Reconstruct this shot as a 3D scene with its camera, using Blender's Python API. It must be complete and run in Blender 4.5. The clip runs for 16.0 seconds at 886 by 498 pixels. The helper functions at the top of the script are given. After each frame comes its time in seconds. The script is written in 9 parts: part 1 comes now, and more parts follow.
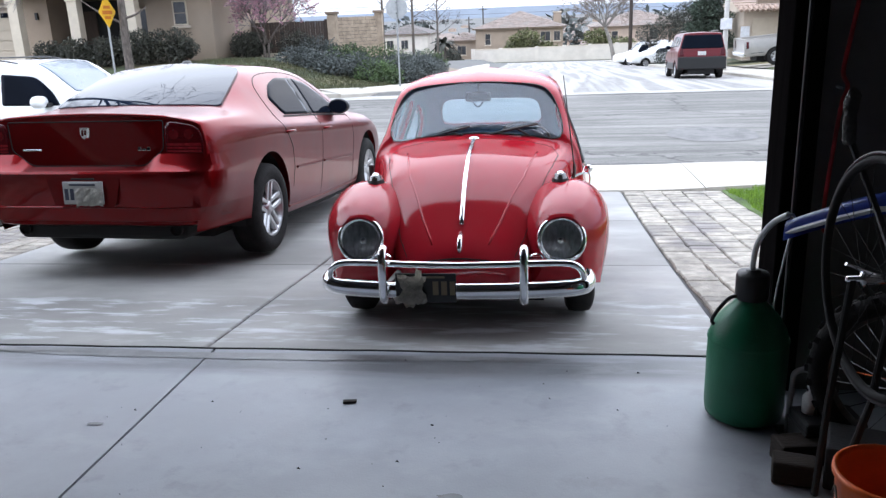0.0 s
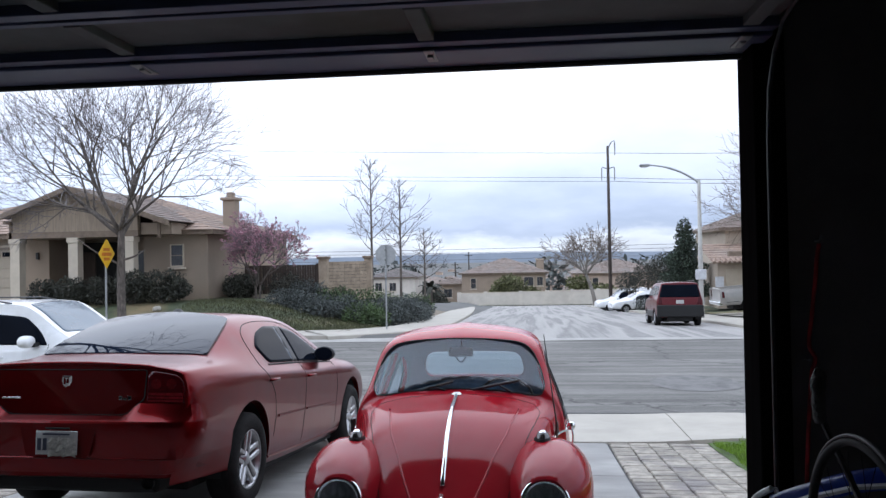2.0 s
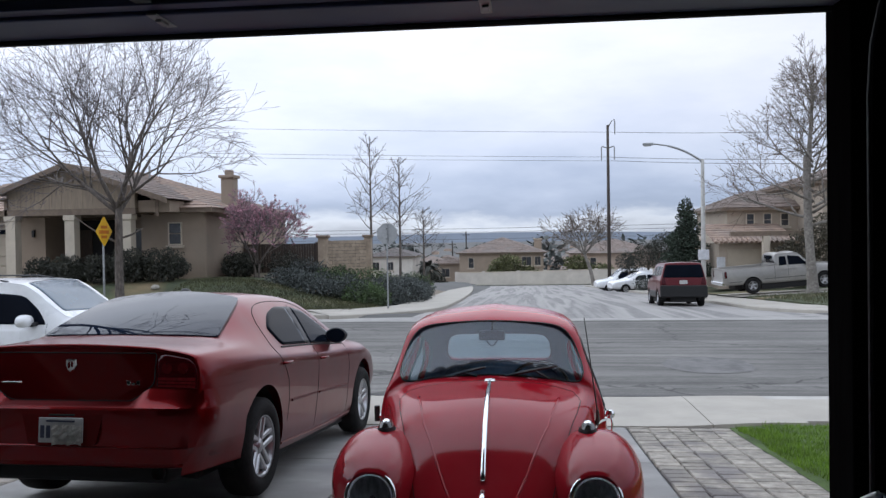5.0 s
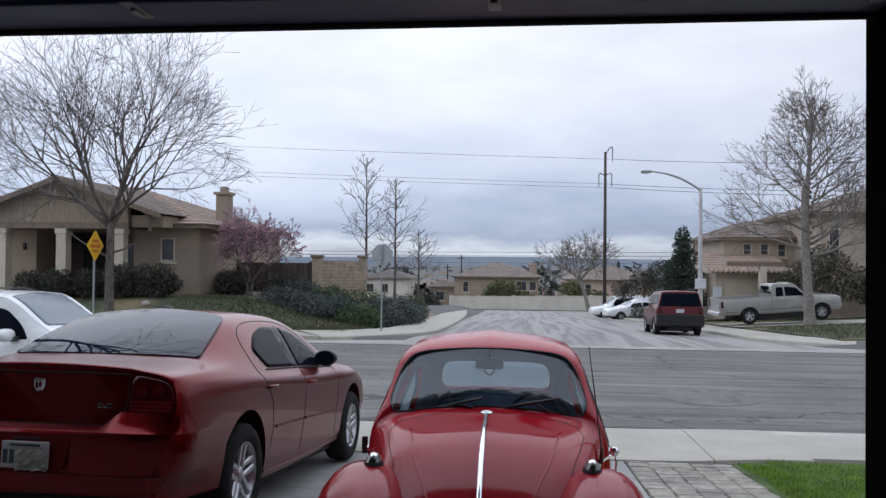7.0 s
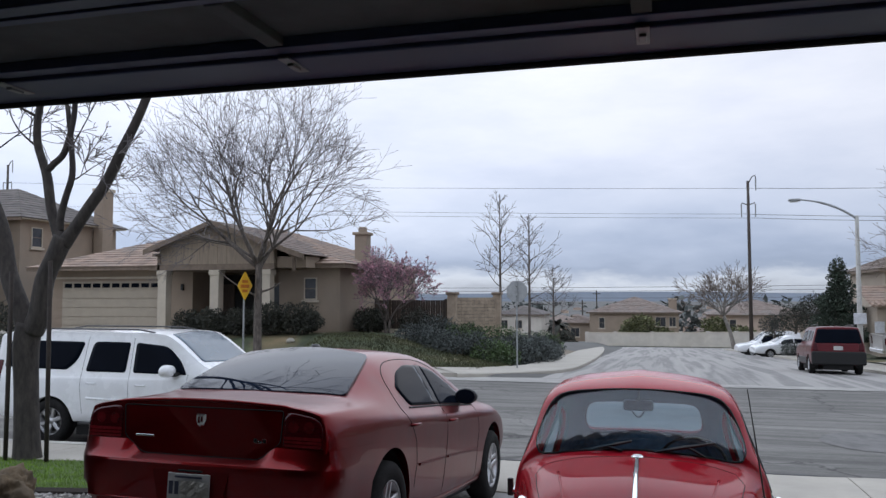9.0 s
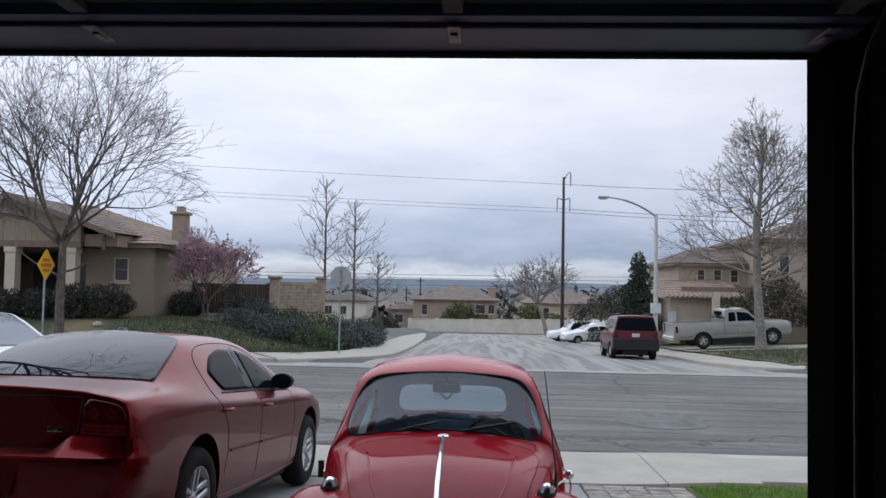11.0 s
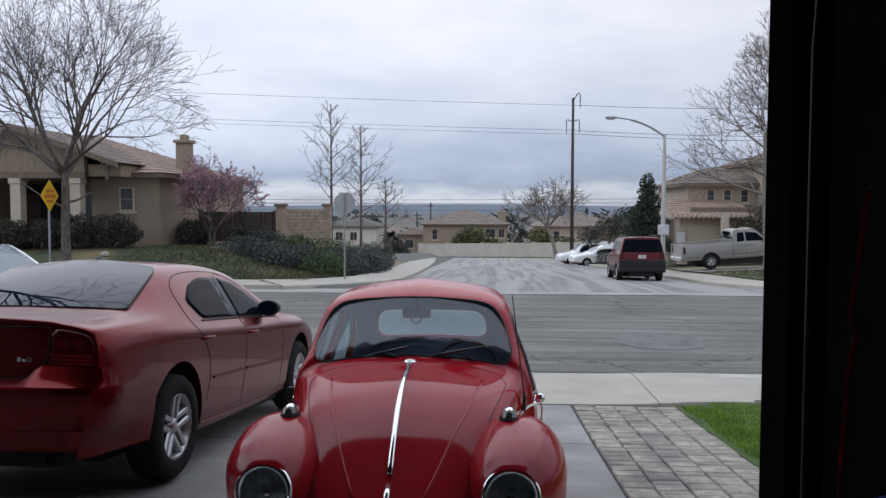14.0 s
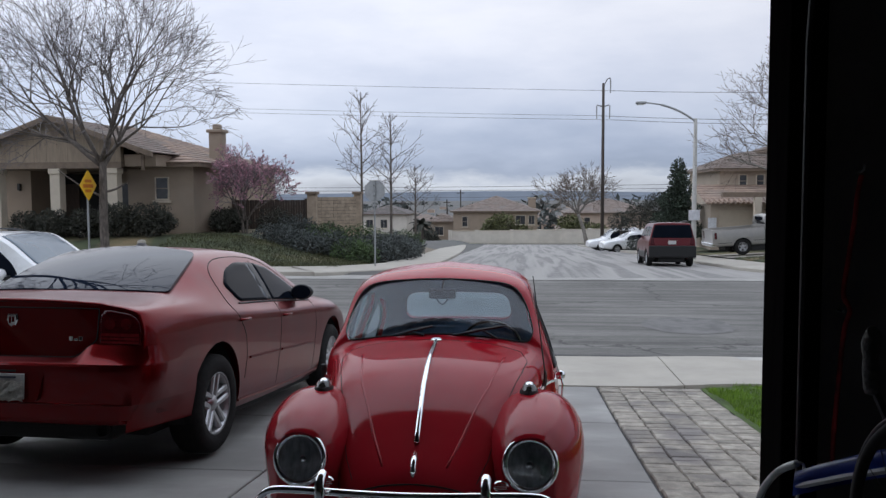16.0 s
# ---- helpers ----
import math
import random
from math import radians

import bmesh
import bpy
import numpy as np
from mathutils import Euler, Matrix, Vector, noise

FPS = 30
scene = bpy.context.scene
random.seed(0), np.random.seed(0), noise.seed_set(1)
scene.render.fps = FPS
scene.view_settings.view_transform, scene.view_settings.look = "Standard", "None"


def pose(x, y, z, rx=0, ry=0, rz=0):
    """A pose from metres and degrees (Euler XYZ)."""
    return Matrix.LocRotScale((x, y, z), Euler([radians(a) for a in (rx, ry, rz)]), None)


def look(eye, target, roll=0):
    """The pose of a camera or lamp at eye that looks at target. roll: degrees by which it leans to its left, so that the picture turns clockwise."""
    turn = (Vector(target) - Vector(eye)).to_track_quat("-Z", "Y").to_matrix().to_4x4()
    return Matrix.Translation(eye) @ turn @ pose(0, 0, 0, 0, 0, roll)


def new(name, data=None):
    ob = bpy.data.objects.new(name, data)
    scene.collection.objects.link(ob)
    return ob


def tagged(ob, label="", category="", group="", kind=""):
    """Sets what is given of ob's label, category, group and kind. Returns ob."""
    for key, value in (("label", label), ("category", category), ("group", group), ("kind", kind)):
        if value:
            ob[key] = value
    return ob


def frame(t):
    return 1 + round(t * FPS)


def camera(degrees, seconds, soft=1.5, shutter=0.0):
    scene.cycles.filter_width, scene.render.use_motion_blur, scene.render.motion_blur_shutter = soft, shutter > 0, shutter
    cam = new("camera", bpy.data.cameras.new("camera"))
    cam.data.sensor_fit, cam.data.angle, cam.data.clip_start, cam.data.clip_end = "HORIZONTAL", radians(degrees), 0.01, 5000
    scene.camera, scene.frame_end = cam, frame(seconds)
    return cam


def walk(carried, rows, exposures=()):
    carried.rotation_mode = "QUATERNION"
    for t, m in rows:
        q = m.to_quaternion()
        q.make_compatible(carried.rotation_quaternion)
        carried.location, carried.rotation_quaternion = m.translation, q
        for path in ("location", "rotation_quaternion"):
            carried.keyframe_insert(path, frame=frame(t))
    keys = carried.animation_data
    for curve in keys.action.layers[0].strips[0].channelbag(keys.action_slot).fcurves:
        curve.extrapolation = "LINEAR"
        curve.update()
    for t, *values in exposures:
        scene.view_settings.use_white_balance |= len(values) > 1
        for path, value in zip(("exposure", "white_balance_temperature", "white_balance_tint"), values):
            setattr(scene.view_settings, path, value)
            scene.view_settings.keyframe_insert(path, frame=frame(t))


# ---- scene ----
# ---------------------------------------------------------------- camera and walk
cam = camera(58.3, 16.0, 1.43)
PATH = [
    (0, (0.268, -0.276, 1.49), (0.012, 1.624, 0.921), -2.2),
    (0.5, (0.279, -0.286, 1.52), (0.042, 1.643, 1.047), -2.5),
    (1, (0.291, -0.29, 1.55), (0.079, 1.671, 1.223), -2.2),
    (1.5, (0.291, -0.31, 1.577), (0.074, 1.675, 1.474), -1.4),
    (2, (0.293, -0.315, 1.594), (0.079, 1.674, 1.615), -1.1),
    (2.5, (0.292, -0.326, 1.587), (0.072, 1.661, 1.641), 0.5),
    (3, (0.312, -0.285, 1.586), (0.088, 1.702, 1.614), -0.3),
    (5.3, (0.025, 0.157, 1.582), (-0.18, 2.146, 1.551), -0.9),
    (5.5, (0.04, 0.275, 1.584), (-0.192, 2.261, 1.592), -0.5),
    (6, (0.034, 0.366, 1.561), (-0.191, 2.353, 1.602), 1.0),
    (6.5, (0.012, 0.341, 1.561), (-0.18, 2.332, 1.578), -0.3),
    (7, (-0.002, 0.308, 1.568), (-0.195, 2.299, 1.595), 0.5),
    (7.5, (-0.021, 0.323, 1.58), (-0.368, 2.29, 1.682), 0.1),
    (8, (-0.066, 0.309, 1.584), (-0.611, 2.229, 1.717), 0.8),
    (8.5, (-0.085, 0.308, 1.586), (-0.703, 2.206, 1.704), -0.0),
    (9, (-0.06, 0.316, 1.582), (-0.58, 2.243, 1.699), -0.1),
    (9.5, (-0.014, 0.308, 1.583), (-0.35, 2.274, 1.719), 0.4),
    (10, (0.012, 0.297, 1.583), (-0.198, 2.281, 1.724), 0.5),
    (12.5, (-0.009, 0.211, 1.567), (-0.047, 2.211, 1.551), 1.1),
    (13, (0.086, 0.303, 1.571), (0.0, 2.301, 1.552), -1.1),
    (13.5, (0.206, 0.453, 1.548), (0.026, 2.442, 1.433), 0.1),
    (14, (0.257, 0.413, 1.569), (0.138, 2.407, 1.465), 0.1),
    (14.5, (0.274, 0.293, 1.569), (0.15, 2.284, 1.428), 0.2),
    (15, (0.301, 0.223, 1.57), (0.14, 2.212, 1.438), -0.2),
    (15.5, (0.306, 0.188, 1.572), (0.153, 2.178, 1.449), 0.6),
    (16, (0.307, 0.191, 1.561), (0.112, 2.177, 1.425), -0.3),
]
EXPOSURES = [(0.0, 1.52, 6270, 10), (1.0, 0.98, 6170, 10), (1.5, 0.66, 6170, 10), (3.0, 0.61, 6270, 10), (3.6, 0.42, 6320, 10), (5.3, 0.23, 6320, 10), (7.0, 0.08, 6320, 10), (10.0, 0.06, 6320, 10), (12.5, 0.05, 6450, 10), (16.0, 0.0, 6430, 10)]
walk(cam, [(t, look(eye, target, roll)) for t, eye, target, roll in PATH], EXPOSURES)

# ---------------------------------------------------------------- world and light: a bright overcast sky
SUN_EL, SUN_ROT = radians(48), radians(-25)


def build_world():
    w = bpy.data.worlds.new("overcast_sky")
    scene.world = w
    w.use_nodes = True
    nt = w.node_tree
    nt.nodes.clear()
    N, L = nt.nodes.new, nt.links.new
    out, bg = N("ShaderNodeOutputWorld"), N("ShaderNodeBackground")
    sky = N("ShaderNodeTexSky")
    sky.sky_type, sky.sun_disc, sky.sun_elevation, sky.sun_rotation = "NISHITA", False, SUN_EL, SUN_ROT
    tc = N("ShaderNodeTexCoord")
    sep = N("ShaderNodeSeparateXYZ")
    L(tc.outputs["Generated"], sep.inputs[0])
    # cloud banks stretched along the horizon
    mp = N("ShaderNodeMapping")
    mp.inputs["Scale"].default_value = (1.0, 1.0, 3.4)
    L(tc.outputs["Generated"], mp.inputs[0])
    n1, n2 = N("ShaderNodeTexNoise"), N("ShaderNodeTexNoise")
    for n, s, d, r in ((n1, 2.3, 7, 0.52), (n2, 6.5, 6, 0.6)):
        n.inputs["Scale"].default_value, n.inputs["Detail"].default_value, n.inputs["Roughness"].default_value = s, d, r
        L(mp.outputs[0], n.inputs["Vector"])
    mixn = N("ShaderNodeMath")
    mixn.operation = "MULTIPLY_ADD"
    mixn.inputs[1].default_value = 0.35
    L(n2.outputs["Fac"], mixn.inputs[0])
    L(n1.outputs["Fac"], mixn.inputs[2])
    # height above the horizon, ruffled by the clouds
    hz = N("ShaderNodeMath")
    hz.operation = "MULTIPLY_ADD"
    hz.inputs[1].default_value = 0.16
    L(mixn.outputs[0], hz.inputs[0])
    L(sep.outputs["Z"], hz.inputs[2])
    ramp = N("ShaderNodeValToRGB")
    els = ramp.color_ramp.elements
    stops = ((0.0, (0.30, 0.33, 0.38)), (0.098, (0.46, 0.50, 0.57)), (0.116, (0.66, 0.71, 0.79)), (0.130, (0.36, 0.43, 0.57)), (0.155, (0.44, 0.51, 0.66)),
             (0.20, (0.60, 0.66, 0.80)), (0.28, (0.74, 0.78, 0.90)), (0.40, (0.89, 0.91, 0.99)), (0.62, (1.07, 1.16, 1.32)), (1.0, (1.10, 1.21, 1.42)))
    while len(els) < len(stops):
        els.new(0.5)
    for e, (p, c) in zip(els, stops):
        e.position, e.color = p, (*c, 1)
    L(hz.outputs[0], ramp.inputs[0])
    # brighter and duller patches in the cloud deck
    cl = N("ShaderNodeValToRGB")
    cl.color_ramp.elements[0].position, cl.color_ramp.elements[0].color = 0.42, (0.90, 0.92, 0.965, 1)
    cl.color_ramp.elements[1].position, cl.color_ramp.elements[1].color = 0.86, (1.13, 1.12, 1.11, 1)
    L(mixn.outputs[0], cl.inputs[0])
    mul = N("ShaderNodeMix")
    mul.data_type, mul.blend_type = "RGBA", "MULTIPLY"
    mul.inputs["Factor"].default_value = 1
    L(ramp.outputs[0], mul.inputs["A"])
    L(cl.outputs[0], mul.inputs["B"])
    # a little of the clear sky above shines through
    sk = N("ShaderNodeMix")
    sk.data_type = "RGBA"
    sk.inputs["Factor"].default_value = 0.93
    dim = N("ShaderNodeVectorMath")
    dim.operation = "SCALE"
    dim.inputs["Scale"].default_value = 0.08
    L(sky.outputs[0], dim.inputs[0])
    L(dim.outputs[0], sk.inputs["A"])
    L(mul.outputs["Result"], sk.inputs["B"])
    side = N("ShaderNodeMapRange")
    side.inputs["From Min"].default_value, side.inputs["From Max"].default_value = -1, 1
    side.inputs["To Min"].default_value, side.inputs["To Max"].default_value = 1.24, 0.70
    L(sep.outputs["X"], side.inputs["Value"])
    glow = N("ShaderNodeVectorMath")
    glow.operation = "SCALE"
    L(sk.outputs["Result"], glow.inputs[0])
    L(side.outputs[0], glow.inputs["Scale"])
    L(glow.outputs[0], bg.inputs["Color"])
    bg.inputs["Strength"].default_value = 1.0
    L(bg.outputs[0], out.inputs[0])


build_world()
sun = new("sun", bpy.data.lights.new("sun", "SUN"))
sun.data.energy, sun.data.angle, sun.data.color = 0.5, radians(100), (1.0, 0.98, 0.95)
sun.matrix_world = look((-13, 28, 34), (0, 0, 0))

# ---------------------------------------------------------------- materials
def mat(name, color, rough=0.6, metal=0.0, var=0.12, scale=8.0, bump=0.0, bscale=60.0, coat=0.0, dirt=None, dscale=0.7, dpos=(0.5, 0.7), stretch=(1, 1, 1), piece=0.0,
        spec=0.5, rvar=0.1, sheen=0.0, trans=0.0, local=False, island=0.0, crough=0.04):
    """Procedural surface: base colour with grain, large stains, fine relief and uneven gloss, at real size."""
    m = bpy.data.materials.new(name)
    m.use_nodes = True
    nt = m.node_tree
    N, L = nt.nodes.new, nt.links.new
    b = nt.nodes["Principled BSDF"]
    if local:
        src = N("ShaderNodeTexCoord").outputs["Object"]
    else:
        src = N("ShaderNodeNewGeometry").outputs["Position"]
    mp = N("ShaderNodeMapping")
    mp.inputs["Scale"].default_value = stretch
    L(src, mp.inputs[0])
    n = N("ShaderNodeTexNoise")
    n.inputs["Scale"].default_value, n.inputs["Detail"].default_value, n.inputs["Roughness"].default_value = scale, 6, 0.62
    L(mp.outputs[0], n.inputs["Vector"])
    ramp = N("ShaderNodeValToRGB")
    lo = [max(0.0, c * (1 - var * 1.6)) for c in color]
    hi = [min(1.0, c * (1 + var * 1.3)) for c in color]
    ramp.color_ramp.elements[0].position, ramp.color_ramp.elements[0].color = 0.32, (*lo, 1)
    ramp.color_ramp.elements[1].position, ramp.color_ramp.elements[1].color = 0.70, (*hi, 1)
    L(n.outputs["Fac"], ramp.inputs[0])
    col = ramp.outputs[0]
    if dirt:
        n2 = N("ShaderNodeTexNoise")
        n2.inputs["Scale"].default_value, n2.inputs["Detail"].default_value = dscale, 7
        L(mp.outputs[0], n2.inputs["Vector"])
        r2 = N("ShaderNodeMapRange")
        r2.inputs["From Min"].default_value, r2.inputs["From Max"].default_value = dpos
        L(n2.outputs["Fac"], r2.inputs["Value"])
        mx = N("ShaderNodeMix")
        mx.data_type = "RGBA"
        L(r2.outputs[0], mx.inputs["Factor"])
        L(col, mx.inputs["A"])
        mx.inputs["B"].default_value = (*dirt, 1)
        col = mx.outputs["Result"]
    if piece or island:
        if island:
            rnd = N("ShaderNodeNewGeometry").outputs["Random Per Island"]
        else:
            rnd = N("ShaderNodeObjectInfo").outputs["Random"]
        amt = piece or island
        mr = N("ShaderNodeMapRange")
        mr.inputs["To Min"].default_value, mr.inputs["To Max"].default_value = 1 - amt, 1 + amt
        L(rnd, mr.inputs["Value"])
        hs = N("ShaderNodeHueSaturation")
        L(mr.outputs[0], hs.inputs["Value"])
        L(col, hs.inputs["Color"])
        col = hs.outputs[0]
    L(col, b.inputs["Base Color"])
    b.inputs["Metallic"].default_value = metal
    b.inputs["Specular IOR Level"].default_value = spec
    if rvar:
        rr = N("ShaderNodeMapRange")
        rr.inputs["To Min"].default_value, rr.inputs["To Max"].default_value = max(0.0, rough * (1 - rvar * 2)), min(1.0, rough * (1 + rvar * 2))
        L(n.outputs["Fac"], rr.inputs["Value"])
        L(rr.outputs[0], b.inputs["Roughness"])
    else:
        b.inputs["Roughness"].default_value = rough
    if coat:
        b.inputs["Coat Weight"].default_value, b.inputs["Coat Roughness"].default_value = coat, crough
    if trans:
        b.inputs["Transmission Weight"].default_value = trans
    if bump:
        nb = N("ShaderNodeTexNoise")
        nb.inputs["Scale"].default_value, nb.inputs["Detail"].default_value = bscale, 4
        L(mp.outputs[0], nb.inputs["Vector"])
        bp = N("ShaderNodeBump")
        bp.inputs["Strength"].default_value, bp.inputs["Distance"].default_value = min(1.0, bump * 2), 0.01
        L(nb.outputs["Fac"], bp.inputs["Height"])
        L(bp.outputs[0], b.inputs["Normal"])
    return m


def glass_mat(name, tint=(0.9, 0.95, 0.94), rough=0.0, clear=0.9):
    """Thin window glass: mirror gloss by angle over a tinted clear pane."""
    m = bpy.data.materials.new(name)
    m.use_nodes = True
    nt = m.node_tree
    nt.nodes.clear()
    N, L = nt.nodes.new, nt.links.new
    out, mix, tr, gl, fr = N("ShaderNodeOutputMaterial"), N("ShaderNodeMixShader"), N("ShaderNodeBsdfTransparent"), N("ShaderNodeBsdfGlossy"), N("ShaderNodeLayerWeight")
    pw, ad = N("ShaderNodeMath"), N("ShaderNodeMath")
    pw.operation, ad.operation = "POWER", "MULTIPLY_ADD"
    pw.inputs[1].default_value, ad.inputs[1].default_value, ad.inputs[2].default_value = 3.5, 0.90, 0.10
    tr.inputs[0].default_value = (*[c * clear for c in tint], 1)
    gl.inputs["Roughness"].default_value = rough
    fr.inputs["Blend"].default_value = 0.5
    L(fr.outputs["Facing"], pw.inputs[0])
    L(pw.outputs[0], ad.inputs[0])
    L(ad.outputs[0], mix.inputs[0])
    L(tr.outputs[0], mix.inputs[1])
    L(gl.outputs[0], mix.inputs[2])
    L(mix.outputs[0], out.inputs[0])
    return m


M = {}
M["vintage_red"] = mat("vintage_red", (0.365, 0.012, 0.022), 0.42, var=0.06, scale=3, coat=0.72, spec=0.0, rvar=0.05, crough=0.09, dirt=(0.36, 0.028, 0.036), dscale=1.6, dpos=(0.45, 0.8))
M["sedan_red"] = mat("sedan_red", (0.148, 0.0044, 0.0058), 0.32, metal=0.85, var=0.05, scale=4, coat=0.42, spec=0.05, rvar=0.1, crough=0.025, dirt=(0.105, 0.010, 0.012), dscale=3, dpos=(0.5, 0.9))
M["suv_red"] = mat("suv_red", (0.095, 0.0045, 0.008), 0.35, var=0.06, scale=3, coat=0.35, spec=0.2)
M["white_paint"] = mat("white_paint", (0.78, 0.79, 0.80), 0.28, var=0.03, scale=2, coat=0.7, dirt=(0.66, 0.66, 0.66), dscale=2)
M["silver_paint"] = mat("silver_paint", (0.30, 0.29, 0.272), 0.35, metal=0.3, var=0.06, scale=2, coat=0.5, dirt=(0.36, 0.34, 0.31), dscale=1.5)
M["grey_paint"] = mat("grey_paint", (0.045, 0.048, 0.054), 0.3, metal=0.3, var=0.05, scale=2, coat=0.6)
M["chrome"] = mat("chrome", (0.86, 0.87, 0.88), 0.06, metal=1.0, var=0.03, scale=30, rvar=0.3)
M["alloy"] = mat("alloy", (0.44, 0.44, 0.45), 0.33, metal=0.9, var=0.08, scale=30)
M["black_rubber"] = mat("black_rubber", (0.022, 0.022, 0.023), 0.75, var=0.25, scale=30, bump=0.15, bscale=90)
M["tyre"] = mat("tyre", (0.013, 0.0125, 0.0125), 0.85, spec=0.2, var=0.3, scale=22, bump=0.2, bscale=120, dirt=(0.022, 0.021, 0.020), dscale=5)
M["black_plastic"] = mat("black_plastic", (0.018, 0.018, 0.019), 0.45, var=0.2, scale=18, bump=0.06, bscale=200)
M["dark_cavity"] = mat("dark_cavity", (0.012, 0.012, 0.012), 0.9, var=0.2, scale=10)
M["dark_glass"] = mat("dark_glass", (0.005, 0.007, 0.012), 0.03, var=0.1, scale=2, spec=0.02, rvar=0.0)
M["house_glass"] = mat("house_glass", (0.055, 0.056, 0.06), 0.12, var=0.3, scale=1.5, spec=0.4, rvar=0.0)
# the sky's bluish reflection is partly put into this pane's base colour
M["screen_glass"] = mat("screen_glass", (0.045, 0.08, 0.115), 0.03, var=0.1, scale=2, spec=1.0, rvar=0.0)
M["rear_glass"] = mat("rear_glass", (0.007, 0.012, 0.024), 0.02, var=0.1, scale=2, spec=0.30, rvar=0.0)
M["tail_red"] = mat("tail_red", (0.055, 0.002, 0.004), 0.2, var=0.2, scale=20, coat=0.7, spec=0.0, stretch=(1, 1, 6))
M["tail_bowl"] = mat("tail_bowl", (0.16, 0.006, 0.010), 0.25, metal=0.4, var=0.2, scale=20, coat=0.8)
M["tail_clear"] = mat("tail_clear", (0.17, 0.008, 0.012), 0.12, var=0.2, scale=30, coat=1.0)
M["lamp_bowl"] = mat("lamp_bowl", (0.66, 0.67, 0.69), 0.32, metal=0.6, var=0.25, scale=18, stretch=(3, 1, 1))
M["vintage_glass"] = glass_mat("vintage_glass", (0.78, 0.92, 1.0), 0.0, 0.96)
M["interior"] = mat("interior", (0.105, 0.155, 0.215), 0.8, var=0.2, scale=20, bump=0.1)
M["plate_white"] = mat("plate_white", (0.44, 0.43, 0.41), 0.45, var=0.08, scale=12, dirt=(0.4, 0.4, 0.4), dscale=9)
M["plate_black"] = mat("plate_black", (0.014, 0.013, 0.013), 0.4, var=0.2, scale=12)
M["ink"] = mat("ink", (0.03, 0.035, 0.06), 0.5, var=0.1)
M["gold_ink"] = mat("gold_ink", (0.26, 0.20, 0.12), 0.5, var=0.1)
M["rag"] = mat("rag", (0.60, 0.56, 0.49), 0.9, var=0.18, scale=25, bump=0.4, bscale=45)
M["concrete"] = mat("concrete", (0.312, 0.305, 0.290), 0.78, spec=0.3, var=0.13, scale=2.2, bump=0.10, bscale=120, dirt=(0.20, 0.194, 0.185), dscale=0.9, dpos=(0.44, 0.64), rvar=0.1, stretch=(0.6, 1, 1))
M["garage_slab"] = mat("garage_slab", (0.31, 0.325, 0.355), 0.5, var=0.12, scale=1.6, bump=0.06, bscale=120, dirt=(0.30, 0.31, 0.33), dscale=0.9, dpos=(0.42, 0.75), rvar=0.3)
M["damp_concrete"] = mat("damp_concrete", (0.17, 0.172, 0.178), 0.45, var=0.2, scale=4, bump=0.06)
M["walk_concrete"] = mat("walk_concrete", (0.375, 0.347, 0.298), 0.8, var=0.09, scale=1.7, bump=0.12, bscale=90, dirt=(0.315, 0.29, 0.245), dscale=0.4, dpos=(0.45, 0.75))
M["kerb_concrete"] = mat("kerb_concrete", (0.44, 0.425, 0.385), 0.85, var=0.12, scale=3, bump=0.15, dirt=(0.30, 0.29, 0.28), dscale=0.8)
M["gutter_concrete"] = mat("gutter_concrete", (0.31, 0.298, 0.275), 0.85, var=0.16, scale=3, bump=0.15, dirt=(0.22, 0.21, 0.20), dscale=0.5)
M["joint"] = mat("joint", (0.055, 0.055, 0.058), 0.9, var=0.3, scale=9)
M["paver"] = mat("paver", (0.292, 0.264, 0.222), 0.85, var=0.24, scale=9, bump=0.45, bscale=45, piece=0.20, dirt=(0.175, 0.158, 0.147), dscale=1.6, dpos=(0.5, 0.62))
M["sand_joint"] = mat("sand_joint", (0.072, 0.065, 0.055), 0.95, var=0.25, scale=30)
M["soil"] = mat("soil", (0.16, 0.125, 0.085), 0.95, var=0.3, scale=3, bump=0.4, bscale=20, dirt=(0.09, 0.11, 0.05), dscale=0.3)
M["lawn"] = mat("lawn", (0.065, 0.105, 0.022), 0.9, var=0.3, scale=4, bump=0.5, bscale=70)
M["lawn_dull"] = mat("lawn_dull", (0.062, 0.076, 0.034), 0.9, var=0.35, scale=1.5, bump=0.5, bscale=40, dirt=(0.20, 0.15, 0.08), dscale=0.35, dpos=(0.5, 0.68))
M["grass_blade"] = mat("grass_blade", (0.145, 0.255, 0.016), 0.7, var=0.3, scale=3, island=0.35)
M["bark"] = mat("bark", (0.115, 0.096, 0.082), 0.95, var=0.35, scale=14, bump=0.8, bscale=35, stretch=(1, 1, 0.35))
M["bark_dark"] = mat("bark_dark", (0.047, 0.040, 0.035), 0.95, var=0.35, scale=14, bump=0.8, bscale=35, stretch=(1, 1, 0.35))
M["bark_pale"] = mat("bark_pale", (0.23, 0.21, 0.185), 0.95, var=0.3, scale=9, bump=0.6, bscale=30, dirt=(0.18, 0.16, 0.14), dscale=3)
M["twig"] = mat("twig", (0.16, 0.143, 0.146), 0.95, var=0.25, scale=3)
M["twig_pale"] = mat("twig_pale", (0.16, 0.13, 0.11), 0.95, var=0.25, scale=3)
M["blossom"] = mat("blossom", (0.40, 0.21, 0.255), 0.85, var=0.25, scale=3, island=0.35)
M["leaf_dark"] = mat("leaf_dark", (0.042, 0.043, 0.031), 0.75, var=0.3, scale=1.5, island=0.45)
M["leaf_olive"] = mat("leaf_olive", (0.072, 0.064, 0.042), 0.8, var=0.3, scale=1.5, island=0.45)
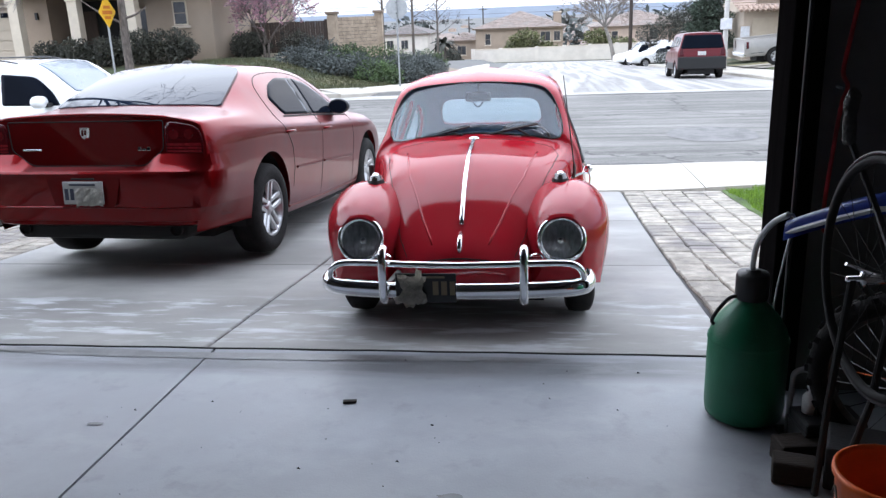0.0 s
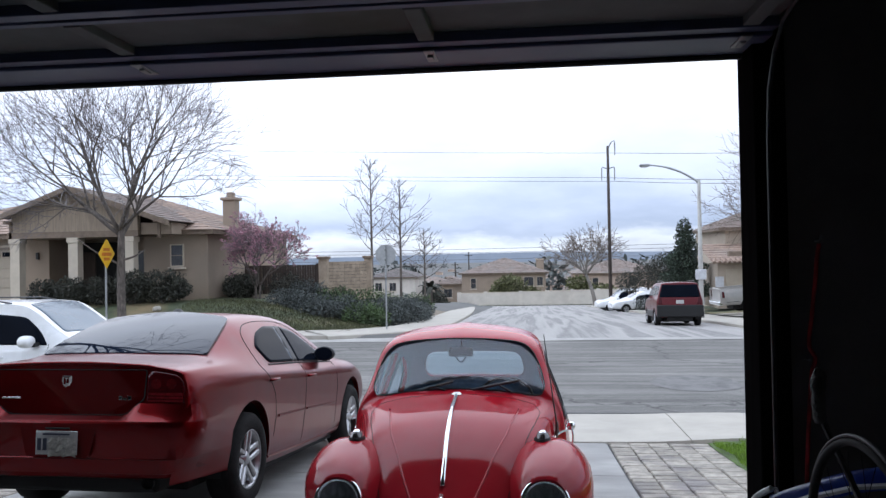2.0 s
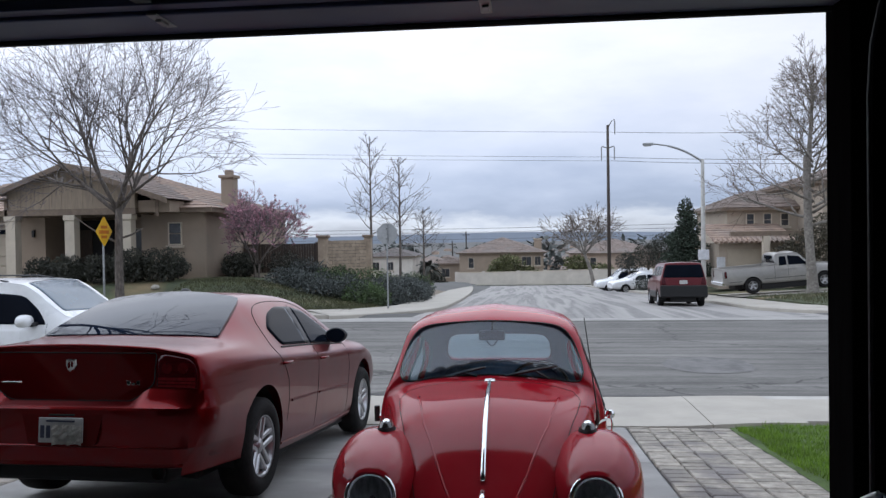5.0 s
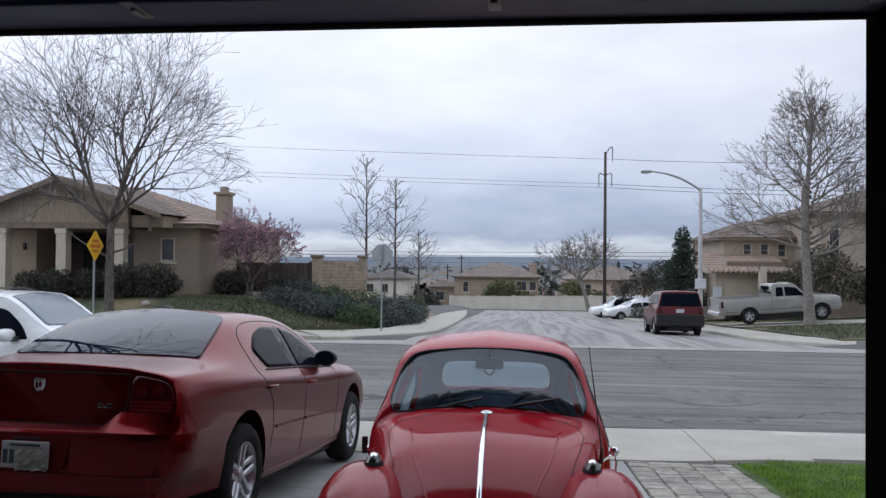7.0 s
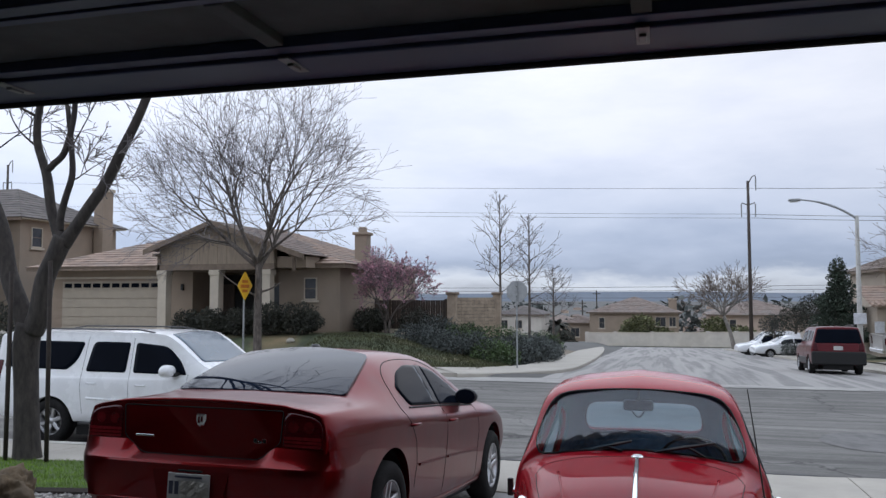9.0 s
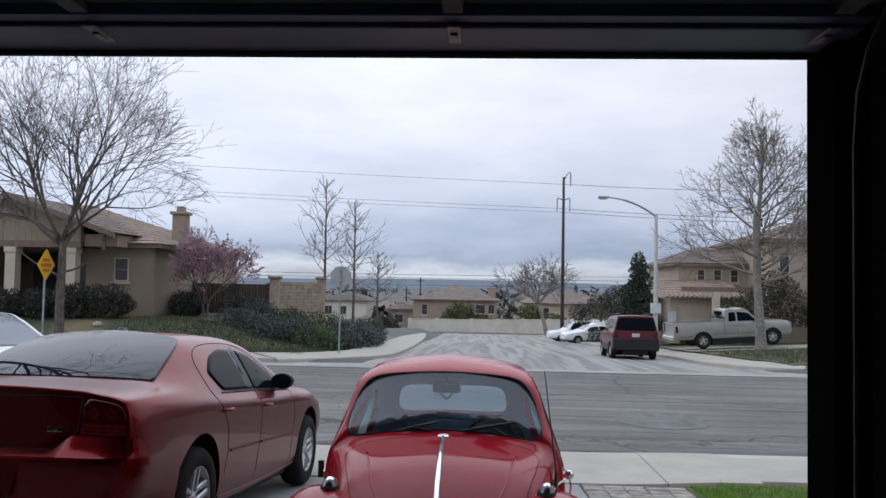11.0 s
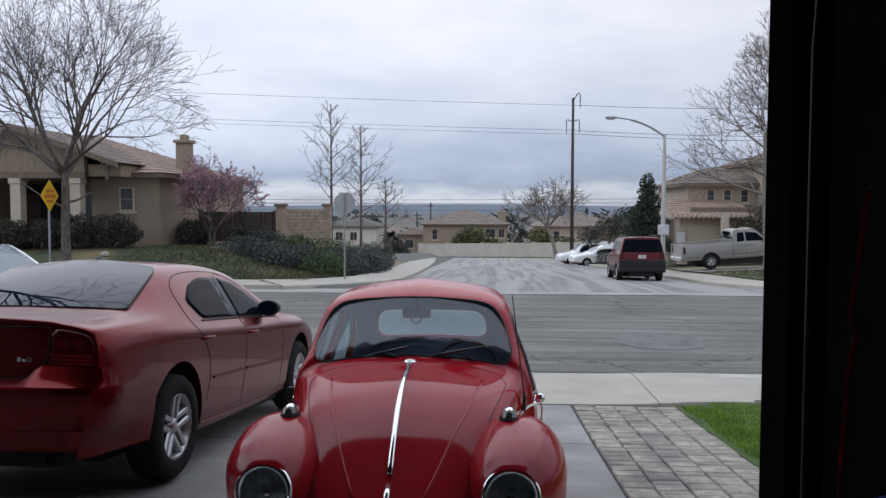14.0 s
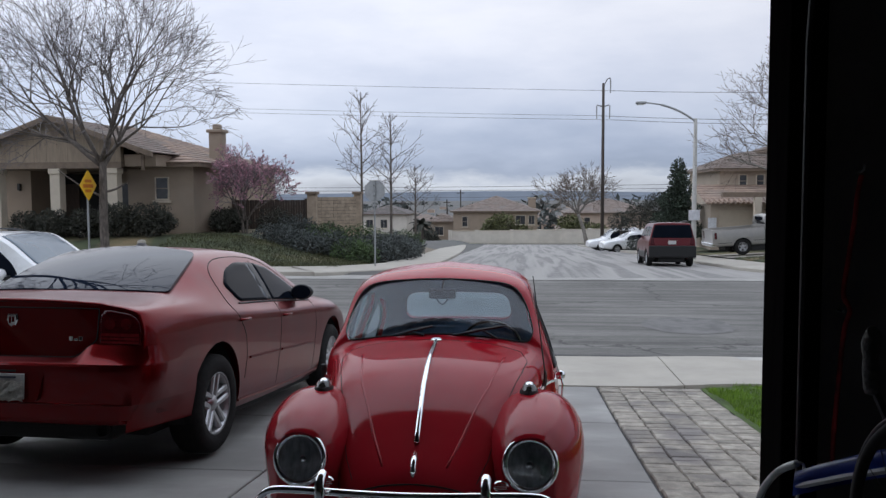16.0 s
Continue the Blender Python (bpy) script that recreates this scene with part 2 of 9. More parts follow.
M["leaf_grey"] = mat("leaf_grey", (0.072, 0.082, 0.076), 0.8, var=0.3, scale=1.2, island=0.4)
M["leaf_green"] = mat("leaf_green", (0.06, 0.095, 0.032), 0.75, var=0.3, scale=1.5, island=0.4)
M["leaf_yellow"] = mat("leaf_yellow", (0.115, 0.12, 0.05), 0.8, var=0.3, scale=1.0, island=0.4)
M["grass_dull"] = mat("grass_dull", (0.080, 0.084, 0.038), 0.85, var=0.35, scale=1.2, island=0.35)
M["leaf_pine"] = mat("leaf_pine", (0.036, 0.052, 0.034), 0.8, var=0.3, scale=1.5, island=0.4)
M["stucco"] = mat("stucco", (0.325, 0.255, 0.192), 0.95, var=0.08, scale=0.8, bump=0.25, bscale=50, dirt=(0.29, 0.24, 0.19), dscale=0.25)
M["stucco_beige"] = mat("stucco_beige", (0.40, 0.335, 0.265), 0.95, var=0.08, scale=0.8, bump=0.25, bscale=50, dirt=(0.36, 0.30, 0.24), dscale=0.25)
M["stucco_trim"] = mat("stucco_trim", (0.56, 0.49, 0.39), 0.9, var=0.07, scale=1.5, bump=0.15)
M["stucco_pink"] = mat("stucco_pink", (0.48, 0.37, 0.29), 0.95, var=0.08, scale=0.8)
M["board"] = mat("board", (0.315, 0.25, 0.185), 0.85, var=0.12, scale=4, stretch=(3, 3, 0.4), piece=0.06)
M["fascia"] = mat("fascia", (0.20, 0.15, 0.11), 0.8, var=0.15, scale=5)
M["dark_wood"] = mat("dark_wood", (0.055, 0.038, 0.028), 0.75, var=0.25, scale=6, stretch=(3, 3, 0.4), bump=0.2, piece=0.2)
M["roof_tile"] = mat("roof_tile", (0.30, 0.215, 0.165), 0.9, var=0.25, scale=1.8, bump=0.2, dirt=(0.21, 0.175, 0.15), dscale=0.6)
M["roof_sheet"] = mat("roof_sheet", (0.20, 0.155, 0.13), 0.92, var=0.25, scale=1.6, bump=0.2, dirt=(0.19, 0.165, 0.145), dscale=0.5)
M["roof_grey"] = mat("roof_grey", (0.135, 0.118, 0.108), 0.92, var=0.22, scale=1.6)
M["garage_door_tan"] = mat("garage_door_tan", (0.42, 0.36, 0.28), 0.7, var=0.05, scale=2)
M["block_wall"] = mat("block_wall", (0.36, 0.285, 0.21), 0.9, var=0.15, scale=4, bump=0.25, piece=0.12)
M["pale_wall"] = mat("pale_wall", (0.62, 0.57, 0.50), 0.9, var=0.08, scale=0.8, dirt=(0.5, 0.45, 0.39), dscale=0.3)
M["sign_yellow"] = mat("sign_yellow", (0.72, 0.42, 0.012), 0.5, var=0.05, scale=5)
M["sign_orange"] = mat("sign_orange", (0.52, 0.14, 0.008), 0.5, var=0.1, scale=5)
M["sign_back"] = mat("sign_back", (0.34, 0.35, 0.35), 0.5, metal=0.5, var=0.1, scale=7)
M["galv"] = mat("galv", (0.33, 0.34, 0.34), 0.5, metal=0.6, var=0.15, scale=9)
M["pole_concrete"] = mat("pole_concrete", (0.40, 0.39, 0.36), 0.85, var=0.1, scale=5)
M["pole_wood"] = mat("pole_wood", (0.06, 0.047, 0.04), 0.9, var=0.2, scale=4, stretch=(3, 3, 0.3))
M["wire"] = mat("wire", (0.16, 0.165, 0.18), 0.6, var=0.05)
M["door_steel"] = mat("door_steel", (0.085, 0.10, 0.17), 0.5, var=0.12, scale=3, rvar=0.2)
M["door_liner"] = mat("door_liner", (0.125, 0.13, 0.128), 0.8, var=0.2, scale=2.5, dirt=(0.07, 0.07, 0.05), dscale=1.2)
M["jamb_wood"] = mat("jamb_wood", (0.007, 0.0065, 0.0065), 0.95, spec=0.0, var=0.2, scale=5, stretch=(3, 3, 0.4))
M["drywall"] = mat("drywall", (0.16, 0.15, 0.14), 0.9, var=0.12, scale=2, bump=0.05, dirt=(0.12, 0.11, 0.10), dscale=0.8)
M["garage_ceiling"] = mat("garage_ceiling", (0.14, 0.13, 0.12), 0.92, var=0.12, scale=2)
M["green_plastic"] = mat("green_plastic", (0.008, 0.16, 0.075), 0.42, var=0.10, scale=6, bump=0.06, bscale=150, spec=0.5)
M["blue_plastic"] = mat("blue_plastic", (0.015, 0.045, 0.30), 0.3, var=0.1, scale=8, coat=0.4)
M["white_plastic"] = mat("white_plastic", (0.55, 0.56, 0.58), 0.4, var=0.1, scale=8)
M["orange_plastic"] = mat("orange_plastic", (0.78, 0.14, 0.016), 0.45, var=0.08, scale=8)
M["clear_hose"] = mat("clear_hose", (0.58, 0.60, 0.58), 0.3, var=0.15, scale=20, coat=0.5)
M["grey_foam"] = mat("grey_foam", (0.07, 0.068, 0.066), 0.9, var=0.3, scale=30, bump=0.5, bscale=60)
M["old_wood"] = mat("old_wood", (0.03, 0.022, 0.017), 0.85, var=0.3, scale=8, stretch=(0.4, 3, 3), bump=0.2)
M["cord_red"] = mat("cord_red", (0.50, 0.025, 0.03), 0.6, var=0.4, scale=9)
M["track_steel"] = mat("track_steel", (0.045, 0.045, 0.048), 0.55, metal=0.6, var=0.25, scale=12)
M["steel_dark"] = mat("steel_dark", (0.12, 0.115, 0.11), 0.45, metal=0.8, var=0.25, scale=12)
M["rock"] = mat("rock", (0.13, 0.092, 0.052), 0.95, var=0.4, scale=6, bump=1.0, bscale=16, dirt=(0.10, 0.075, 0.05), dscale=3)
M["gravel"] = mat("gravel", (0.33, 0.31, 0.29), 0.95, var=0.3, scale=10, island=0.4)
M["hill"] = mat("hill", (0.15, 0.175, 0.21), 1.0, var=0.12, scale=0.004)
M["valley"] = mat("valley", (0.105, 0.102, 0.095), 1.0, var=0.4, scale=0.02, dirt=(0.050, 0.058, 0.052), dscale=0.02)
M["bulb"] = mat("bulb", (0.5, 0.5, 0.48), 0.3, var=0.05)


def asphalt_mat():
    """Worn asphalt: coarse stone grain, wheel tracks along the street, pale sealed streaks and dark cracks."""
    m = bpy.data.materials.new("asphalt")
    m.use_nodes = True
    nt = m.node_tree
    N, L = nt.nodes.new, nt.links.new
    b = nt.nodes["Principled BSDF"]
    geo = N("ShaderNodeNewGeometry")

    def noise_at(scale, stretch, detail=6, rough=0.6):
        mp, n = N("ShaderNodeMapping"), N("ShaderNodeTexNoise")
        mp.inputs["Scale"].default_value = stretch
        L(geo.outputs["Position"], mp.inputs[0])
        n.inputs["Scale"].default_value, n.inputs["Detail"].default_value, n.inputs["Roughness"].default_value = scale, detail, rough
        L(mp.outputs[0], n.inputs["Vector"])
        return n.outputs["Fac"]

    def ramp(src, *stops):
        r = N("ShaderNodeValToRGB")
        while len(r.color_ramp.elements) < len(stops):
            r.color_ramp.elements.new(0.5)
        for e, (p, c) in zip(r.color_ramp.elements, stops):
            e.position, e.color = p, (c * 0.911, c * 0.902, c * 0.885, 1)
        L(src, r.inputs[0])
        return r.outputs[0]

    def mixed(a, bb, fac, how="MULTIPLY"):
        x = N("ShaderNodeMix")
        x.data_type, x.blend_type = "RGBA", how
        if isinstance(fac, float):
            x.inputs["Factor"].default_value = fac
        else:
            L(fac, x.inputs["Factor"])
        L(a, x.inputs["A"])
        L(bb, x.inputs["B"])
        return x.outputs["Result"]

    base = ramp(noise_at(0.9, (0.16, 1.6, 1), 7, 0.66), (0.30, 0.15), (0.5, 0.215), (0.72, 0.31))
    grain = ramp(noise_at(60, (1, 1, 1), 3), (0.3, 0.62), (0.7, 1.30))
    patch = ramp(noise_at(7.0, (0.5, 1.3, 1), 6, 0.7), (0.34, 0.80), (0.5, 1.0), (0.66, 1.30))
    blot = ramp(noise_at(0.33, (1, 1, 1), 5), (0.35, 0.82), (0.65, 1.12))
    streak = ramp(noise_at(2.4, (0.07, 1.9, 1), 5, 0.6), (0.36, 0.74), (0.5, 1.0), (0.64, 1.14))
    col = mixed(mixed(mixed(mixed(base, grain, 0.7), blot, 1.0), streak, 1.0), patch, 0.55)
    v = N("ShaderNodeTexVoronoi")
    v.feature = "DISTANCE_TO_EDGE"
    v.inputs["Scale"].default_value = 0.20
    mpv, wob = N("ShaderNodeMapping"), N("ShaderNodeVectorMath")
    wob.operation = "MULTIPLY_ADD"
    nn = N("ShaderNodeTexNoise")
    nn.inputs["Scale"].default_value, nn.inputs["Detail"].default_value = 1.4, 5
    L(geo.outputs["Position"], nn.inputs["Vector"])
    L(nn.outputs["Color"], wob.inputs[0])
    wob.inputs[1].default_value = (1.3, 1.3, 0)
    L(geo.outputs["Position"], wob.inputs[2])
    L(wob.outputs[0], v.inputs["Vector"])
    crack = N("ShaderNodeMapRange")
    crack.inputs["From Min"].default_value, crack.inputs["From Max"].default_value = 0.0, 0.009
    crack.inputs["To Min"].default_value, crack.inputs["To Max"].default_value = 0.4, 1.0
    L(v.outputs["Distance"], crack.inputs["Value"])
    col = mixed(col, crack.outputs[0], 1.0)
    v2 = N("ShaderNodeTexVoronoi")
    v2.feature = "DISTANCE_TO_EDGE"
    v2.inputs["Scale"].default_value = 0.62
    L(wob.outputs[0], v2.inputs["Vector"])
    fine = N("ShaderNodeMapRange")
    fine.inputs["From Min"].default_value, fine.inputs["From Max"].default_value = 0.0, 0.016
    fine.inputs["To Min"].default_value, fine.inputs["To Max"].default_value = 0.55, 1.0
    L(v2.outputs["Distance"], fine.inputs["Value"])
    col = mixed(col, fine.outputs[0], ramp(noise_at(0.25, (1, 1, 1), 3), (0.45, 0.0), (0.6, 1.0)))
    L(col, b.inputs["Base Color"])
    b.inputs["Roughness"].default_value = 0.86
    b.inputs["Specular IOR Level"].default_value = 0.35
    bp = N("ShaderNodeBump")
    bp.inputs["Strength"].default_value, bp.inputs["Distance"].default_value = 0.3, 0.006
    L(noise_at(140, (1, 1, 1), 2), bp.inputs["Height"])
    L(bp.outputs[0], b.inputs["Normal"])
    return m


def streaked_asphalt_mat():
    """The side street: dark asphalt with wandering pale dried streaks along its length."""
    m = mat("side_asphalt", (0.168, 0.162, 0.155), 0.8, var=0.25, scale=3, bump=0.2, bscale=100)
    nt = m.node_tree
    N, L = nt.nodes.new, nt.links.new
    b = nt.nodes["Principled BSDF"]
    old = b.inputs["Base Color"].links[0].from_socket
    geo, mp, n = N("ShaderNodeNewGeometry"), N("ShaderNodeMapping"), N("ShaderNodeTexNoise")
    mp.inputs["Scale"].default_value = (1.25, 0.014, 1)
    mp.inputs["Rotation"].default_value = (0, 0, 0.05)
    L(geo.outputs["Position"], mp.inputs[0])
    n.inputs["Scale"].default_value, n.inputs["Detail"].default_value, n.inputs["Distortion"].default_value = 1.0, 4, 0.12
    L(mp.outputs[0], n.inputs["Vector"])
    r = N("ShaderNodeValToRGB")
    r.color_ramp.interpolation = "EASE"
    stops = ((0.36, 0.15), (0.45, 0.9), (0.52, 0.75), (0.59, 0.1), (0.68, 0.7))
    while len(r.color_ramp.elements) < len(stops):
        r.color_ramp.elements.new(0.5)
    for e, (p, c) in zip(r.color_ramp.elements, stops):
        e.position, e.color = p, (c, c, c, 1)
    L(n.outputs["Fac"], r.inputs[0])
    mx = N("ShaderNodeMix")
    mx.data_type = "RGBA"
    L(r.outputs[0], mx.inputs["Factor"])
    L(old, mx.inputs["A"])
    mx.inputs["B"].default_value = (0.315, 0.30, 0.28, 1)
    L(mx.outputs["Result"], b.inputs["Base Color"])
    return m


def band(m, y0, y1, soft, color, scale, stretch, lo, hi, amount):
    """Worn or damp streaks within a strip across the drive."""
    nt = m.node_tree
    N, L = nt.nodes.new, nt.links.new
    b = nt.nodes["Principled BSDF"]
    old = b.inputs["Base Color"].links[0].from_socket
    pos = N("ShaderNodeNewGeometry").outputs["Position"]
    sep, mp, n = N("ShaderNodeSeparateXYZ"), N("ShaderNodeMapping"), N("ShaderNodeTexNoise")
    L(pos, sep.inputs[0])
    L(pos, mp.inputs[0])
    mp.inputs["Scale"].default_value, mp.inputs["Rotation"].default_value = stretch, (0, 0, 0.25)
    n.inputs["Scale"].default_value, n.inputs["Detail"].default_value, n.inputs["Roughness"].default_value = scale, 8, 0.62
    L(mp.outputs[0], n.inputs["Vector"])
    fac = None
    for src, a, c in ((sep.outputs["Y"], y0 - soft, y0 + soft), (sep.outputs["Y"], y1 + soft, y1 - soft), (n.outputs["Fac"], lo, hi)):
        mr = N("ShaderNodeMapRange")
        mr.inputs["From Min"].default_value, mr.inputs["From Max"].default_value = a, c
        L(src, mr.inputs["Value"])
        if fac is None:
            mr.inputs["To Max"].default_value = amount
            fac = mr.outputs[0]
        else:
            mu = N("ShaderNodeMath")
            mu.operation = "MULTIPLY"
            L(fac, mu.inputs[0])
            L(mr.outputs[0], mu.inputs[1])
            fac = mu.outputs[0]
    mx = N("ShaderNodeMix")
    mx.data_type = "RGBA"
    L(fac, mx.inputs["Factor"])
    L(old, mx.inputs["A"])
    mx.inputs["B"].default_value = (*color, 1)
    L(mx.outputs["Result"], b.inputs["Base Color"])


band(M["concrete"], 3.42, 4.40, 0.12, (0.56, 0.57, 0.60), 4.6, (0.45, 1.7, 1), 0.52, 0.64, 0.7)
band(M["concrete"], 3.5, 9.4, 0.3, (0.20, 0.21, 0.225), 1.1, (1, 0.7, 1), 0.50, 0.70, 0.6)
band(M["garage_slab"], 3.08, 3.34, 0.05, (0.13, 0.135, 0.145), 3.0, (0.35, 2.5, 1), 0.26, 0.50, 0.9)
band(M["garage_slab"], -3, 3.2, 0.3, (0.20, 0.21, 0.225), 6.0, (1, 1, 1), 0.56, 0.70, 0.55)
band(M["garage_slab"], -3, 3.3, 0.3, (0.235, 0.25, 0.275), 1.4, (1, 1.3, 1), 0.46, 0.62, 0.6)
band(M["garage_slab"], -3, 3.3, 0.2, (0.38, 0.39, 0.41), 2.6, (0.6, 1.2, 1), 0.56, 0.70, 0.5)
M["vintage_red"].node_tree.nodes["Principled BSDF"].inputs["Coat IOR"].default_value = 1.52
M["asphalt"] = asphalt_mat()
M["side_asphalt"] = streaked_asphalt_mat()
M["tar"] = mat("tar", (0.06, 0.06, 0.062), 0.7, var=0.2, scale=5)
M["patch_asphalt"] = mat("patch_asphalt", (0.138, 0.133, 0.127), 0.85, var=0.25, scale=3, bump=0.2, bscale=100)


# ---------------------------------------------------------------- mesh helpers
def obj(name, bm, material, smooth=False, label="", category="", group="", kind="", loc=None):
    """A top-level mesh object from a bmesh."""
    me = bpy.data.meshes.new(name)
    bm.to_mesh(me)
    bm.free()
    for m in (material if isinstance(material, (list, tuple)) else [material]):
        me.materials.append(m)
    if smooth:
        me.shade_smooth()
    ob = new(name, me)
    if loc is not None:
        ob.matrix_world = loc
    return tagged(ob, label, category, group, kind)


def part(name, bm, material, parent, label="", smooth=False):
    """A bmesh as one mesh object under a thing or a part."""
    ob = obj(name, bm, material, smooth)
    ob.parent = parent
    if label:
        ob["label"] = label
    return ob


def empty(name, m, label, category, group="", kind=""):
    ob = new(name)
    ob.empty_display_size = 0.1
    ob.matrix_world = m
    return tagged(ob, label, category, group, kind)


def box(bm, x0, x1, y0, y1, z0, z1, bevel=0.0, m=None):
    """Adds a box, with bevelled edges if wanted."""
    vs = [Vector((x, y, z)) for z in (z0, z1) for y in (y0, y1) for x in (x0, x1)]
    if m is not None:
        vs = [m @ v for v in vs]
    vv = [bm.verts.new(v) for v in vs]
    fs = [bm.faces.new([vv[i] for i in q]) for q in ((0, 2, 3, 1), (4, 5, 7, 6), (0, 1, 5, 4), (2, 6, 7, 3), (0, 4, 6, 2), (1, 3, 7, 5))]
    if bevel:
        es = list({e for f in fs for e in f.edges})
        bmesh.ops.bevel(bm, geom=es, offset=bevel, segments=2, affect="EDGES", profile=0.5)
    return bm


def boxes(*rows, bevel=0.0):
    bm = bmesh.new()
    for r in rows:
        box(bm, *r, bevel=bevel)
    return bm


def tube(bm, pts, radii, sides=8, closed=False, cap=True):
    """Sweeps a circle along points; radii is one number or one for each point."""
    pts = [Vector(p) for p in pts]
    n = len(pts)
    if not isinstance(radii, (list, tuple)):
        radii = [radii] * n
    rings, ref = [], None
    for i, p in enumerate(pts):
        a, b = (pts[i - 1], pts[(i + 1) % n]) if closed else (pts[max(i - 1, 0)], pts[min(i + 1, n - 1)])
        d = (b - a)
        d = d.normalized() if d.length > 1e-9 else Vector((0, 0, 1))
        if ref is None:
            ref = d.orthogonal().normalized()
        ref = ref - d * ref.dot(d)
        ref = ref.normalized() if ref.length > 1e-6 else d.orthogonal().normalized()
        side = d.cross(ref)
        rings.append([bm.verts.new(p + (ref * math.cos(k * math.tau / sides) + side * math.sin(k * math.tau / sides)) * radii[i]) for k in range(sides)])
    for i in range(n if closed else n - 1):
        A, B = rings[i], rings[(i + 1) % n]
        shift = 0
        if closed and i == n - 1:
            shift = min(range(sides), key=lambda s: sum((A[k].co - B[(k + s) % sides].co).length for k in range(sides)))
        for k in range(sides):
            bm.faces.new((A[k], A[(k + 1) % sides], B[(k + 1 + shift) % sides], B[(k + shift) % sides]))
    if cap and not closed:
        bm.faces.new(list(reversed(rings[0])))
        bm.faces.new(rings[-1])
    return bm


def lathe(bm, profile, axis="z", centre=(0, 0, 0), seg=28, arc=math.tau):
    """Turns a profile of (radius, height) round an axis."""
    c = Vector(centre)
    rings = []
    for k in range(seg):
        a = arc * k / seg
        ring = []
        for r, h in profile:
            u, v = r * math.cos(a), r * math.sin(a)
            p = (u, v, h) if axis == "z" else ((h, u, v) if axis == "x" else (v, h, u))
            ring.append(bm.verts.new(c + Vector(p)))
        rings.append(ring)
    for k in range(seg):
        A, B = rings[k], rings[(k + 1) % seg]
        for i in range(len(profile) - 1):
            bm.faces.new((A[i], B[i], B[i + 1], A[i + 1]))
    bmesh.ops.remove_doubles(bm, verts=bm.verts, dist=1e-5)
    return bm


def spline(pts, k=4, closed=False):
    """Catmull-Rom through points of any dimension, k steps a span."""
    P = [np.array(p, float) for p in pts]
    n, out = len(P), []
    for i in range(n if closed else n - 1):
        if closed:
            a, b, c, d = P[i - 1], P[i], P[(i + 1) % n], P[(i + 2) % n]
        else:
            a, b, c, d = P[max(i - 1, 0)], P[i], P[i + 1], P[min(i + 2, n - 1)]
        for j in range(k):
            t = j / k
            out.append(0.5 * (2 * b + (c - a) * t + (2 * a - 5 * b + 4 * c - d) * t * t + (3 * b - a - 3 * c + d) * t ** 3))
    if not closed:
        out.append(P[-1])
    return out


def loft(rings, cap=True):
    """A skin over rings of equal length (open rings, mirrored over x, so that they close)."""
    bm = bmesh.new()
    R = []
    for ring in rings:
        full = [Vector(p) for p in ring] + [Vector((-p[0], p[1], p[2])) for p in reversed(ring[1:-1])]
        R.append([bm.verts.new(p) for p in full])
    n = len(R[0])
    for A, B in zip(R, R[1:]):
        for k in range(n):
            bm.faces.new((A[k], A[(k + 1) % n], B[(k + 1) % n], B[k]))
    if cap:
        for ring, flip in ((R[0], False), (R[-1], True)):
            bm.faces.new(list(reversed(ring)) if flip else ring)
    bmesh.ops.recalc_face_normals(bm, faces=bm.faces)
    return bm


def car_rings(stations, ksta=4, kpro=4):
    """stations: (y, half profile of (x, z)). Smoothed along the car and round the profile."""
    flat = [[y] + [v for p in prof for v in p] for y, prof in stations]
    rings = []
    for row in spline(flat, ksta):
        y, prof = row[0], [(row[1 + 2 * i], row[2 + 2 * i]) for i in range((len(row) - 1) // 2)]
        pts = spline(prof, kpro)
        pts[0][0], pts[-1][0] = 0.0, 0.0
        rings.append([(max(p[0], 0.0), y, p[1]) for p in pts])
    return rings


def cut(bm, *cutters, how="DIFFERENCE"):
    """The solid bm less the solids in cutters."""
    me = bpy.data.meshes.new("solid")
    bm.to_mesh(me)
    bm.free()
    ob = new("solid", me)
    tools = []
    for c in cutters:
        cm = bpy.data.meshes.new("cutter")
        c.to_mesh(cm)
        c.free()
        co = new("cutter", cm)
        tools.append(co)
        md = ob.modifiers.new("cut", "BOOLEAN")
        md.operation, md.object, md.solver = how, co, "EXACT"
    dg = bpy.context.evaluated_depsgraph_get()
    out = bmesh.new()
    res = ob.evaluated_get(dg).to_mesh()
    out.from_mesh(res)
    ob.evaluated_get(dg).to_mesh_clear()
    for o in [ob, *tools]:
        d = o.data
        bpy.data.objects.remove(o)
        bpy.data.meshes.remove(d)
    return out


def prism(outline, axis, lo, hi):
    """A solid from a 2D outline drawn out along an axis."""
    bm = bmesh.new()

    def p(a, b, h):
        return {"x": (h, a, b), "y": (a, h, b), "z": (a, b, h)}[axis]
    A = [bm.verts.new(p(a, b, lo)) for a, b in outline]
    B = [bm.verts.new(p(a, b, hi)) for a, b in outline]
    n = len(A)
    for k in range(n):
        bm.faces.new((A[k], A[(k + 1) % n], B[(k + 1) % n], B[k]))
    bm.faces.new(list(reversed(A)))
    bm.faces.new(B)
    bmesh.ops.recalc_face_normals(bm, faces=bm.faces)
    return bm


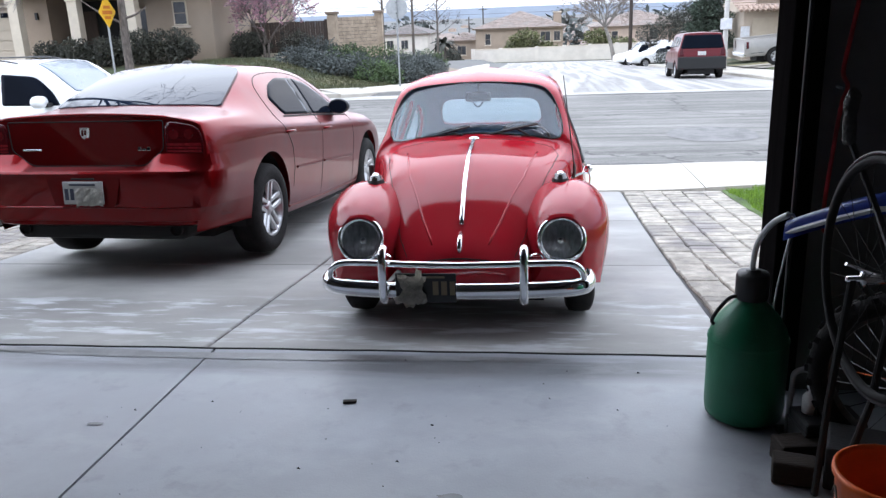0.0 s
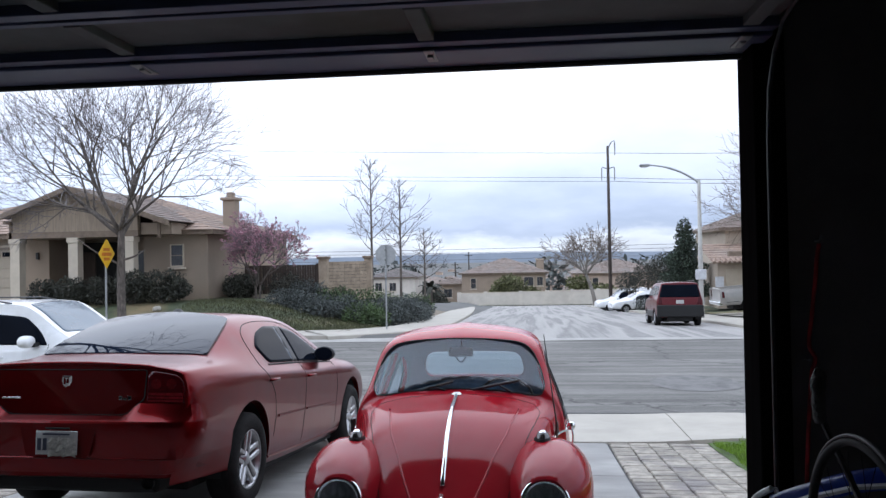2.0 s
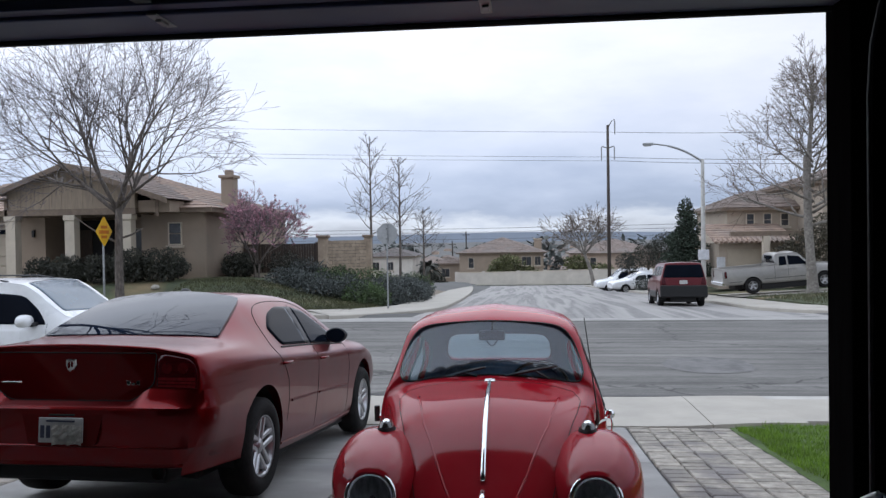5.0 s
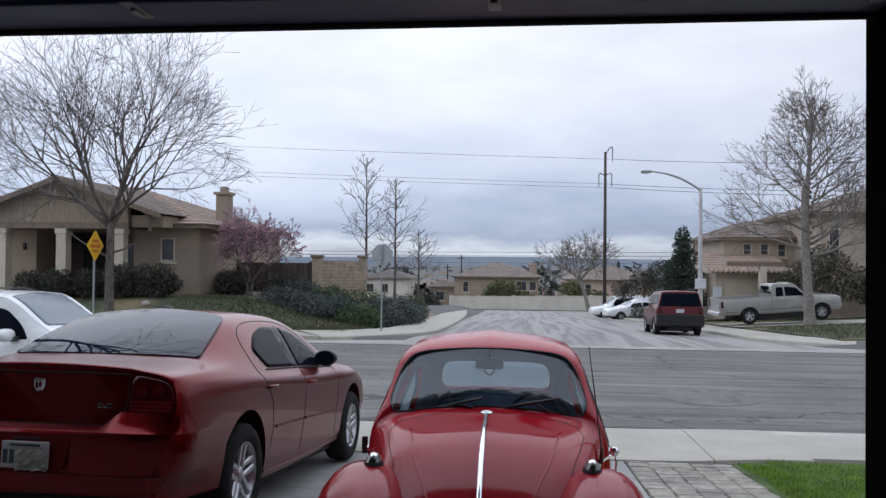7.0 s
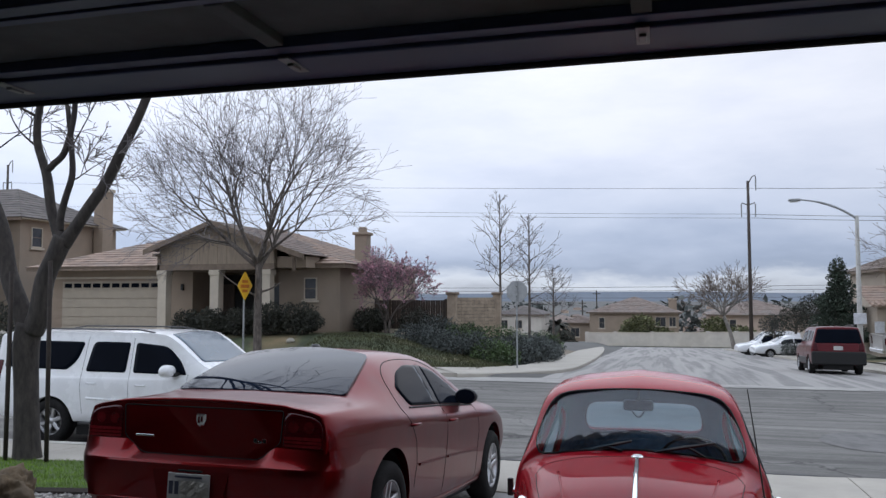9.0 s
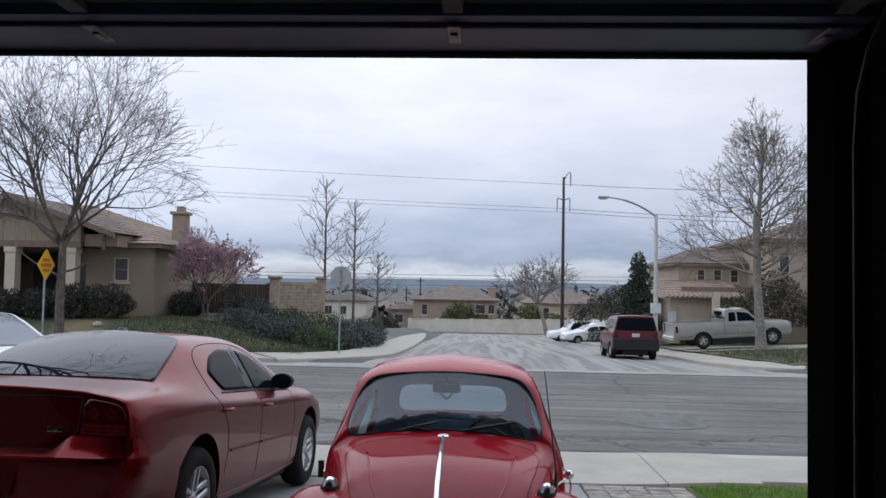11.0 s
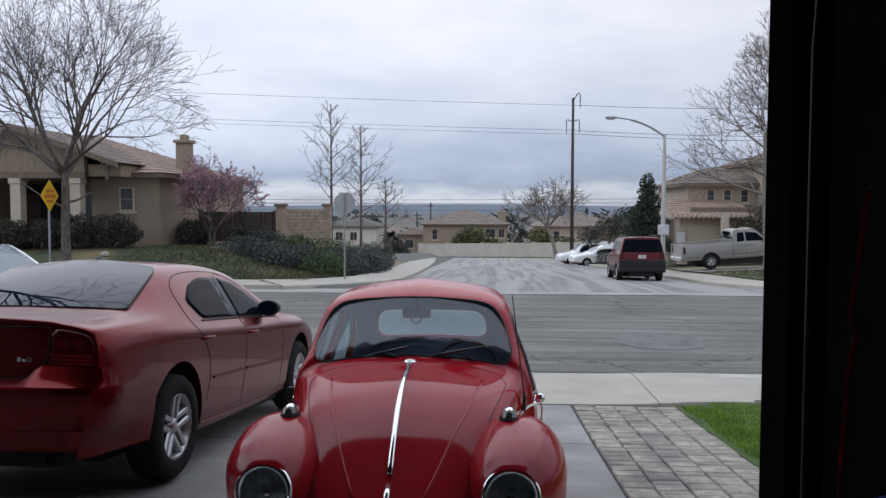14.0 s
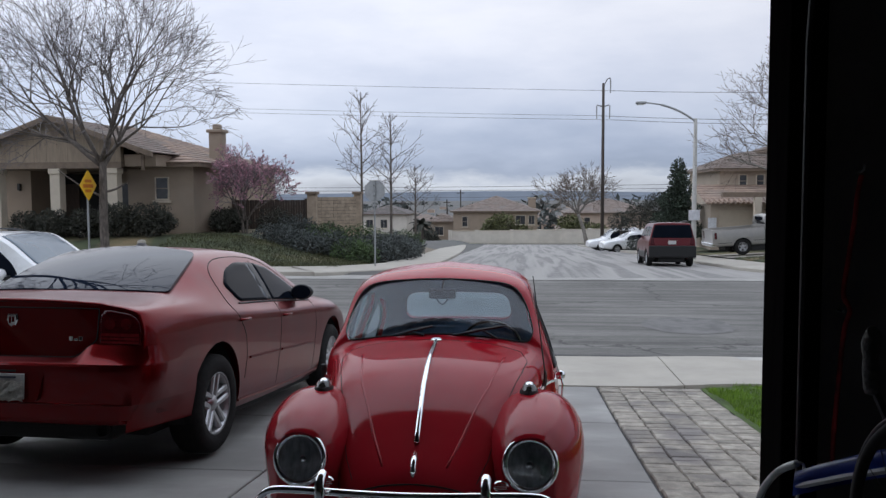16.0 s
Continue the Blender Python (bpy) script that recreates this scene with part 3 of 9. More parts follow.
def rounded(pts, r, k=5):
    """A closed outline with its corners rounded by r (one number or one for each corner)."""
    out, n = [], len(pts)
    for i in range(n):
        p, a, b = np.array(pts[i], float), np.array(pts[i - 1], float), np.array(pts[(i + 1) % n], float)
        rr = r[i] if isinstance(r, (list, tuple)) else r
        da, db = a - p, b - p
        ra, rb = min(rr, np.linalg.norm(da) * 0.48), min(rr, np.linalg.norm(db) * 0.48)
        s, e = p + da / np.linalg.norm(da) * ra, p + db / np.linalg.norm(db) * rb
        for j in range(k + 1):
            t = j / k
            out.append(tuple((1 - t) ** 2 * s + 2 * t * (1 - t) * p + t * t * e))
    return out


def dense(outline, step=0.04):
    out = []
    for i, p in enumerate(outline):
        q = outline[(i + 1) % len(outline)]
        n = max(1, int(math.dist(p, q) / step))
        out += [(p[0] + (q[0] - p[0]) * j / n, p[1] + (q[1] - p[1]) * j / n) for j in range(n)]
    return out


class Skin:
    """Finds places on a car's skin, to lay panes, lights, seams and trim on it."""

    def __init__(self, bm):
        from mathutils.bvhtree import BVHTree
        self.tree = BVHTree.FromBMesh(bm)

    def at(self, a, b, way, off=0.0):
        far = 6.0
        d = {"+x": ((far, a, b), (-1, 0, 0)), "-x": ((-far, a, b), (1, 0, 0)), "+y": ((a, far + 3, b), (0, -1, 0)), "-y": ((a, -far, b), (0, 1, 0)), "+z": ((a, b, far), (0, 0, -1))}[way]
        hit, nor, _, _ = self.tree.ray_cast(Vector(d[0]), Vector(d[1]))
        if hit is None:
            return None
        if nor.dot(Vector(d[1])) > 0:
            nor = -nor
        return hit + nor * off

    def line(self, pts, way, off=0.0):
        return [p for p in (self.at(a, b, way, off) for a, b in pts) if p is not None]

    def patch(self, outline, way, off=0.004, rings=7, thick=0.008):
        """A curved pane that lies on the skin within the outline, with a turned-down rim."""
        bm = bmesh.new()
        c = np.mean(np.array(outline), axis=0)
        rows = []
        for i in range(rings, -1, -1):
            s = i / rings
            row = [self.at(c[0] + (a - c[0]) * s, c[1] + (b - c[1]) * s, way, off) for a, b in (outline if i else [c])]
            if any(p is None for p in row):
                rows.append(None)
                continue
            rows.append([bm.verts.new(p) for p in row])
        rows = [r for r in rows if r]
        n = len(outline)
        for A, B in zip(rows, rows[1:]):
            for k in range(n):
                if len(B) == 1:
                    bm.faces.new((A[k], A[(k + 1) % n], B[0]))
                else:
                    bm.faces.new((A[k], A[(k + 1) % n], B[(k + 1) % n], B[k]))
        if thick and rows:
            c3 = {"+x": (-1, 0, 0), "-x": (1, 0, 0), "+y": (0, -1, 0), "-y": (0, 1, 0), "+z": (0, 0, -1)}[way]
            low = [bm.verts.new(v.co + Vector(c3) * thick) for v in rows[0]]
            for k in range(n):
                bm.faces.new((rows[0][(k + 1) % n], rows[0][k], low[k], low[(k + 1) % n]))
        out = Vector({"+x": (1, 0, 0), "-x": (-1, 0, 0), "+y": (0, 1, 0), "-y": (0, -1, 0), "+z": (0, 0, 1)}[way])
        bmesh.ops.recalc_face_normals(bm, faces=bm.faces)
        bm.normal_update()
        if sum(f.normal.dot(out) * f.calc_area() for f in bm.faces) < 0:
            bmesh.ops.reverse_faces(bm, faces=bm.faces)
        return bm


def mirror(pts):
    return [(-a, b) for a, b in pts]


# ---------------------------------------------------------------- heights of the ground
def ramp01(v):
    v = min(1.0, max(0.0, v))
    return v * v * (3 - 2 * v)


def street_z(y):
    """Height along the line from the garage down to the street and on down the side street."""
    pts = ((-6, -0.05), (0.0, -0.05), (3.36, -0.142), (4.25, -0.222), (4.9, -0.306), (6.0, -0.434), (9.2, -0.698), (9.59, -0.715), (11.7, -0.79), (12.2, -0.86), (17.5, -0.78), (23.6, -0.90), (105, -4.95), (180, -9.5), (420, -22), (900, -26), (6000, -26))
    for (a, za), (b, zb) in zip(pts, pts[1:]):
        if y <= b:
            return za + (zb - za) * (y - a) / (b - a)
    return pts[-1][1]


def left_z(x, y):
    """Street profile with the near side falling away beyond the left edge of the drive."""
    k = ramp01((-5.0 - x) / 4.0)
    return street_z(y) - k * (.13 * ramp01((y - 4.4) / 3.6) + .09 * ramp01((y - 11.6) / .5)) * ramp01((20 - y) / 6.0)


def lot_z(x, y):
    """Ground beside the paved ways."""
    z = street_z(y)
    if y > 24.5 and x < 1.5:
        top = -0.05 - 0.045 * max(0.0, y - 42)
        k = ramp01((-5.6 - x) / 6.5) * ramp01((y - 26.2) / 5.0)
        return (z + 0.12) * (1 - k) + max(top, z + 0.12) * k
    if y > 24.5:
        return z + 0.14 + 0.05 * min(max(0.0, x - 8.6), 14)
    if y < 9.6 and (x > 2.3 or x < -5.4):
        return z + 0.03
    return z


def sheet(name, xs, ys, zf, material, label, category="ground", kind="structure", skirt=0.0):
    """A ground sheet over a grid of x and y."""
    bm = bmesh.new()
    rows = [[bm.verts.new((x, y, zf(x, y))) for x in xs] for y in ys]
    for a, b in zip(rows, rows[1:]):
        for i in range(len(xs) - 1):
            bm.faces.new((a[i], a[i + 1], b[i + 1], b[i]))
    if skirt:
        rim = rows[0] + [r[-1] for r in rows[1:]] + list(reversed(rows[-1][:-1])) + [r[0] for r in reversed(rows[1:-1])]
        low = [bm.verts.new(v.co - Vector((0, 0, skirt))) for v in rim]
        for i in range(len(rim)):
            j = (i + 1) % len(rim)
            bm.faces.new((rim[j], rim[i], low[i], low[j]))
    return obj(name, bm, material, True if not skirt else False, label, category, kind=kind)


def steps(*spans):
    out = []
    for a, b, n in spans:
        out += [a + (b - a) * i / n for i in range(n)]
    return out + [spans[-1][1]]


# one sheet of earth to the horizon
sheet("ground", steps((-2500, -200, 8), (-200, -60, 10), (-60, 60, 80), (60, 200, 10), (200, 2500, 8)), steps((-200, -8, 4), (-8, 24, 20), (24, 60, 36), (60, 200, 30), (200, 4500, 14)),
      lambda x, y: min(lot_z(x, y), street_z(y) + 0.6) - (0.16 if y < 24.6 or -3.9 < x < 9.5 else 0.03) - (0.25 if y < 3.3 else 0) - (.25 if x < -5 and y < 21 else 0), M["valley"], "bare brown earth falling away towards a valley", "ground")

# cross street, with a shallow crown, and the side street that leads away from it
sheet("road", steps((-120, -30, 12), (-30, 30, 60), (30, 120, 12)), steps((11.72, 12.2, 1), (12.2, 24.2, 14)), left_z, M["asphalt"], "worn grey asphalt street with cracks and pale streaks", "road")


def side_left(y):
    """The left kerb line of the side street: a rounded corner, then a slow bend."""
    if y < 31.5:
        return -3.1 - 3.6 * (1 - math.sqrt(max(0.0, 1 - ((31.5 - y) / 8.2) ** 2))) * 1.35
    return -3.1 - 0.0042 * (y - 31.5) ** 1.6


def side_right(y):
    if y < 29.5:
        return 8.0 + 6.0 * (1 - math.sqrt(max(0.0, 1 - ((29.5 - y) / 6.1) ** 2)))
    return 8.0 - 0.0035 * (y - 29.5) ** 1.5


def side_street():
    bm = bmesh.new()
    ys = steps((23.9, 32, 24), (32, 98, 33))
    rows = []
    for y in ys:
        a, b = side_left(max(y, 24.0)), side_right(max(y, 24.0))
        if y > 88:
            a, b = a - (y - 88) * 2.2, b + (y - 88) * 2.2
        rows.append([bm.verts.new((a + (b - a) * i / 10, y, street_z(y) + 0.006 + 0.05 * min(1, (y - 23.9) / 5) * math.sin(math.pi * i / 10))) for i in range(11)])
    for p, q in zip(rows, rows[1:]):
        for i in range(10):
            bm.faces.new((p[i], p[i + 1], q[i + 1], q[i]))
    obj("side_road", bm, M["side_asphalt"], True, "side street of dark asphalt with wandering pale dried streaks", "road", kind="structure")


side_street()
sheet("cross_gutter", steps((-8.2, 15.0, 30)), steps((22.9, 24.9, 4)), lambda x, y: street_z(y) + .012 - .006 * math.sin(math.pi * (y - 22.9) / 2.0), M["gutter_concrete"], "pale concrete gutter across the mouth of the side street", "gutter")


def round_patch(x, y, rx, ry, material, label, lift):
    bm = bmesh.new()
    c = bm.verts.new((x, y, street_z(y) + lift))
    ring = [bm.verts.new((x + rx * math.cos(k * math.tau / 40) * (1 + .16 * noise.noise(Vector((3 * math.cos(k * math.tau / 40), 3 * math.sin(k * math.tau / 40), x)))), y + ry * math.sin(k * math.tau / 40), street_z(y + ry * math.sin(k * math.tau / 40)) + lift)) for k in range(40)]
    for k in range(40):
        bm.faces.new((c, ring[k], ring[(k + 1) % 40]))
    obj("road_patch", bm, M[material], label=label, category="road", kind="structure")


round_patch(3.32, 14.8, .84, .84, "patch_asphalt", "dark round repair in the asphalt", .006)


def ribbon(name, edge, ys, width, z0, top, material, label, side):
    """A raised strip beside a kerb line: kerb face, then the flat walk."""
    bm = bmesh.new()
    rows = []
    for i, y in enumerate(ys):
        x = edge(y)
        dx = (edge(y + 0.05) - edge(y - 0.05)) / 0.1
        n = Vector((side, -side * dx, 0)).normalized()
        prof = ((0.0, -0.03), (0.02, top * 0.8), (0.06, top), (0.16, top + 0.004), (width * 0.5, top + 0.02), (width, top + 0.035), (width + 0.01, -0.2))
        rows.append([bm.verts.new((x + n.x * o, y + n.y * o, z0(y) + h)) for o, h in prof])
    for a, b in zip(rows, rows[1:]):
        for i in range(len(a) - 1):
            bm.faces.new((a[i], a[i + 1], b[i + 1], b[i]))
    bmesh.ops.recalc_face_normals(bm, faces=bm.faces)
    return obj(name, bm, material, False, label, "pavement", kind="structure")


ribbon("pavement", side_left, steps((24.0, 32, 30), (32, 88, 20)), 2.0, lambda y: street_z(y), 0.13, M["walk_concrete"], "pale concrete kerb and pavement round a corner", -1)
ribbon("pavement", side_right, steps((24.0, 31, 26), (31, 88, 20)), 1.9, lambda y: street_z(y), 0.13, M["walk_concrete"], "pale concrete kerb and pavement along a side street", 1)


def straight_walk(name, x0, x1, y0, y1, zf, label, kerb_at=None, material="walk_concrete", up=0.13):
    """A pavement of slabs along x, with a kerb face on one edge."""
    root = empty(name, Matrix(), label, "pavement", kind="structure")
    n = max(1, round((x1 - x0) / 1.5))
    w = (x1 - x0) / n
    bm = bmesh.new()
    for i in range(n):
        a, b = x0 + i * w + 0.006, x0 + (i + 1) * w - 0.006
        for (ya, yb) in ((y0, y1),):
            vs = [bm.verts.new((x, y, zf(x, y) + h)) for h in (up, -0.2) for x, y in ((a, ya), (b, ya), (b, yb), (a, yb))]
            for q in ((0, 1, 2, 3), (0, 4, 5, 1), (1, 5, 6, 2), (2, 6, 7, 3), (3, 7, 4, 0)):
                bm.faces.new([vs[k] for k in q])
    bmesh.ops.recalc_face_normals(bm, faces=bm.faces)
    part("slabs", bm, M[material], root)
    if kerb_at:
        bm = bmesh.new()
        ya, yb = kerb_at
        for i in range(int((x1 - x0) / 3)):
            a, b = x0 + i * 3 + 0.004, min(x1, x0 + (i + 1) * 3) - 0.004
            pr = ((ya, -0.2), (ya, up * 0.9), (ya + (yb - ya) * 0.25, up), (yb, up), (yb, -0.2))
            A = [bm.verts.new((a, y, zf(a, y if up < .1 else (y0 + y1) / 2) + h)) for y, h in pr]
            B = [bm.verts.new((b, y, zf(b, y if up < .1 else (y0 + y1) / 2) + h)) for y, h in pr]
            for k in range(4):
                bm.faces.new((A[k], A[k + 1], B[k + 1], B[k]))
            bm.faces.new(A)
            bm.faces.new(list(reversed(B)))
        bmesh.ops.recalc_face_normals(bm, faces=bm.faces)
        part("kerb", bm, M["kerb_concrete"], root)
    return root


# far side of the cross street
straight_walk("pavement", -90, -6.05, 24.2, 26.0, lambda x, y: street_z(24.2), "pale concrete pavement with a kerb beside the street", (23.98, 24.2))
straight_walk("pavement", 14.6, 90, 24.2, 26.0, lambda x, y: street_z(24.2), "pale concrete pavement with a kerb beside the street", (23.98, 24.2))
# near side: pavement and the dropped kerb of the drive
straight_walk("pavement", -80, -6.2, 10.2, 11.55, lambda x, y: left_z(x, min(y, 11.55)), "concrete pavement beside the parked white vehicle", (11.75, 11.55), up=0.05)
straight_walk("pavement", 3.3, 80, 9.9, 11.45, lambda x, y: street_z(y), "concrete pavement beside a lawn", (11.75, 11.45), up=0.03)


def apron():
    root = empty("pavement_apron", Matrix(), "pale concrete drive apron with a slanting joint and a stained dip", "pavement", kind="structure")

    def z(x, y):
        k = ramp01((x - 1.6) / 1.4) + ramp01((-5.0 - x) / 1.2)
        return street_z(y) + 0.012 + 0.055 * min(1, k) * ramp01((11.75 - y) / 0.7 + 0.4)
    for a0, a1, b0, b1 in ((-6.2, -6.2, -1.56, -1.56), (-1.55, -1.55, 2.245, 2.21), (2.258, 2.223, 3.3, 3.3)):
        bm = bmesh.new()
        rows = []
        for j in range(9):
            y = 9.6 + 2.13 * j / 8
            t = j / 8
            l, r = a1 + (a0 - a1) * t, b1 + (b0 - b1) * t
            rows.append([bm.verts.new((l + (r - l) * i / 10, y, z(l + (r - l) * i / 10, y))) for i in range(11)])
        for p, q in zip(rows, rows[1:]):
            for i in range(10):
                bm.faces.new((p[i], p[i + 1], q[i + 1], q[i]))
        rim = rows[0] + [r[-1] for r in rows[1:]] + list(reversed(rows[-1][:-1])) + [r[0] for r in reversed(rows[1:-1])]
        low = [bm.verts.new(v.co - Vector((0, 0, 0.12))) for v in rim]
        for i in range(len(rim)):
            bm.faces.new((rim[(i + 1) % len(rim)], rim[i], low[i], low[(i + 1) % len(rim)]))
        part("slab", bm, M["walk_concrete"], root, smooth=False)
    bm = bmesh.new()
    ring = [[bm.verts.new((-6.2 + 20 * i / 60, y + (0.03 * math.sin(i * 1.9) + 0.02 * math.sin(i * .7) if k == 1 else 0), street_z(y) + 0.007)) for i in range(61)] for k, y in enumerate((11.78, 12.08))]
    for i in range(60):
        bm.faces.new((ring[0][i], ring[0][i + 1], ring[1][i + 1], ring[1][i]))
    part("gutter_lip", bm, M["joint"], root)
    part("road_joint", prism([(11.715, street_z(11.72) - .05), (11.765, street_z(11.76) - .05), (11.765, street_z(11.76) + .016), (11.740, street_z(11.74) + .024), (11.715, street_z(11.72) + .020)], "x", -6.2, 12.0), M["tar"], root, "dark joint at the edge of the road")


apron()


# ---------------------------------------------------------------- drive
def drive():
    root = empty("driveway", Matrix(), "grey concrete driveway in smooth slabs with dark joints", "driveway", kind="structure")
    g = 0.007
    bm = bmesh.new()
    ys = steps((3.30, 9.62, 10))
    rows = [[bm.verts.new((x, y, street_z(y) - 0.022)) for x in (-4.4, 1.22)] for y in ys]
    for p, q in zip(rows, rows[1:]):
        bm.faces.new((p[0], p[1], q[1], q[0]))
    part("joint_filler", bm, M["joint"], root)
    for x0, x1 in ((-4.36, -1.50), (-1.50, 1.20)):
        for y0, y1 in ((3.375, 5.54), (5.54, 7.56), (7.56, 9.585)):
            bm = bmesh.new()
            a, b, c, d = x0 + g, x1 - g, y0 + g, y1 - g
            top = [bm.verts.new((x, y, street_z(y))) for x, y in ((a + 0.01, c + 0.01), (b - 0.01, c + 0.01), (b - 0.01, d - 0.01), (a + 0.01, d - 0.01))]
            mid = [bm.verts.new((x, y, street_z(y) - 0.008)) for x, y in ((a, c), (b, c), (b, d), (a, d))]
            low = [bm.verts.new((x, y, street_z(y) - 0.1)) for x, y in ((a, c), (b, c), (b, d), (a, d))]
            bm.faces.new(top)
            for A, B in ((top, mid), (mid, low)):
                for i in range(4):
                    bm.faces.new((A[(i + 1) % 4], A[i], B[i], B[(i + 1) % 4]))
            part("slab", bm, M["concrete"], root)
    return root


drive()


def garage_floor():
    root = empty("floor", Matrix(), "smooth grey concrete garage floor with damp marks and grit", "floor", kind="structure")
    g = 0.006
    for x0, x1 in ((-4.62, -1.44), (-1.44, 1.86)):
        bm = bmesh.new()
        ys = steps((-3.6, 0, 1), (0, 3.365, 1))
        rows = [[bm.verts.new((x, y, street_z(y))) for x in (x0 + g, x1 - g)] for y in ys]
        for p, q in zip(rows, rows[1:]):
            bm.faces.new((p[0], p[1], q[1], q[0]))
        low = [bm.verts.new((x, 3.365, -0.3)) for x in (x0 + g, x1 - g)]
        bm.faces.new((rows[-1][0], rows[-1][1], low[1], low[0]))
        for i in (0, 1):
            for p, q in zip(rows, rows[1:]):
                a, b = bm.verts.new(p[i].co - Vector((0, 0, 0.06))), bm.verts.new(q[i].co - Vector((0, 0, 0.06)))
                bm.faces.new((p[i], q[i], b, a))
        bmesh.ops.recalc_face_normals(bm, faces=bm.faces)
        part("slab", bm, M["garage_slab"], root)
    bm = bmesh.new()
    rows = [[bm.verts.new((x, y, street_z(y) - 0.03)) for x in (-4.62, 1.86)] for y in (-3.6, 0, 3.365)]
    for p, q in zip(rows, rows[1:]):
        bm.faces.new((p[0], p[1], q[1], q[0]))
    part("joint_filler", bm, M["joint"], root)


garage_floor()

# ---------------------------------------------------------------- garage shell
OPEN_L, OPEN_R, OPEN_T = -3.70, 1.207, 2.492
shell = dict(category="wall", kind="structure")
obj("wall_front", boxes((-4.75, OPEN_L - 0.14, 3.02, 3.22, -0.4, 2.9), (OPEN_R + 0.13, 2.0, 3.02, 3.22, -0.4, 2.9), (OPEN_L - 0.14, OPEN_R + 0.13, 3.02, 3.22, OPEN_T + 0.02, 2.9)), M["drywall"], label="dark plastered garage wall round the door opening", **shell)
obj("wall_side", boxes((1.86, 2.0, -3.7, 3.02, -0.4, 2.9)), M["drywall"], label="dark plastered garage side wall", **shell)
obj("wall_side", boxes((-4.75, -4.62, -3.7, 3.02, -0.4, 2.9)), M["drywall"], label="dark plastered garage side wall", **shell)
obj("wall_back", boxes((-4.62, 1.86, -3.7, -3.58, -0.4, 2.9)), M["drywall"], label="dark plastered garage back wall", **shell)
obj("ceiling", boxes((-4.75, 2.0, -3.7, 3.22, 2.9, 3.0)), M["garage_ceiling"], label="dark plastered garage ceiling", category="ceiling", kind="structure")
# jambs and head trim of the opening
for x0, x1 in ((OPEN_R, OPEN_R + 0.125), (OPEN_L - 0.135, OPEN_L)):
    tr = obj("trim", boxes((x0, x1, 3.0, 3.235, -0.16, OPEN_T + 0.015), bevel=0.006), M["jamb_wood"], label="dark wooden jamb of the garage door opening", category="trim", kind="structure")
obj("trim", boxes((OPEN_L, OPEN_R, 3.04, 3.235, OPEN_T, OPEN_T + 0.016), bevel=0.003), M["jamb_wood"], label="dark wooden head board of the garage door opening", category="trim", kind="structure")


def open_garage_door():
    """A sectional door run up under the ceiling, its bottom edge at the opening."""
    root = empty("garage_door", Matrix(), "sectional steel garage door rolled open overhead, dark underside with stiles", "garage door")
    x0, x1 = OPEN_L - 0.05, OPEN_R + 0.05
    z = 2.477
    # bottom rail, level with the opening
    bm = boxes((x0, x1, 2.885, 3.17, 2.432, 2.484), bevel=0.008)
    part("bottom_rail", bm, M["door_steel"], root, "blue-grey painted steel bottom rail")
    bm = bmesh.new()
    tube(bm, [(x0, 3.168, 2.424), (x1, 3.168, 2.424)], 0.014, 8)
    part("weather_seal", bm, M["black_rubber"], root, "black rubber weather seal")
    edges = [2.880, 2.345, 1.815, 1.285, 0.755]
    for n, (a, b) in enumerate(zip(edges, edges[1:])):
        zz = z + 0.015 * n
        part("door_section", boxes((x0, x1, b + 0.006, a, zz + 0.01, zz + 0.05)), M["door_liner"], root)
        part("section_rail", boxes((x0, x1, a - 0.075, a - 0.004, zz - 0.03, zz + 0.01), bevel=0.004), M["door_steel"], root)
        part("section_rail", boxes((x0, x1, b + 0.006, b + 0.05, zz - 0.02, zz + 0.01), bevel=0.004), M["door_steel"], root)
        for i in range(5):
            sx = OPEN_R - 0.055 - i * 1.245
            st = part("stile", boxes((sx - 0.032, sx + 0.032, b + 0.05, a - 0.075, zz - 0.024, zz + 0.012), bevel=0.004), M["door_liner"], root)
    for i in range(5):
        sx = OPEN_R - 0.055 - i * 1.245
        bm = boxes((sx - 0.022, sx + 0.022, 2.86, 3.04, 2.426, 2.434), bevel=0.003)
        box(bm, sx - 0.012, sx + 0.012, 2.92, 2.99, 2.416, 2.427, bevel=0.003)
        part("hinge", bm, M["galv"], root, "galvanised steel hinge")
    for sx in (OPEN_R + 0.035, OPEN_L - 0.035):
        bm = bmesh.new()
        pts = [(sx, 2.93, -0.1), (sx, 2.93, 2.05)] + [(sx, 2.93 - 0.33 * (1 - math.cos(a)), 2.07 + 0.40 * math.sin(a)) for a in (0.4, 0.8, 1.2, 1.57)] + [(sx, 0.4, 2.52)]
        tube(bm, pts, 0.009, 6)
        part("track", bm, M["track_steel"], root, "dull steel door track")
    return root


open_garage_door()

# the rest of the house over and beside the garage
EAVE = 2.86
obj("wall_upper", boxes((-4.75, 2.0, 3.0, 3.22, 3.0, EAVE + .2), (2.0, 2.14, -8, 3.22, -0.4, EAVE + .2), (-4.89, -4.75, -8, 3.22, -0.4, EAVE + .2), (-4.75, 2.0, -8, -7.8, -0.4, EAVE + .2)), M["stucco"], label="tan stucco house wall above the garage", **shell)


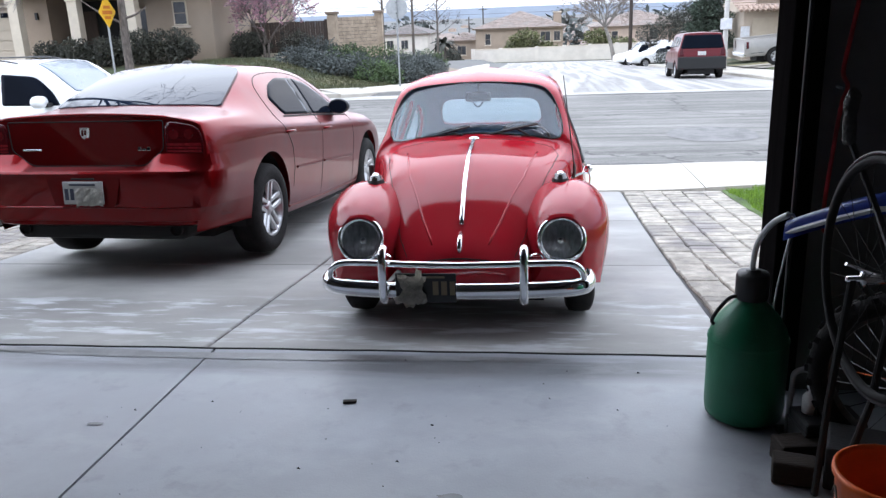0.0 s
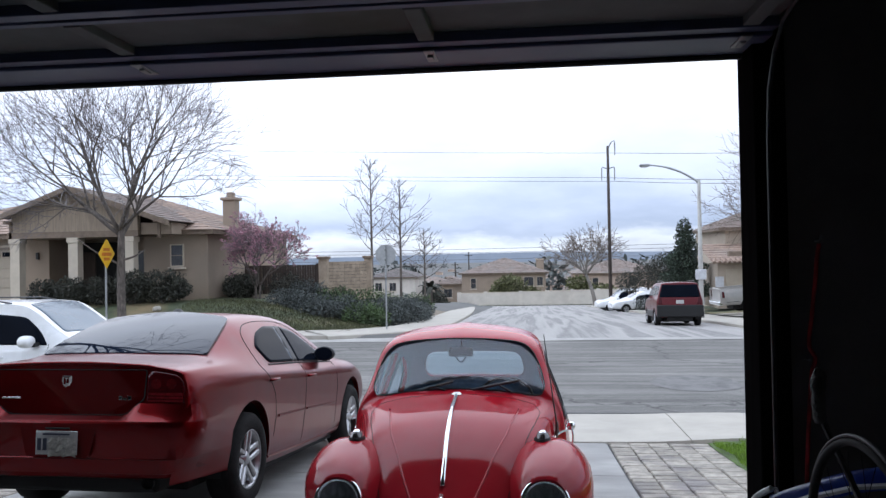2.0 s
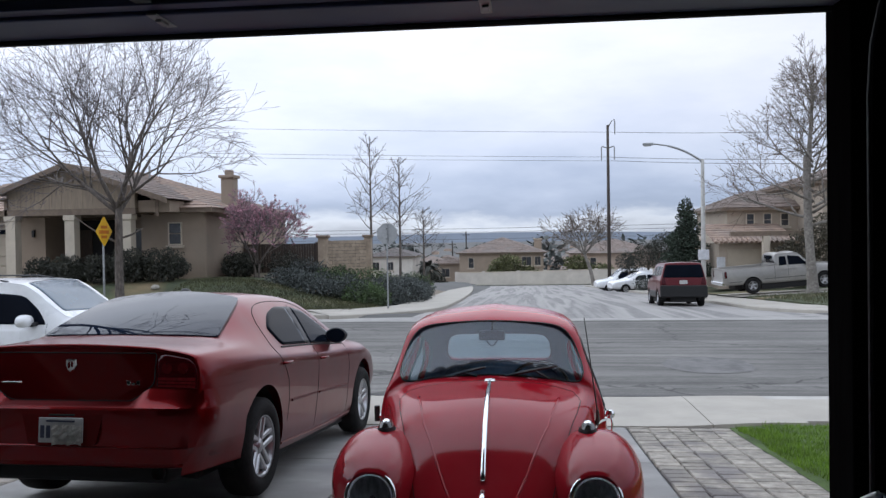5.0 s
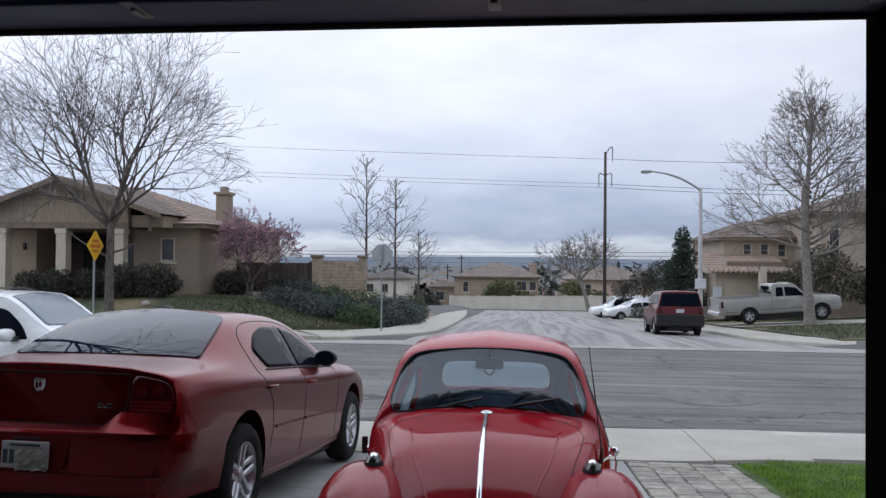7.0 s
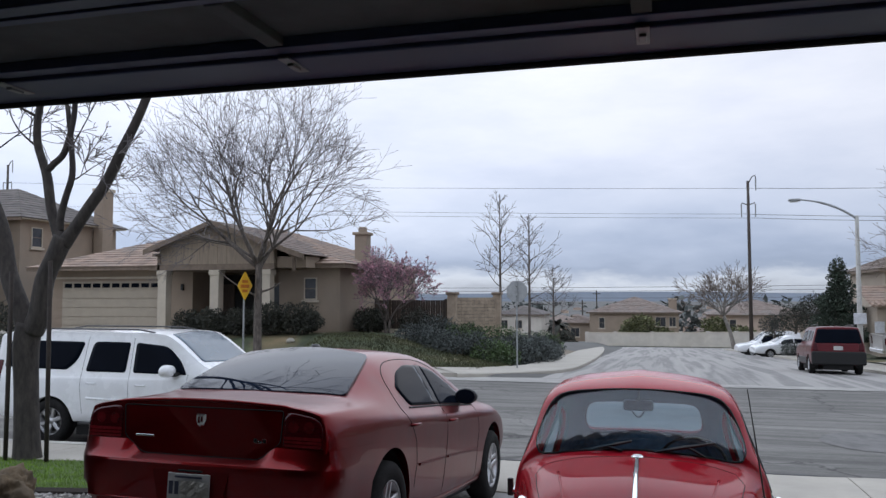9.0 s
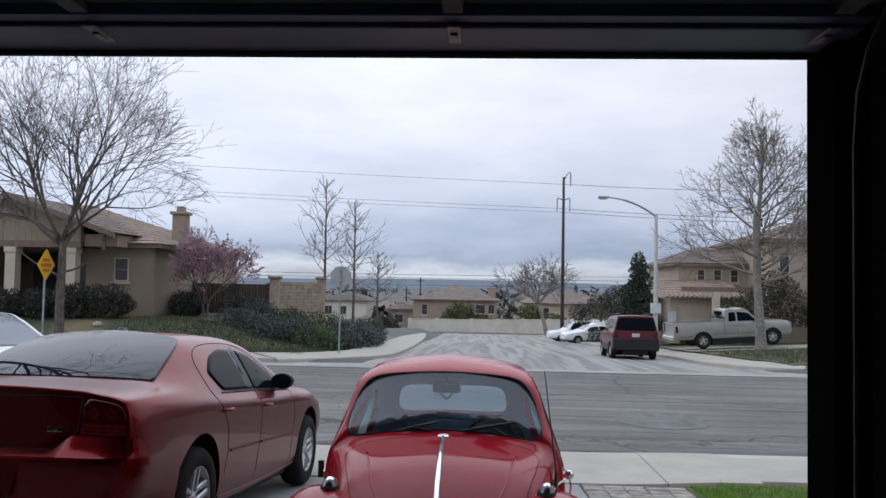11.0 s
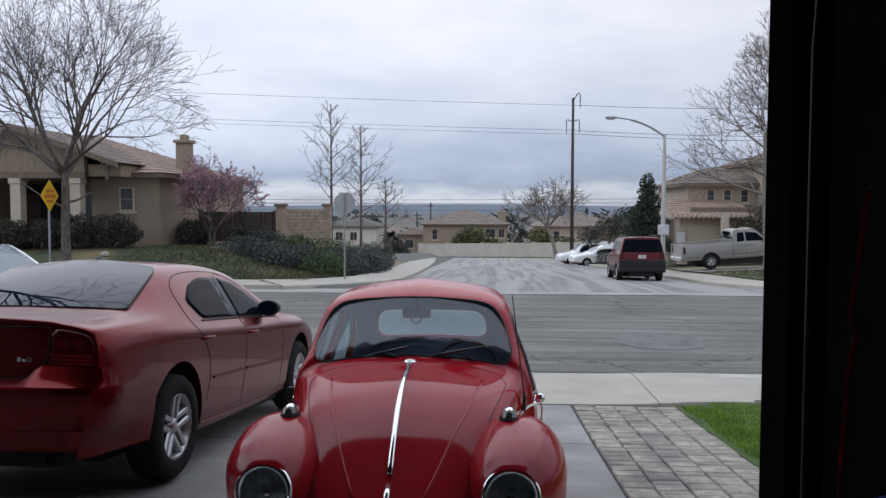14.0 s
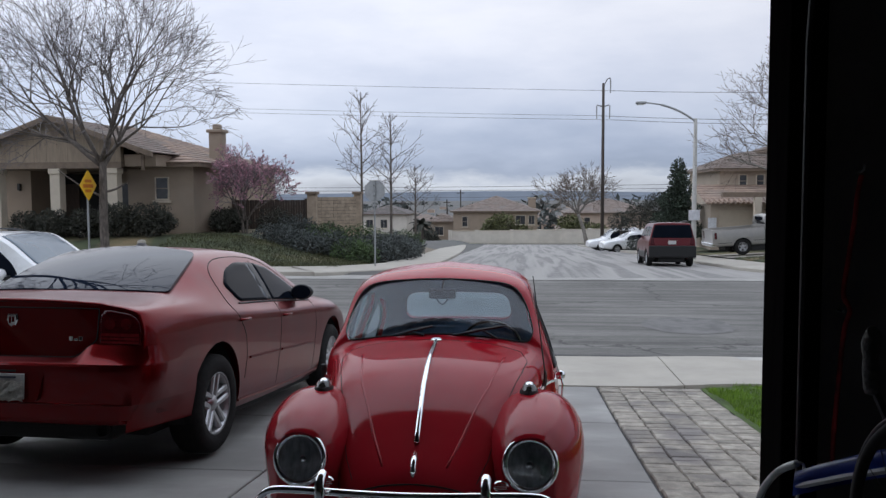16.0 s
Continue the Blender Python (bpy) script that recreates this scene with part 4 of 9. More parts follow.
def own_roof():
    """Barrel-tiled roof over the garage: rounded tile ends along the eave, rising to the back."""
    period, y0, y1 = .29, 4.10, -2.4
    vs, fs = [], []
    xs = [-5.35 + period * k / 8 for k in range(int(8.0 / period) * 8 + 1)]
    rows = [(y0 - (y0 - y1) * r / 16) for r in range(17)]
    for y in rows:
        for k, x in enumerate(xs):
            vs.append((x, y, EAVE + (y0 - y) * .33 + .075 * abs(math.sin(math.pi * (x + 5.35) / period)) ** .8))
    n = len(xs)
    for r in range(16):
        for k in range(n - 1):
            fs.append((r * n + k, r * n + k + 1, (r + 1) * n + k + 1, (r + 1) * n + k))
    base = len(vs)
    for x in xs:
        vs.append((x, y0 + .004, EAVE - .05))
    for k in range(n - 1):
        fs.append((k, base + k, base + k + 1, k + 1))
    me = bpy.data.meshes.new("roof")
    me.from_pydata(vs, [], fs)
    me.materials.append(M["roof_sheet"])
    tagged(new("roof", me), "brown barrel tile roof over the garage house", "roof", kind="structure")
    obj("roof", boxes((-5.35, 2.45, -8.2, y1 - .005, EAVE - .06, EAVE + 2.06)), M["roof_sheet"], label="brown tiled back of the garage house roof", category="roof", kind="structure")
    obj("soffit", boxes((-5.3, 2.4, 3.225, 4.08, EAVE - .11, EAVE - .06)), M["fascia"], label="brown boarded soffit under the eave", category="soffit", kind="structure")


own_roof()


# ---------------------------------------------------------------- wheels
def cylinder_x(y, z, r, x0, x1, seg=40):
    return prism([(y + r * math.cos(k * math.tau / seg), z + r * math.sin(k * math.tau / seg)) for k in range(seg)], "x", x0, x1)


def wheel(root, x, y, z, R, width, rim_r, style, side, rim_mat="alloy"):
    """A wheel on the axle along x; side +1 or -1 is the way its face looks."""
    w = width / 2
    bm = bmesh.new()
    prof = [(rim_r - 0.005, -w * 0.82), (rim_r + 0.012, -w * 0.95), ((R + rim_r) / 2, -w * 1.03), (R - 0.03, -w * 0.93), (R - 0.006, -w * 0.72), (R, -w * 0.3), (R, w * 0.3),
            (R - 0.006, w * 0.72), (R - 0.03, w * 0.93), ((R + rim_r) / 2, w * 1.03), (rim_r + 0.012, w * 0.95), (rim_r - 0.005, w * 0.82)]
    lathe(bm, prof, "x", (x, y, z), 40)
    ty = part("tyre", bm, M["tyre"], root, smooth=True)
    face = side * w
    bm = bmesh.new()
    lathe(bm, [(rim_r - 0.004, face * 0.86), (rim_r + 0.006, face * 0.9), (rim_r - 0.012, face * 0.80), (rim_r - 0.03, face * 0.35), (rim_r - 0.035, -face * 0.7), (0.001, -face * 0.6)], "x", (x, y, z), 36)
    rim = part("rim", bm, M[rim_mat] if style != "steel" else M["chrome"], ty, smooth=True)
    bm = bmesh.new()
    if style == "steel":
        lathe(bm, [(0.001, face * 0.62), (0.06, face * 0.6), (0.10, face * 0.5), (rim_r - 0.03, face * 0.4)], "x", (x, y, z), 28)
        part("hubcap", bm, M["chrome"], ty, "chrome hubcap", smooth=True)
        return
    lathe(bm, [(0.001, face * 0.76), (0.03, face * 0.75), (0.055, face * 0.66), (0.075, face * 0.45)], "x", (x, y, z), 20)
    part("hub", bm, M[rim_mat], ty, smooth=True)
    n, twin = (5, 0.037) if style == "twin" else ((5, 0.0) if style == "five" else (6, 0.0))
    for k in range(n):
        bm = bmesh.new()
        for off in ((-twin, twin) if twin else (0.0,)):
            a = math.tau * k / n + .3
            wd = 0.021 if twin else 0.040
            for r0, r1, h0, h1, t0, t1 in ((0.04, rim_r - 0.015, 0.66, 0.82, wd, wd * (1.15 if twin else 0.8)),):
                vs = []
                for r, h, t in ((r0, h0, t0), (r1, h1, t1)):
                    for s, dep in ((-1, 0), (-0.6, 0.012), (0.6, 0.012), (1, 0)):
                        ca, sa = math.cos(a), math.sin(a)
                        py, pz = r * ca - (s * t + off) * sa, r * sa + (s * t + off) * ca
                        vs.append(bm.verts.new((x + face * h + side * (dep - 0.012), y + py, z + pz)))
                    for s in (1, -1):
                        ca, sa = math.cos(a), math.sin(a)
                        vs.append(bm.verts.new((x + face * h - side * 0.05, y + r * ca - (s * t + off) * sa, z + r * sa + (s * t + off) * ca)))
                for i in range(6):
                    bm.faces.new((vs[i], vs[(i + 1) % 6], vs[6 + (i + 1) % 6], vs[6 + i]))
                bm.faces.new(vs[6:])
        bmesh.ops.recalc_face_normals(bm, faces=bm.faces)
        part("spoke", bm, M[rim_mat], ty)
    bm = bmesh.new()
    lathe(bm, [(0.001, face * 0.25), (rim_r * 0.78, face * 0.22)], "x", (x, y, z), 24)
    part("brake_disc", bm, M["steel_dark"], ty, "dark brake disc")


def seam(root, skin, pts, way, r=0.0045, material="dark_cavity", name="panel_gap", closed=False, off=-0.001, sides=5):
    line = skin.line(pts, way, off)
    if len(line) < 2:
        return None
    bm = bmesh.new()
    tube(bm, line, r, sides, closed=closed)
    return part(name, bm, M[material], root)


def polyline(pts, step=0.05):
    out = []
    for p, q in zip(pts, pts[1:]):
        n = max(1, int(math.dist(p, q) / step))
        out += [(p[0] + (q[0] - p[0]) * j / n, p[1] + (q[1] - p[1]) * j / n) for j in range(n)]
    return out + [pts[-1]]


# ---------------------------------------------------------------- the red vintage car, nose to the garage
def red_vintage_car():
    root = empty("vintage_car", pose(-0.18, 3.38, 0.0), "glossy red rounded vintage car with chrome bumper on the driveway", "car")
    st = [
        (0.28, .05, .18, (.24, .10), (.26, .14), (.225, .18), (.12, .205), .215),
        (0.33, .02, .24, (.30, .08), (.31, .17), (.285, .235), (.165, .278), .293),
        (0.46, .00, .30, (.38, .10), (.385, .23), (.35, .328), (.21, .382), .402),
        (0.66, -.02, .36, (.45, .10), (.455, .31), (.415, .455), (.25, .53), .553),
        (0.85, -.03, .40, (.50, .10), (.51, .36), (.48, .535), (.295, .618), .643),
        (1.05, -.04, .42, (.54, .10), (.55, .38), (.525, .582), (.32, .665), .692),
        (1.40, -.06, .50, (.63, .10), (.64, .42), (.605, .618), (.40, .70), .730),
        (1.461, -.065, .54, (.665, .08), (.685, .42), (.630, .665), (.425, .782), .812),
        (1.557, -.08, .58, (.685, .06), (.70, .42), (.615, .725), (.455, .898), .933),
        (1.644, -.09, .60, (.695, .05), (.71, .42), (.598, .785), (.468, 1.00), 1.042),
        (1.82, -.10, .60, (.70, .04), (.72, .42), (.597, .80), (.476, 1.033), 1.092),
        (2.05, -.115, .60, (.70, .03), (.72, .41), (.60, .79), (.48, 1.03), 1.106),
        (2.30, -.13, .60, (.70, .02), (.72, .40), (.60, .77), (.475, 1.02), 1.098),
        (2.60, -.15, .60, (.69, .00), (.71, .36), (.59, .71), (.455, .945), 1.025),
        (2.90, -.18, .56, (.66, -.03), (.69, .29), (.565, .58), (.43, .76), .83),
        (3.15, -.20, .50, (.60, -.07), (.64, .18), (.52, .42), (.38, .55), .60),
        (3.40, -.22, .42, (.52, -.12), (.56, .08), (.45, .25), (.32, .35), .38),
        (3.65, -.24, .34, (.42, -.16), (.46, -.02), (.36, .08), (.25, .14), .16),
        (3.82, -.24, .24, (.30, -.18), (.32, -.10), (.25, -.04), (.17, -.01), .005)]
    stations = [(y, [(0, zb), (wb, zb), a, b, c, d, (0, zt)]) for y, zb, wb, a, b, c, d, zt in st]
    body = loft(car_rings(stations, 5, 5))
    skin = Skin(body)
    inner = []
    for y, zb, wb, a, b, c, d, zt in st:
        if 1.30 < y < 3.2:
            f = 0.035
            inner.append((y, [(0, max(zb, -.1) + .06), (wb - .06, max(zb, -.1) + .06), (a[0] - .05, a[1] + .03), (b[0] - f, b[1]), (c[0] - f, c[1] - .015), (d[0] - f * .8, d[1] - f * .8), (0, zt - f)]))
    hollow = loft(car_rings(inner, 5, 5))
    for f in hollow.faces:
        f.material_index = 1
    ws = dense(spline([(-.505, .700), (-.29, .727), (0, .742), (.29, .727), (.505, .700), (.548, .728), (.554, .775), (.527, .872), (.487, .955), (.425, 1.007), (.29, 1.031), (0, 1.044),
                       (-.29, 1.031), (-.425, 1.007), (-.487, .955), (-.527, .872), (-.554, .775), (-.548, .728)], 4, True), 0.05)
    rw = dense(rounded([(-.43, .572), (.43, .572), (.392, .815), (-.392, .815)], .10), 0.05)
    dw = dense(rounded([(1.60, .515), (2.36, .455), (2.33, .875), (1.84, .905)], [.03, .06, .09, .12]), 0.06)
    qw = dense(rounded([(2.46, .45), (2.93, .37), (2.80, .62), (2.66, .76), (2.45, .84)], .08), 0.06)
    body = cut(body, hollow, prism(ws, "y", 1.25, 1.72), prism(rw, "y", 2.55, 3.6), prism(dw, "x", -1, 1), prism(qw, "x", -1, 1))
    bd = part("body", body, [M["vintage_red"], M["interior"]], root, smooth=True)
    bd.data.set_sharp_from_angle(angle=radians(38))
    # panes and seals
    for nm, ol, way in (("windscreen", ws, "-y"), ("rear_window", rw, "+y")):
        if nm == "windscreen":
            # a pane of even rake, slightly bowed across
            bm = bmesh.new()
            cz = .885
            rings = [[bm.verts.new((x * f, 1.392 + (cz + (z - cz) * f - .735) * .828 + .20 * (x * f) ** 2, cz + (z - cz) * f)) for x, z in ol] for f in (1, .85, .7, .55, .4, .25, .1)]
            for A, B in zip(rings, rings[1:]):
                for k in range(len(A)):
                    bm.faces.new((A[k], A[(k + 1) % len(A)], B[(k + 1) % len(A)], B[k]))
            bm.faces.new(rings[-1])
            bmesh.ops.recalc_face_normals(bm, faces=bm.faces)
        else:
            bm = skin.patch(ol, way, -0.012, 8, 0)
        part(nm, bm, M["vintage_glass"], bd, "clear curved glass", smooth=True).visible_shadow = False
        bm = bmesh.new()
        tube(bm, skin.line(ol, way, 0.002), 0.0055, 8, closed=True)
        part("window_seal", bm, M["black_rubber"], bd, "black rubber seal", smooth=True)
    for nm, ol in (("door_window", dw), ("quarter_window", qw)):
        for way in ("+x", "-x"):
            part(nm, skin.patch(ol, way, -0.012, 6, 0), M["vintage_glass"], bd, "clear side glass", smooth=True).visible_shadow = False
            bm = bmesh.new()
            tube(bm, skin.line(ol, way, 0.001), 0.010, 6, closed=True)
            part("window_seal", bm, M["black_rubber"], bd)
    # the bar between vent window and door window
    for s in (1, -1):
        bm = bmesh.new()
        tube(bm, [(s * .655, 1.82, .50), (s * .60, 1.88, .72), (s * .555, 1.91, .88)], 0.011, 6)
        part("window_bar", bm, M["chrome"], bd, "chrome window bar")
    # lid: gap round it, two flutes, chrome strip, handle, badge
    for s in (1, -1):
        seam(bd, skin, polyline([(s * .27, .305), (s * .335, .44), (s * .415, .72), (s * .49, 1.02), (s * .525, 1.22), (s * .49, 1.315), (s * .30, 1.355), (0, 1.365)], .04), "+z", .0028)
        bm = bmesh.new()
        tube(bm, skin.line(polyline([(s * .40, 1.16), (s * .33, .80), (s * .215, .50), (s * .15, .36)], .05), "+z", -.005), 0.0085, 8)
        part("lid_flute", bm, M["vintage_red"], bd, smooth=True)
        seam(bd, skin, polyline([(s * .60, 1.33), (s * .56, 1.40), (s * .38, 1.43)], .04), "+z", .002)
    seam(bd, skin, polyline([(-.26, .30), (.26, .30)], .04), "+z", .005)
    bm = bmesh.new()
    line = skin.line(polyline([(0, 1.32), (0, .45)], .04), "+z", .004)
    tube(bm, line, [.010 + .003 * min(1, i / 4) for i in range(len(line))], 8)
    bmesh.ops.scale(bm, vec=(1.1, 1, 1), verts=bm.verts)
    part("lid_strip", bm, M["chrome"], bd, "chrome centre strip", smooth=True)
    bm = bmesh.new()
    p0, p1 = skin.at(0, .405, "+z", .004), skin.at(0, .315, "+z", .006)
    tube(bm, [p0, p0 * .6 + p1 * .4 + Vector((0, -.016, .016)), p0 * .2 + p1 * .8 + Vector((0, -.018, .01)), p1], [.012, .015, .015, .010], 8)
    part("lid_handle", bm, M["chrome"], bd, "chrome lid handle", smooth=True)
    c = skin.at(0, 1.345, "+z", .008)
    bm = bmesh.new()
    lathe(bm, [(0.001, .006), (.026, .006), (.034, .003), (.038, -.004)], "z", (0, 0, 0), 24)
    bmesh.ops.transform(bm, matrix=Matrix.Translation(c) @ Matrix.Rotation(radians(15), 4, "X") @ Matrix.Diagonal((.85, .6, .6, 1)), verts=bm.verts)
    part("badge", bm, M["chrome"], bd, "round chrome badge")
        # side trim and door gaps
    for way, s in (("+x", 1), ("-x", -1)):
        seam(bd, skin, polyline([(.90, .440), (1.02, .458), (1.30, .475), (1.7, .455), (2.4, .385), (3.0, .27)], .06), way, .0115, "chrome", "belt_trim", off=.004)
        seam(bd, skin, polyline([(1.42, -.02), (1.44, .40), (1.55, .52)], .05), way, .004)
        seam(bd, skin, polyline([(2.42, .92), (2.43, .40), (2.40, -.06)], .05), way, .004)
        h = skin.at(2.28, .315, way, .0)
        bm = bmesh.new()
        tube(bm, [h + Vector((0, -.07, 0)), h + Vector((s * .032, -.05, .002)), h + Vector((s * .034, .04, 0)), h + Vector((0, .07, 0))], .009, 8)
        part("door_handle", bm, M["chrome"], bd, "chrome door handle", smooth=True)
    # fenders
    fst = [(.335, .535, .128, .205, .470), (.36, .535, .160, .14, .488), (.43, .545, .215, .07, .518), (.57, .557, .268, .01, .550), (.78, .562, .287, -.03, .567), (1.0, .562, .283, -.05, .527), (1.22, .57, .246, -.08, .40),
           (1.42, .59, .175, -.10, .22), (1.58, .64, .12, -.10, .06), (1.66, .66, .09, -.09, -.03)]
    rst = [(2.42, .64, .10, -.20, -.08), (2.55, .62, .14, -.24, .10), (2.75, .60, .17, -.28, .26), (3.05, .59, .19, -.30, .32), (3.35, .58, .185, -.31, .22), (3.58, .56, .17, -.30, .03), (3.72, .54, .12, -.28, -.12)]
    for s in (1, -1):
        for nm, rows, ay, az in (("front_fender", fst, .86, -.03), ("rear_fender", rst, 3.2, -.148)):
            dense_rows = spline(rows, 5)
            bm = bmesh.new()
            R = []
            tuck, rate = (.22, 1.6) if nm == "front_fender" else (.10, 2.2)
            for y, cx, hw, zb, zt in dense_rows:
                ring = []
                for k in range(19):
                    a = math.pi * k / 18
                    ca, sa = math.cos(a), math.sin(a)
                    ring.append(bm.verts.new((s * (cx + hw * math.copysign(abs(ca) ** .78, ca) * (1 - tuck + tuck * min(1, sa * rate))), y + .10 * (1 - sa) * ramp01((y - .3) / .35), zb + (zt - zb) * max(sa, 0) ** .72)))
                R.append(ring)
            for A, B in zip(R, R[1:]):
                for k in range(18):
                    bm.faces.new((A[k], A[k + 1], B[k + 1], B[k]))
                bm.faces.new((A[18], A[0], B[0], B[18]))
            bm.faces.new(R[0])
            bm.faces.new(list(reversed(R[-1])))
            bmesh.ops.recalc_face_normals(bm, faces=bm.faces)
            x0, x1 = (.38, 1.2) if s > 0 else (-1.2, -.38)
            tools = [cylinder_x(ay + (.03 if ay < 2 else 0), az, .322, x0, x1)]
            if nm == "front_fender":
                tools.append(prism([(s * .53 + .116 * math.cos(k * math.tau / 32), .343 + .116 * math.sin(k * math.tau / 32)) for k in range(32)], "y", .15, .48))
            bm = cut(bm, *tools)
            fo = part(nm, bm, M["vintage_red"], root, smooth=True)
            fo.data.set_sharp_from_angle(angle=radians(40))
        # running board
        part("running_board", boxes(*[((.60, .765, 1.55, 2.55, -.155, -.12) if s > 0 else (-.765, -.60, 1.55, 2.55, -.155, -.12))], bevel=.01), M["black_rubber"], root, "black rubber running board")
        # headlamp
        hl = Matrix.Translation((s * .53, .352, .343)) @ Matrix.Rotation(radians(90 - 9), 4, "X") @ Matrix.Rotation(radians(s * 2), 4, "Y")
        bm = bmesh.new()
        lathe(bm, [(.118, -.12), (.128, -.01), (.124, .012)], "z", (0, 0, 0), 36)
        bmesh.ops.transform(bm, matrix=hl, verts=bm.verts)
        lamp = part("headlamp", bm, M["vintage_red"], root, "round headlamp in a chrome ring", smooth=True)
        bm = bmesh.new()
        lathe(bm, [(.129, .0), (.131, .012), (.126, .026), (.114, .033), (.103, .028), (.100, .018)], "z", (0, 0, 0), 40)
        bmesh.ops.transform(bm, matrix=hl, verts=bm.verts)
        part("lamp_ring", bm, M["chrome"], lamp, "chrome trim ring", smooth=True)
        bm = bmesh.new()
        lathe(bm, [(.001, -.075), (.03, -.072), (.06, -.055), (.09, -.02), (.105, .012)], "z", (0, 0, 0), 32)
        bmesh.ops.transform(bm, matrix=hl, verts=bm.verts)
        part("reflector", bm, M["lamp_bowl"], lamp, smooth=True)
        bm = bmesh.new()
        lathe(bm, [(.001, -.02), (.018, -.022), (.026, -.04), (.026, -.07)], "z", (0, -.012, 0), 16)
        bmesh.ops.transform(bm, matrix=hl, verts=bm.verts)
        part("bulb_shield", bm, M["chrome"], lamp, smooth=True)
        bm = bmesh.new()
        lathe(bm, [(.001, .040), (.04, .037), (.075, .028), (.103, .016)], "z", (0, 0, 0), 36)
        bmesh.ops.transform(bm, matrix=hl, verts=bm.verts)
        part("lamp_glass", bm, M["headlamp_glass"], lamp, "fluted dull glass", smooth=True).visible_shadow = False
        # turn signal on the fender
        sg = Matrix.Translation((s * .53, .80, .555)) @ Matrix.Rotation(radians(-4), 4, "X")
        bm = bmesh.new()
        lathe(bm, [(.047, -.014), (.048, .008), (.043, .022)], "z", (0, 0, 0), 24)
        bmesh.ops.transform(bm, matrix=sg @ Matrix.Diagonal((1, 1.6, 1, 1)), verts=bm.verts)
        ts = part("turn_signal", bm, M["black_rubber"], root, "small chrome-topped turn signal", smooth=True)
        bm = bmesh.new()
        lathe(bm, [(.042, .018), (.034, .040), (.026, .050)], "z", (0, 0, 0), 24)
        bmesh.ops.transform(bm, matrix=sg @ Matrix.Diagonal((1, 1.6, 1, 1)), verts=bm.verts)
        part("signal_lens", bm, M["smoked"], ts, smooth=True)
        bm = bmesh.new()
        lathe(bm, [(.032, .052), (.028, .060), (.016, .066), (.001, .067)], "z", (0, .006, 0), 24)
        bmesh.ops.transform(bm, matrix=sg @ Matrix.Diagonal((.72, 1.2, .9, 1)), verts=bm.verts)
        part("signal_cap", bm, M["chrome"], ts, "chrome cap", smooth=True)
        # wheels
        wheel(root, s * .64, .84, .092, .312, .16, .20, "steel", s)
        wheel(root, s * .64, 3.24, -.170, .312, .16, .20, "steel", s)
        # wipers
        bm = bmesh.new()
        piv = skin.at(-.10 if s < 0 else .33, 1.415, "+z", .012)
        tip = skin.at(-.36 if s < 0 else .05, .765 if s < 0 else .775, "-y", .016)
        a0 = Vector((-.335, 1.47, .705)) if s < 0 else Vector((.085, 1.43, .735))
        b0 = skin.at(-.03 if s < 0 else .40, .785, "-y", .022)
        tube(bm, [a0, a0 * .5 + b0 * .5 + Vector((0, -.015, .004)), b0], [.009, .012, .008], 6)
        m0 = a0 * .45 + b0 * .55
        tube(bm, [piv + Vector((0.02, 0, -.004)), m0 + Vector((0, -.014, .004))], .008, 6)
        part("wiper", bm, M["black_plastic"], bd, "black windscreen wiper")
        # door mirror
        bm = bmesh.new()
        base = skin.at(1.62, .50, "+x" if s > 0 else "-x", 0)
        hd = base + Vector((s * .035, -.02, -.03))
        tube(bm, [base + Vector((0, 0, -.05)), hd + Vector((0, 0, -.02))], .007, 6)
        if s > 0:
            lathe(bm, [(.001, -.012), (.022, -.010), (.028, 0), (.026, .008), (.001, .010)], "y", hd, 18)
            tube(bm, [hd + Vector((0, 0, .01)), hd + Vector((.012, 0, -.06)), hd + Vector((.008, .01, -.16)), base + Vector((0, .02, -.22))], .006, 6)
        else:
            box(bm, hd.x - .02, hd.x + .014, hd.y - .012, hd.y + .012, hd.z - .055, hd.z + .045, bevel=.006)
        part("door_mirror", bm, M["chrome"] if s > 0 else M["black_plastic"], bd, "small round door mirror", smooth=True)
    # aerial
    bm = bmesh.new()
    b = skin.at(1.30, .50, "+x", 0)
    tube(bm, [b + Vector((0, 0, -.05)), b + Vector((.016, 0, .0)), b + Vector((.014, .0, .06))], [.013, .012, .008], 8)
    tube(bm, [b + Vector((.014, .0, .05)), b + Vector((-.055, .02, .60))], [.005, .0025], 6)
    part("aerial", bm, M["steel_dark"], bd, "thin radio aerial")
    # bumper: blade, upper bar, two overriders
    bm = bmesh.new()
    blade = [(-.66, .20, .195), (-.665, .13, .19), (-.635, .075, .185), (-.52, .04, .18), (-.25, .018, .175), (0, .012, .173), (.25, .018, .175), (.52, .04, .18), (.635, .075, .185), (.665, .13, .19), (.66, .20, .195)]
    rings = []
    pts = [Vector(p) for p in spline(blade, 4)]
    sec = [(-.010, -.042), (.012, -.040), (.026, -.024), (.030, .0), (.026, .024), (.012, .040), (-.010, .042), (-.016, .0)]
    for i, p in enumerate(pts):
        d = (pts[min(i + 1, len(pts) - 1)] - pts[max(i - 1, 0)])
        n = Vector((d.y, -d.x, 0)).normalized()
        rings.append([bm.verts.new(p + n * u + Vector((0, 0, v))) for u, v in sec])
    for A, B in zip(rings, rings[1:]):
        for k in range(len(sec)):
            bm.faces.new((A[k], A[(k + 1) % len(sec)], B[(k + 1) % len(sec)], B[k]))
    bm.faces.new(rings[0])
    bm.faces.new(list(reversed(rings[-1])))
    bmesh.ops.recalc_face_normals(bm, faces=bm.faces)
    bumper = part("front_bumper", bm, M["chrome"], root, "chrome bumper blade with an upper bar", smooth=True)
    bm = bmesh.new()
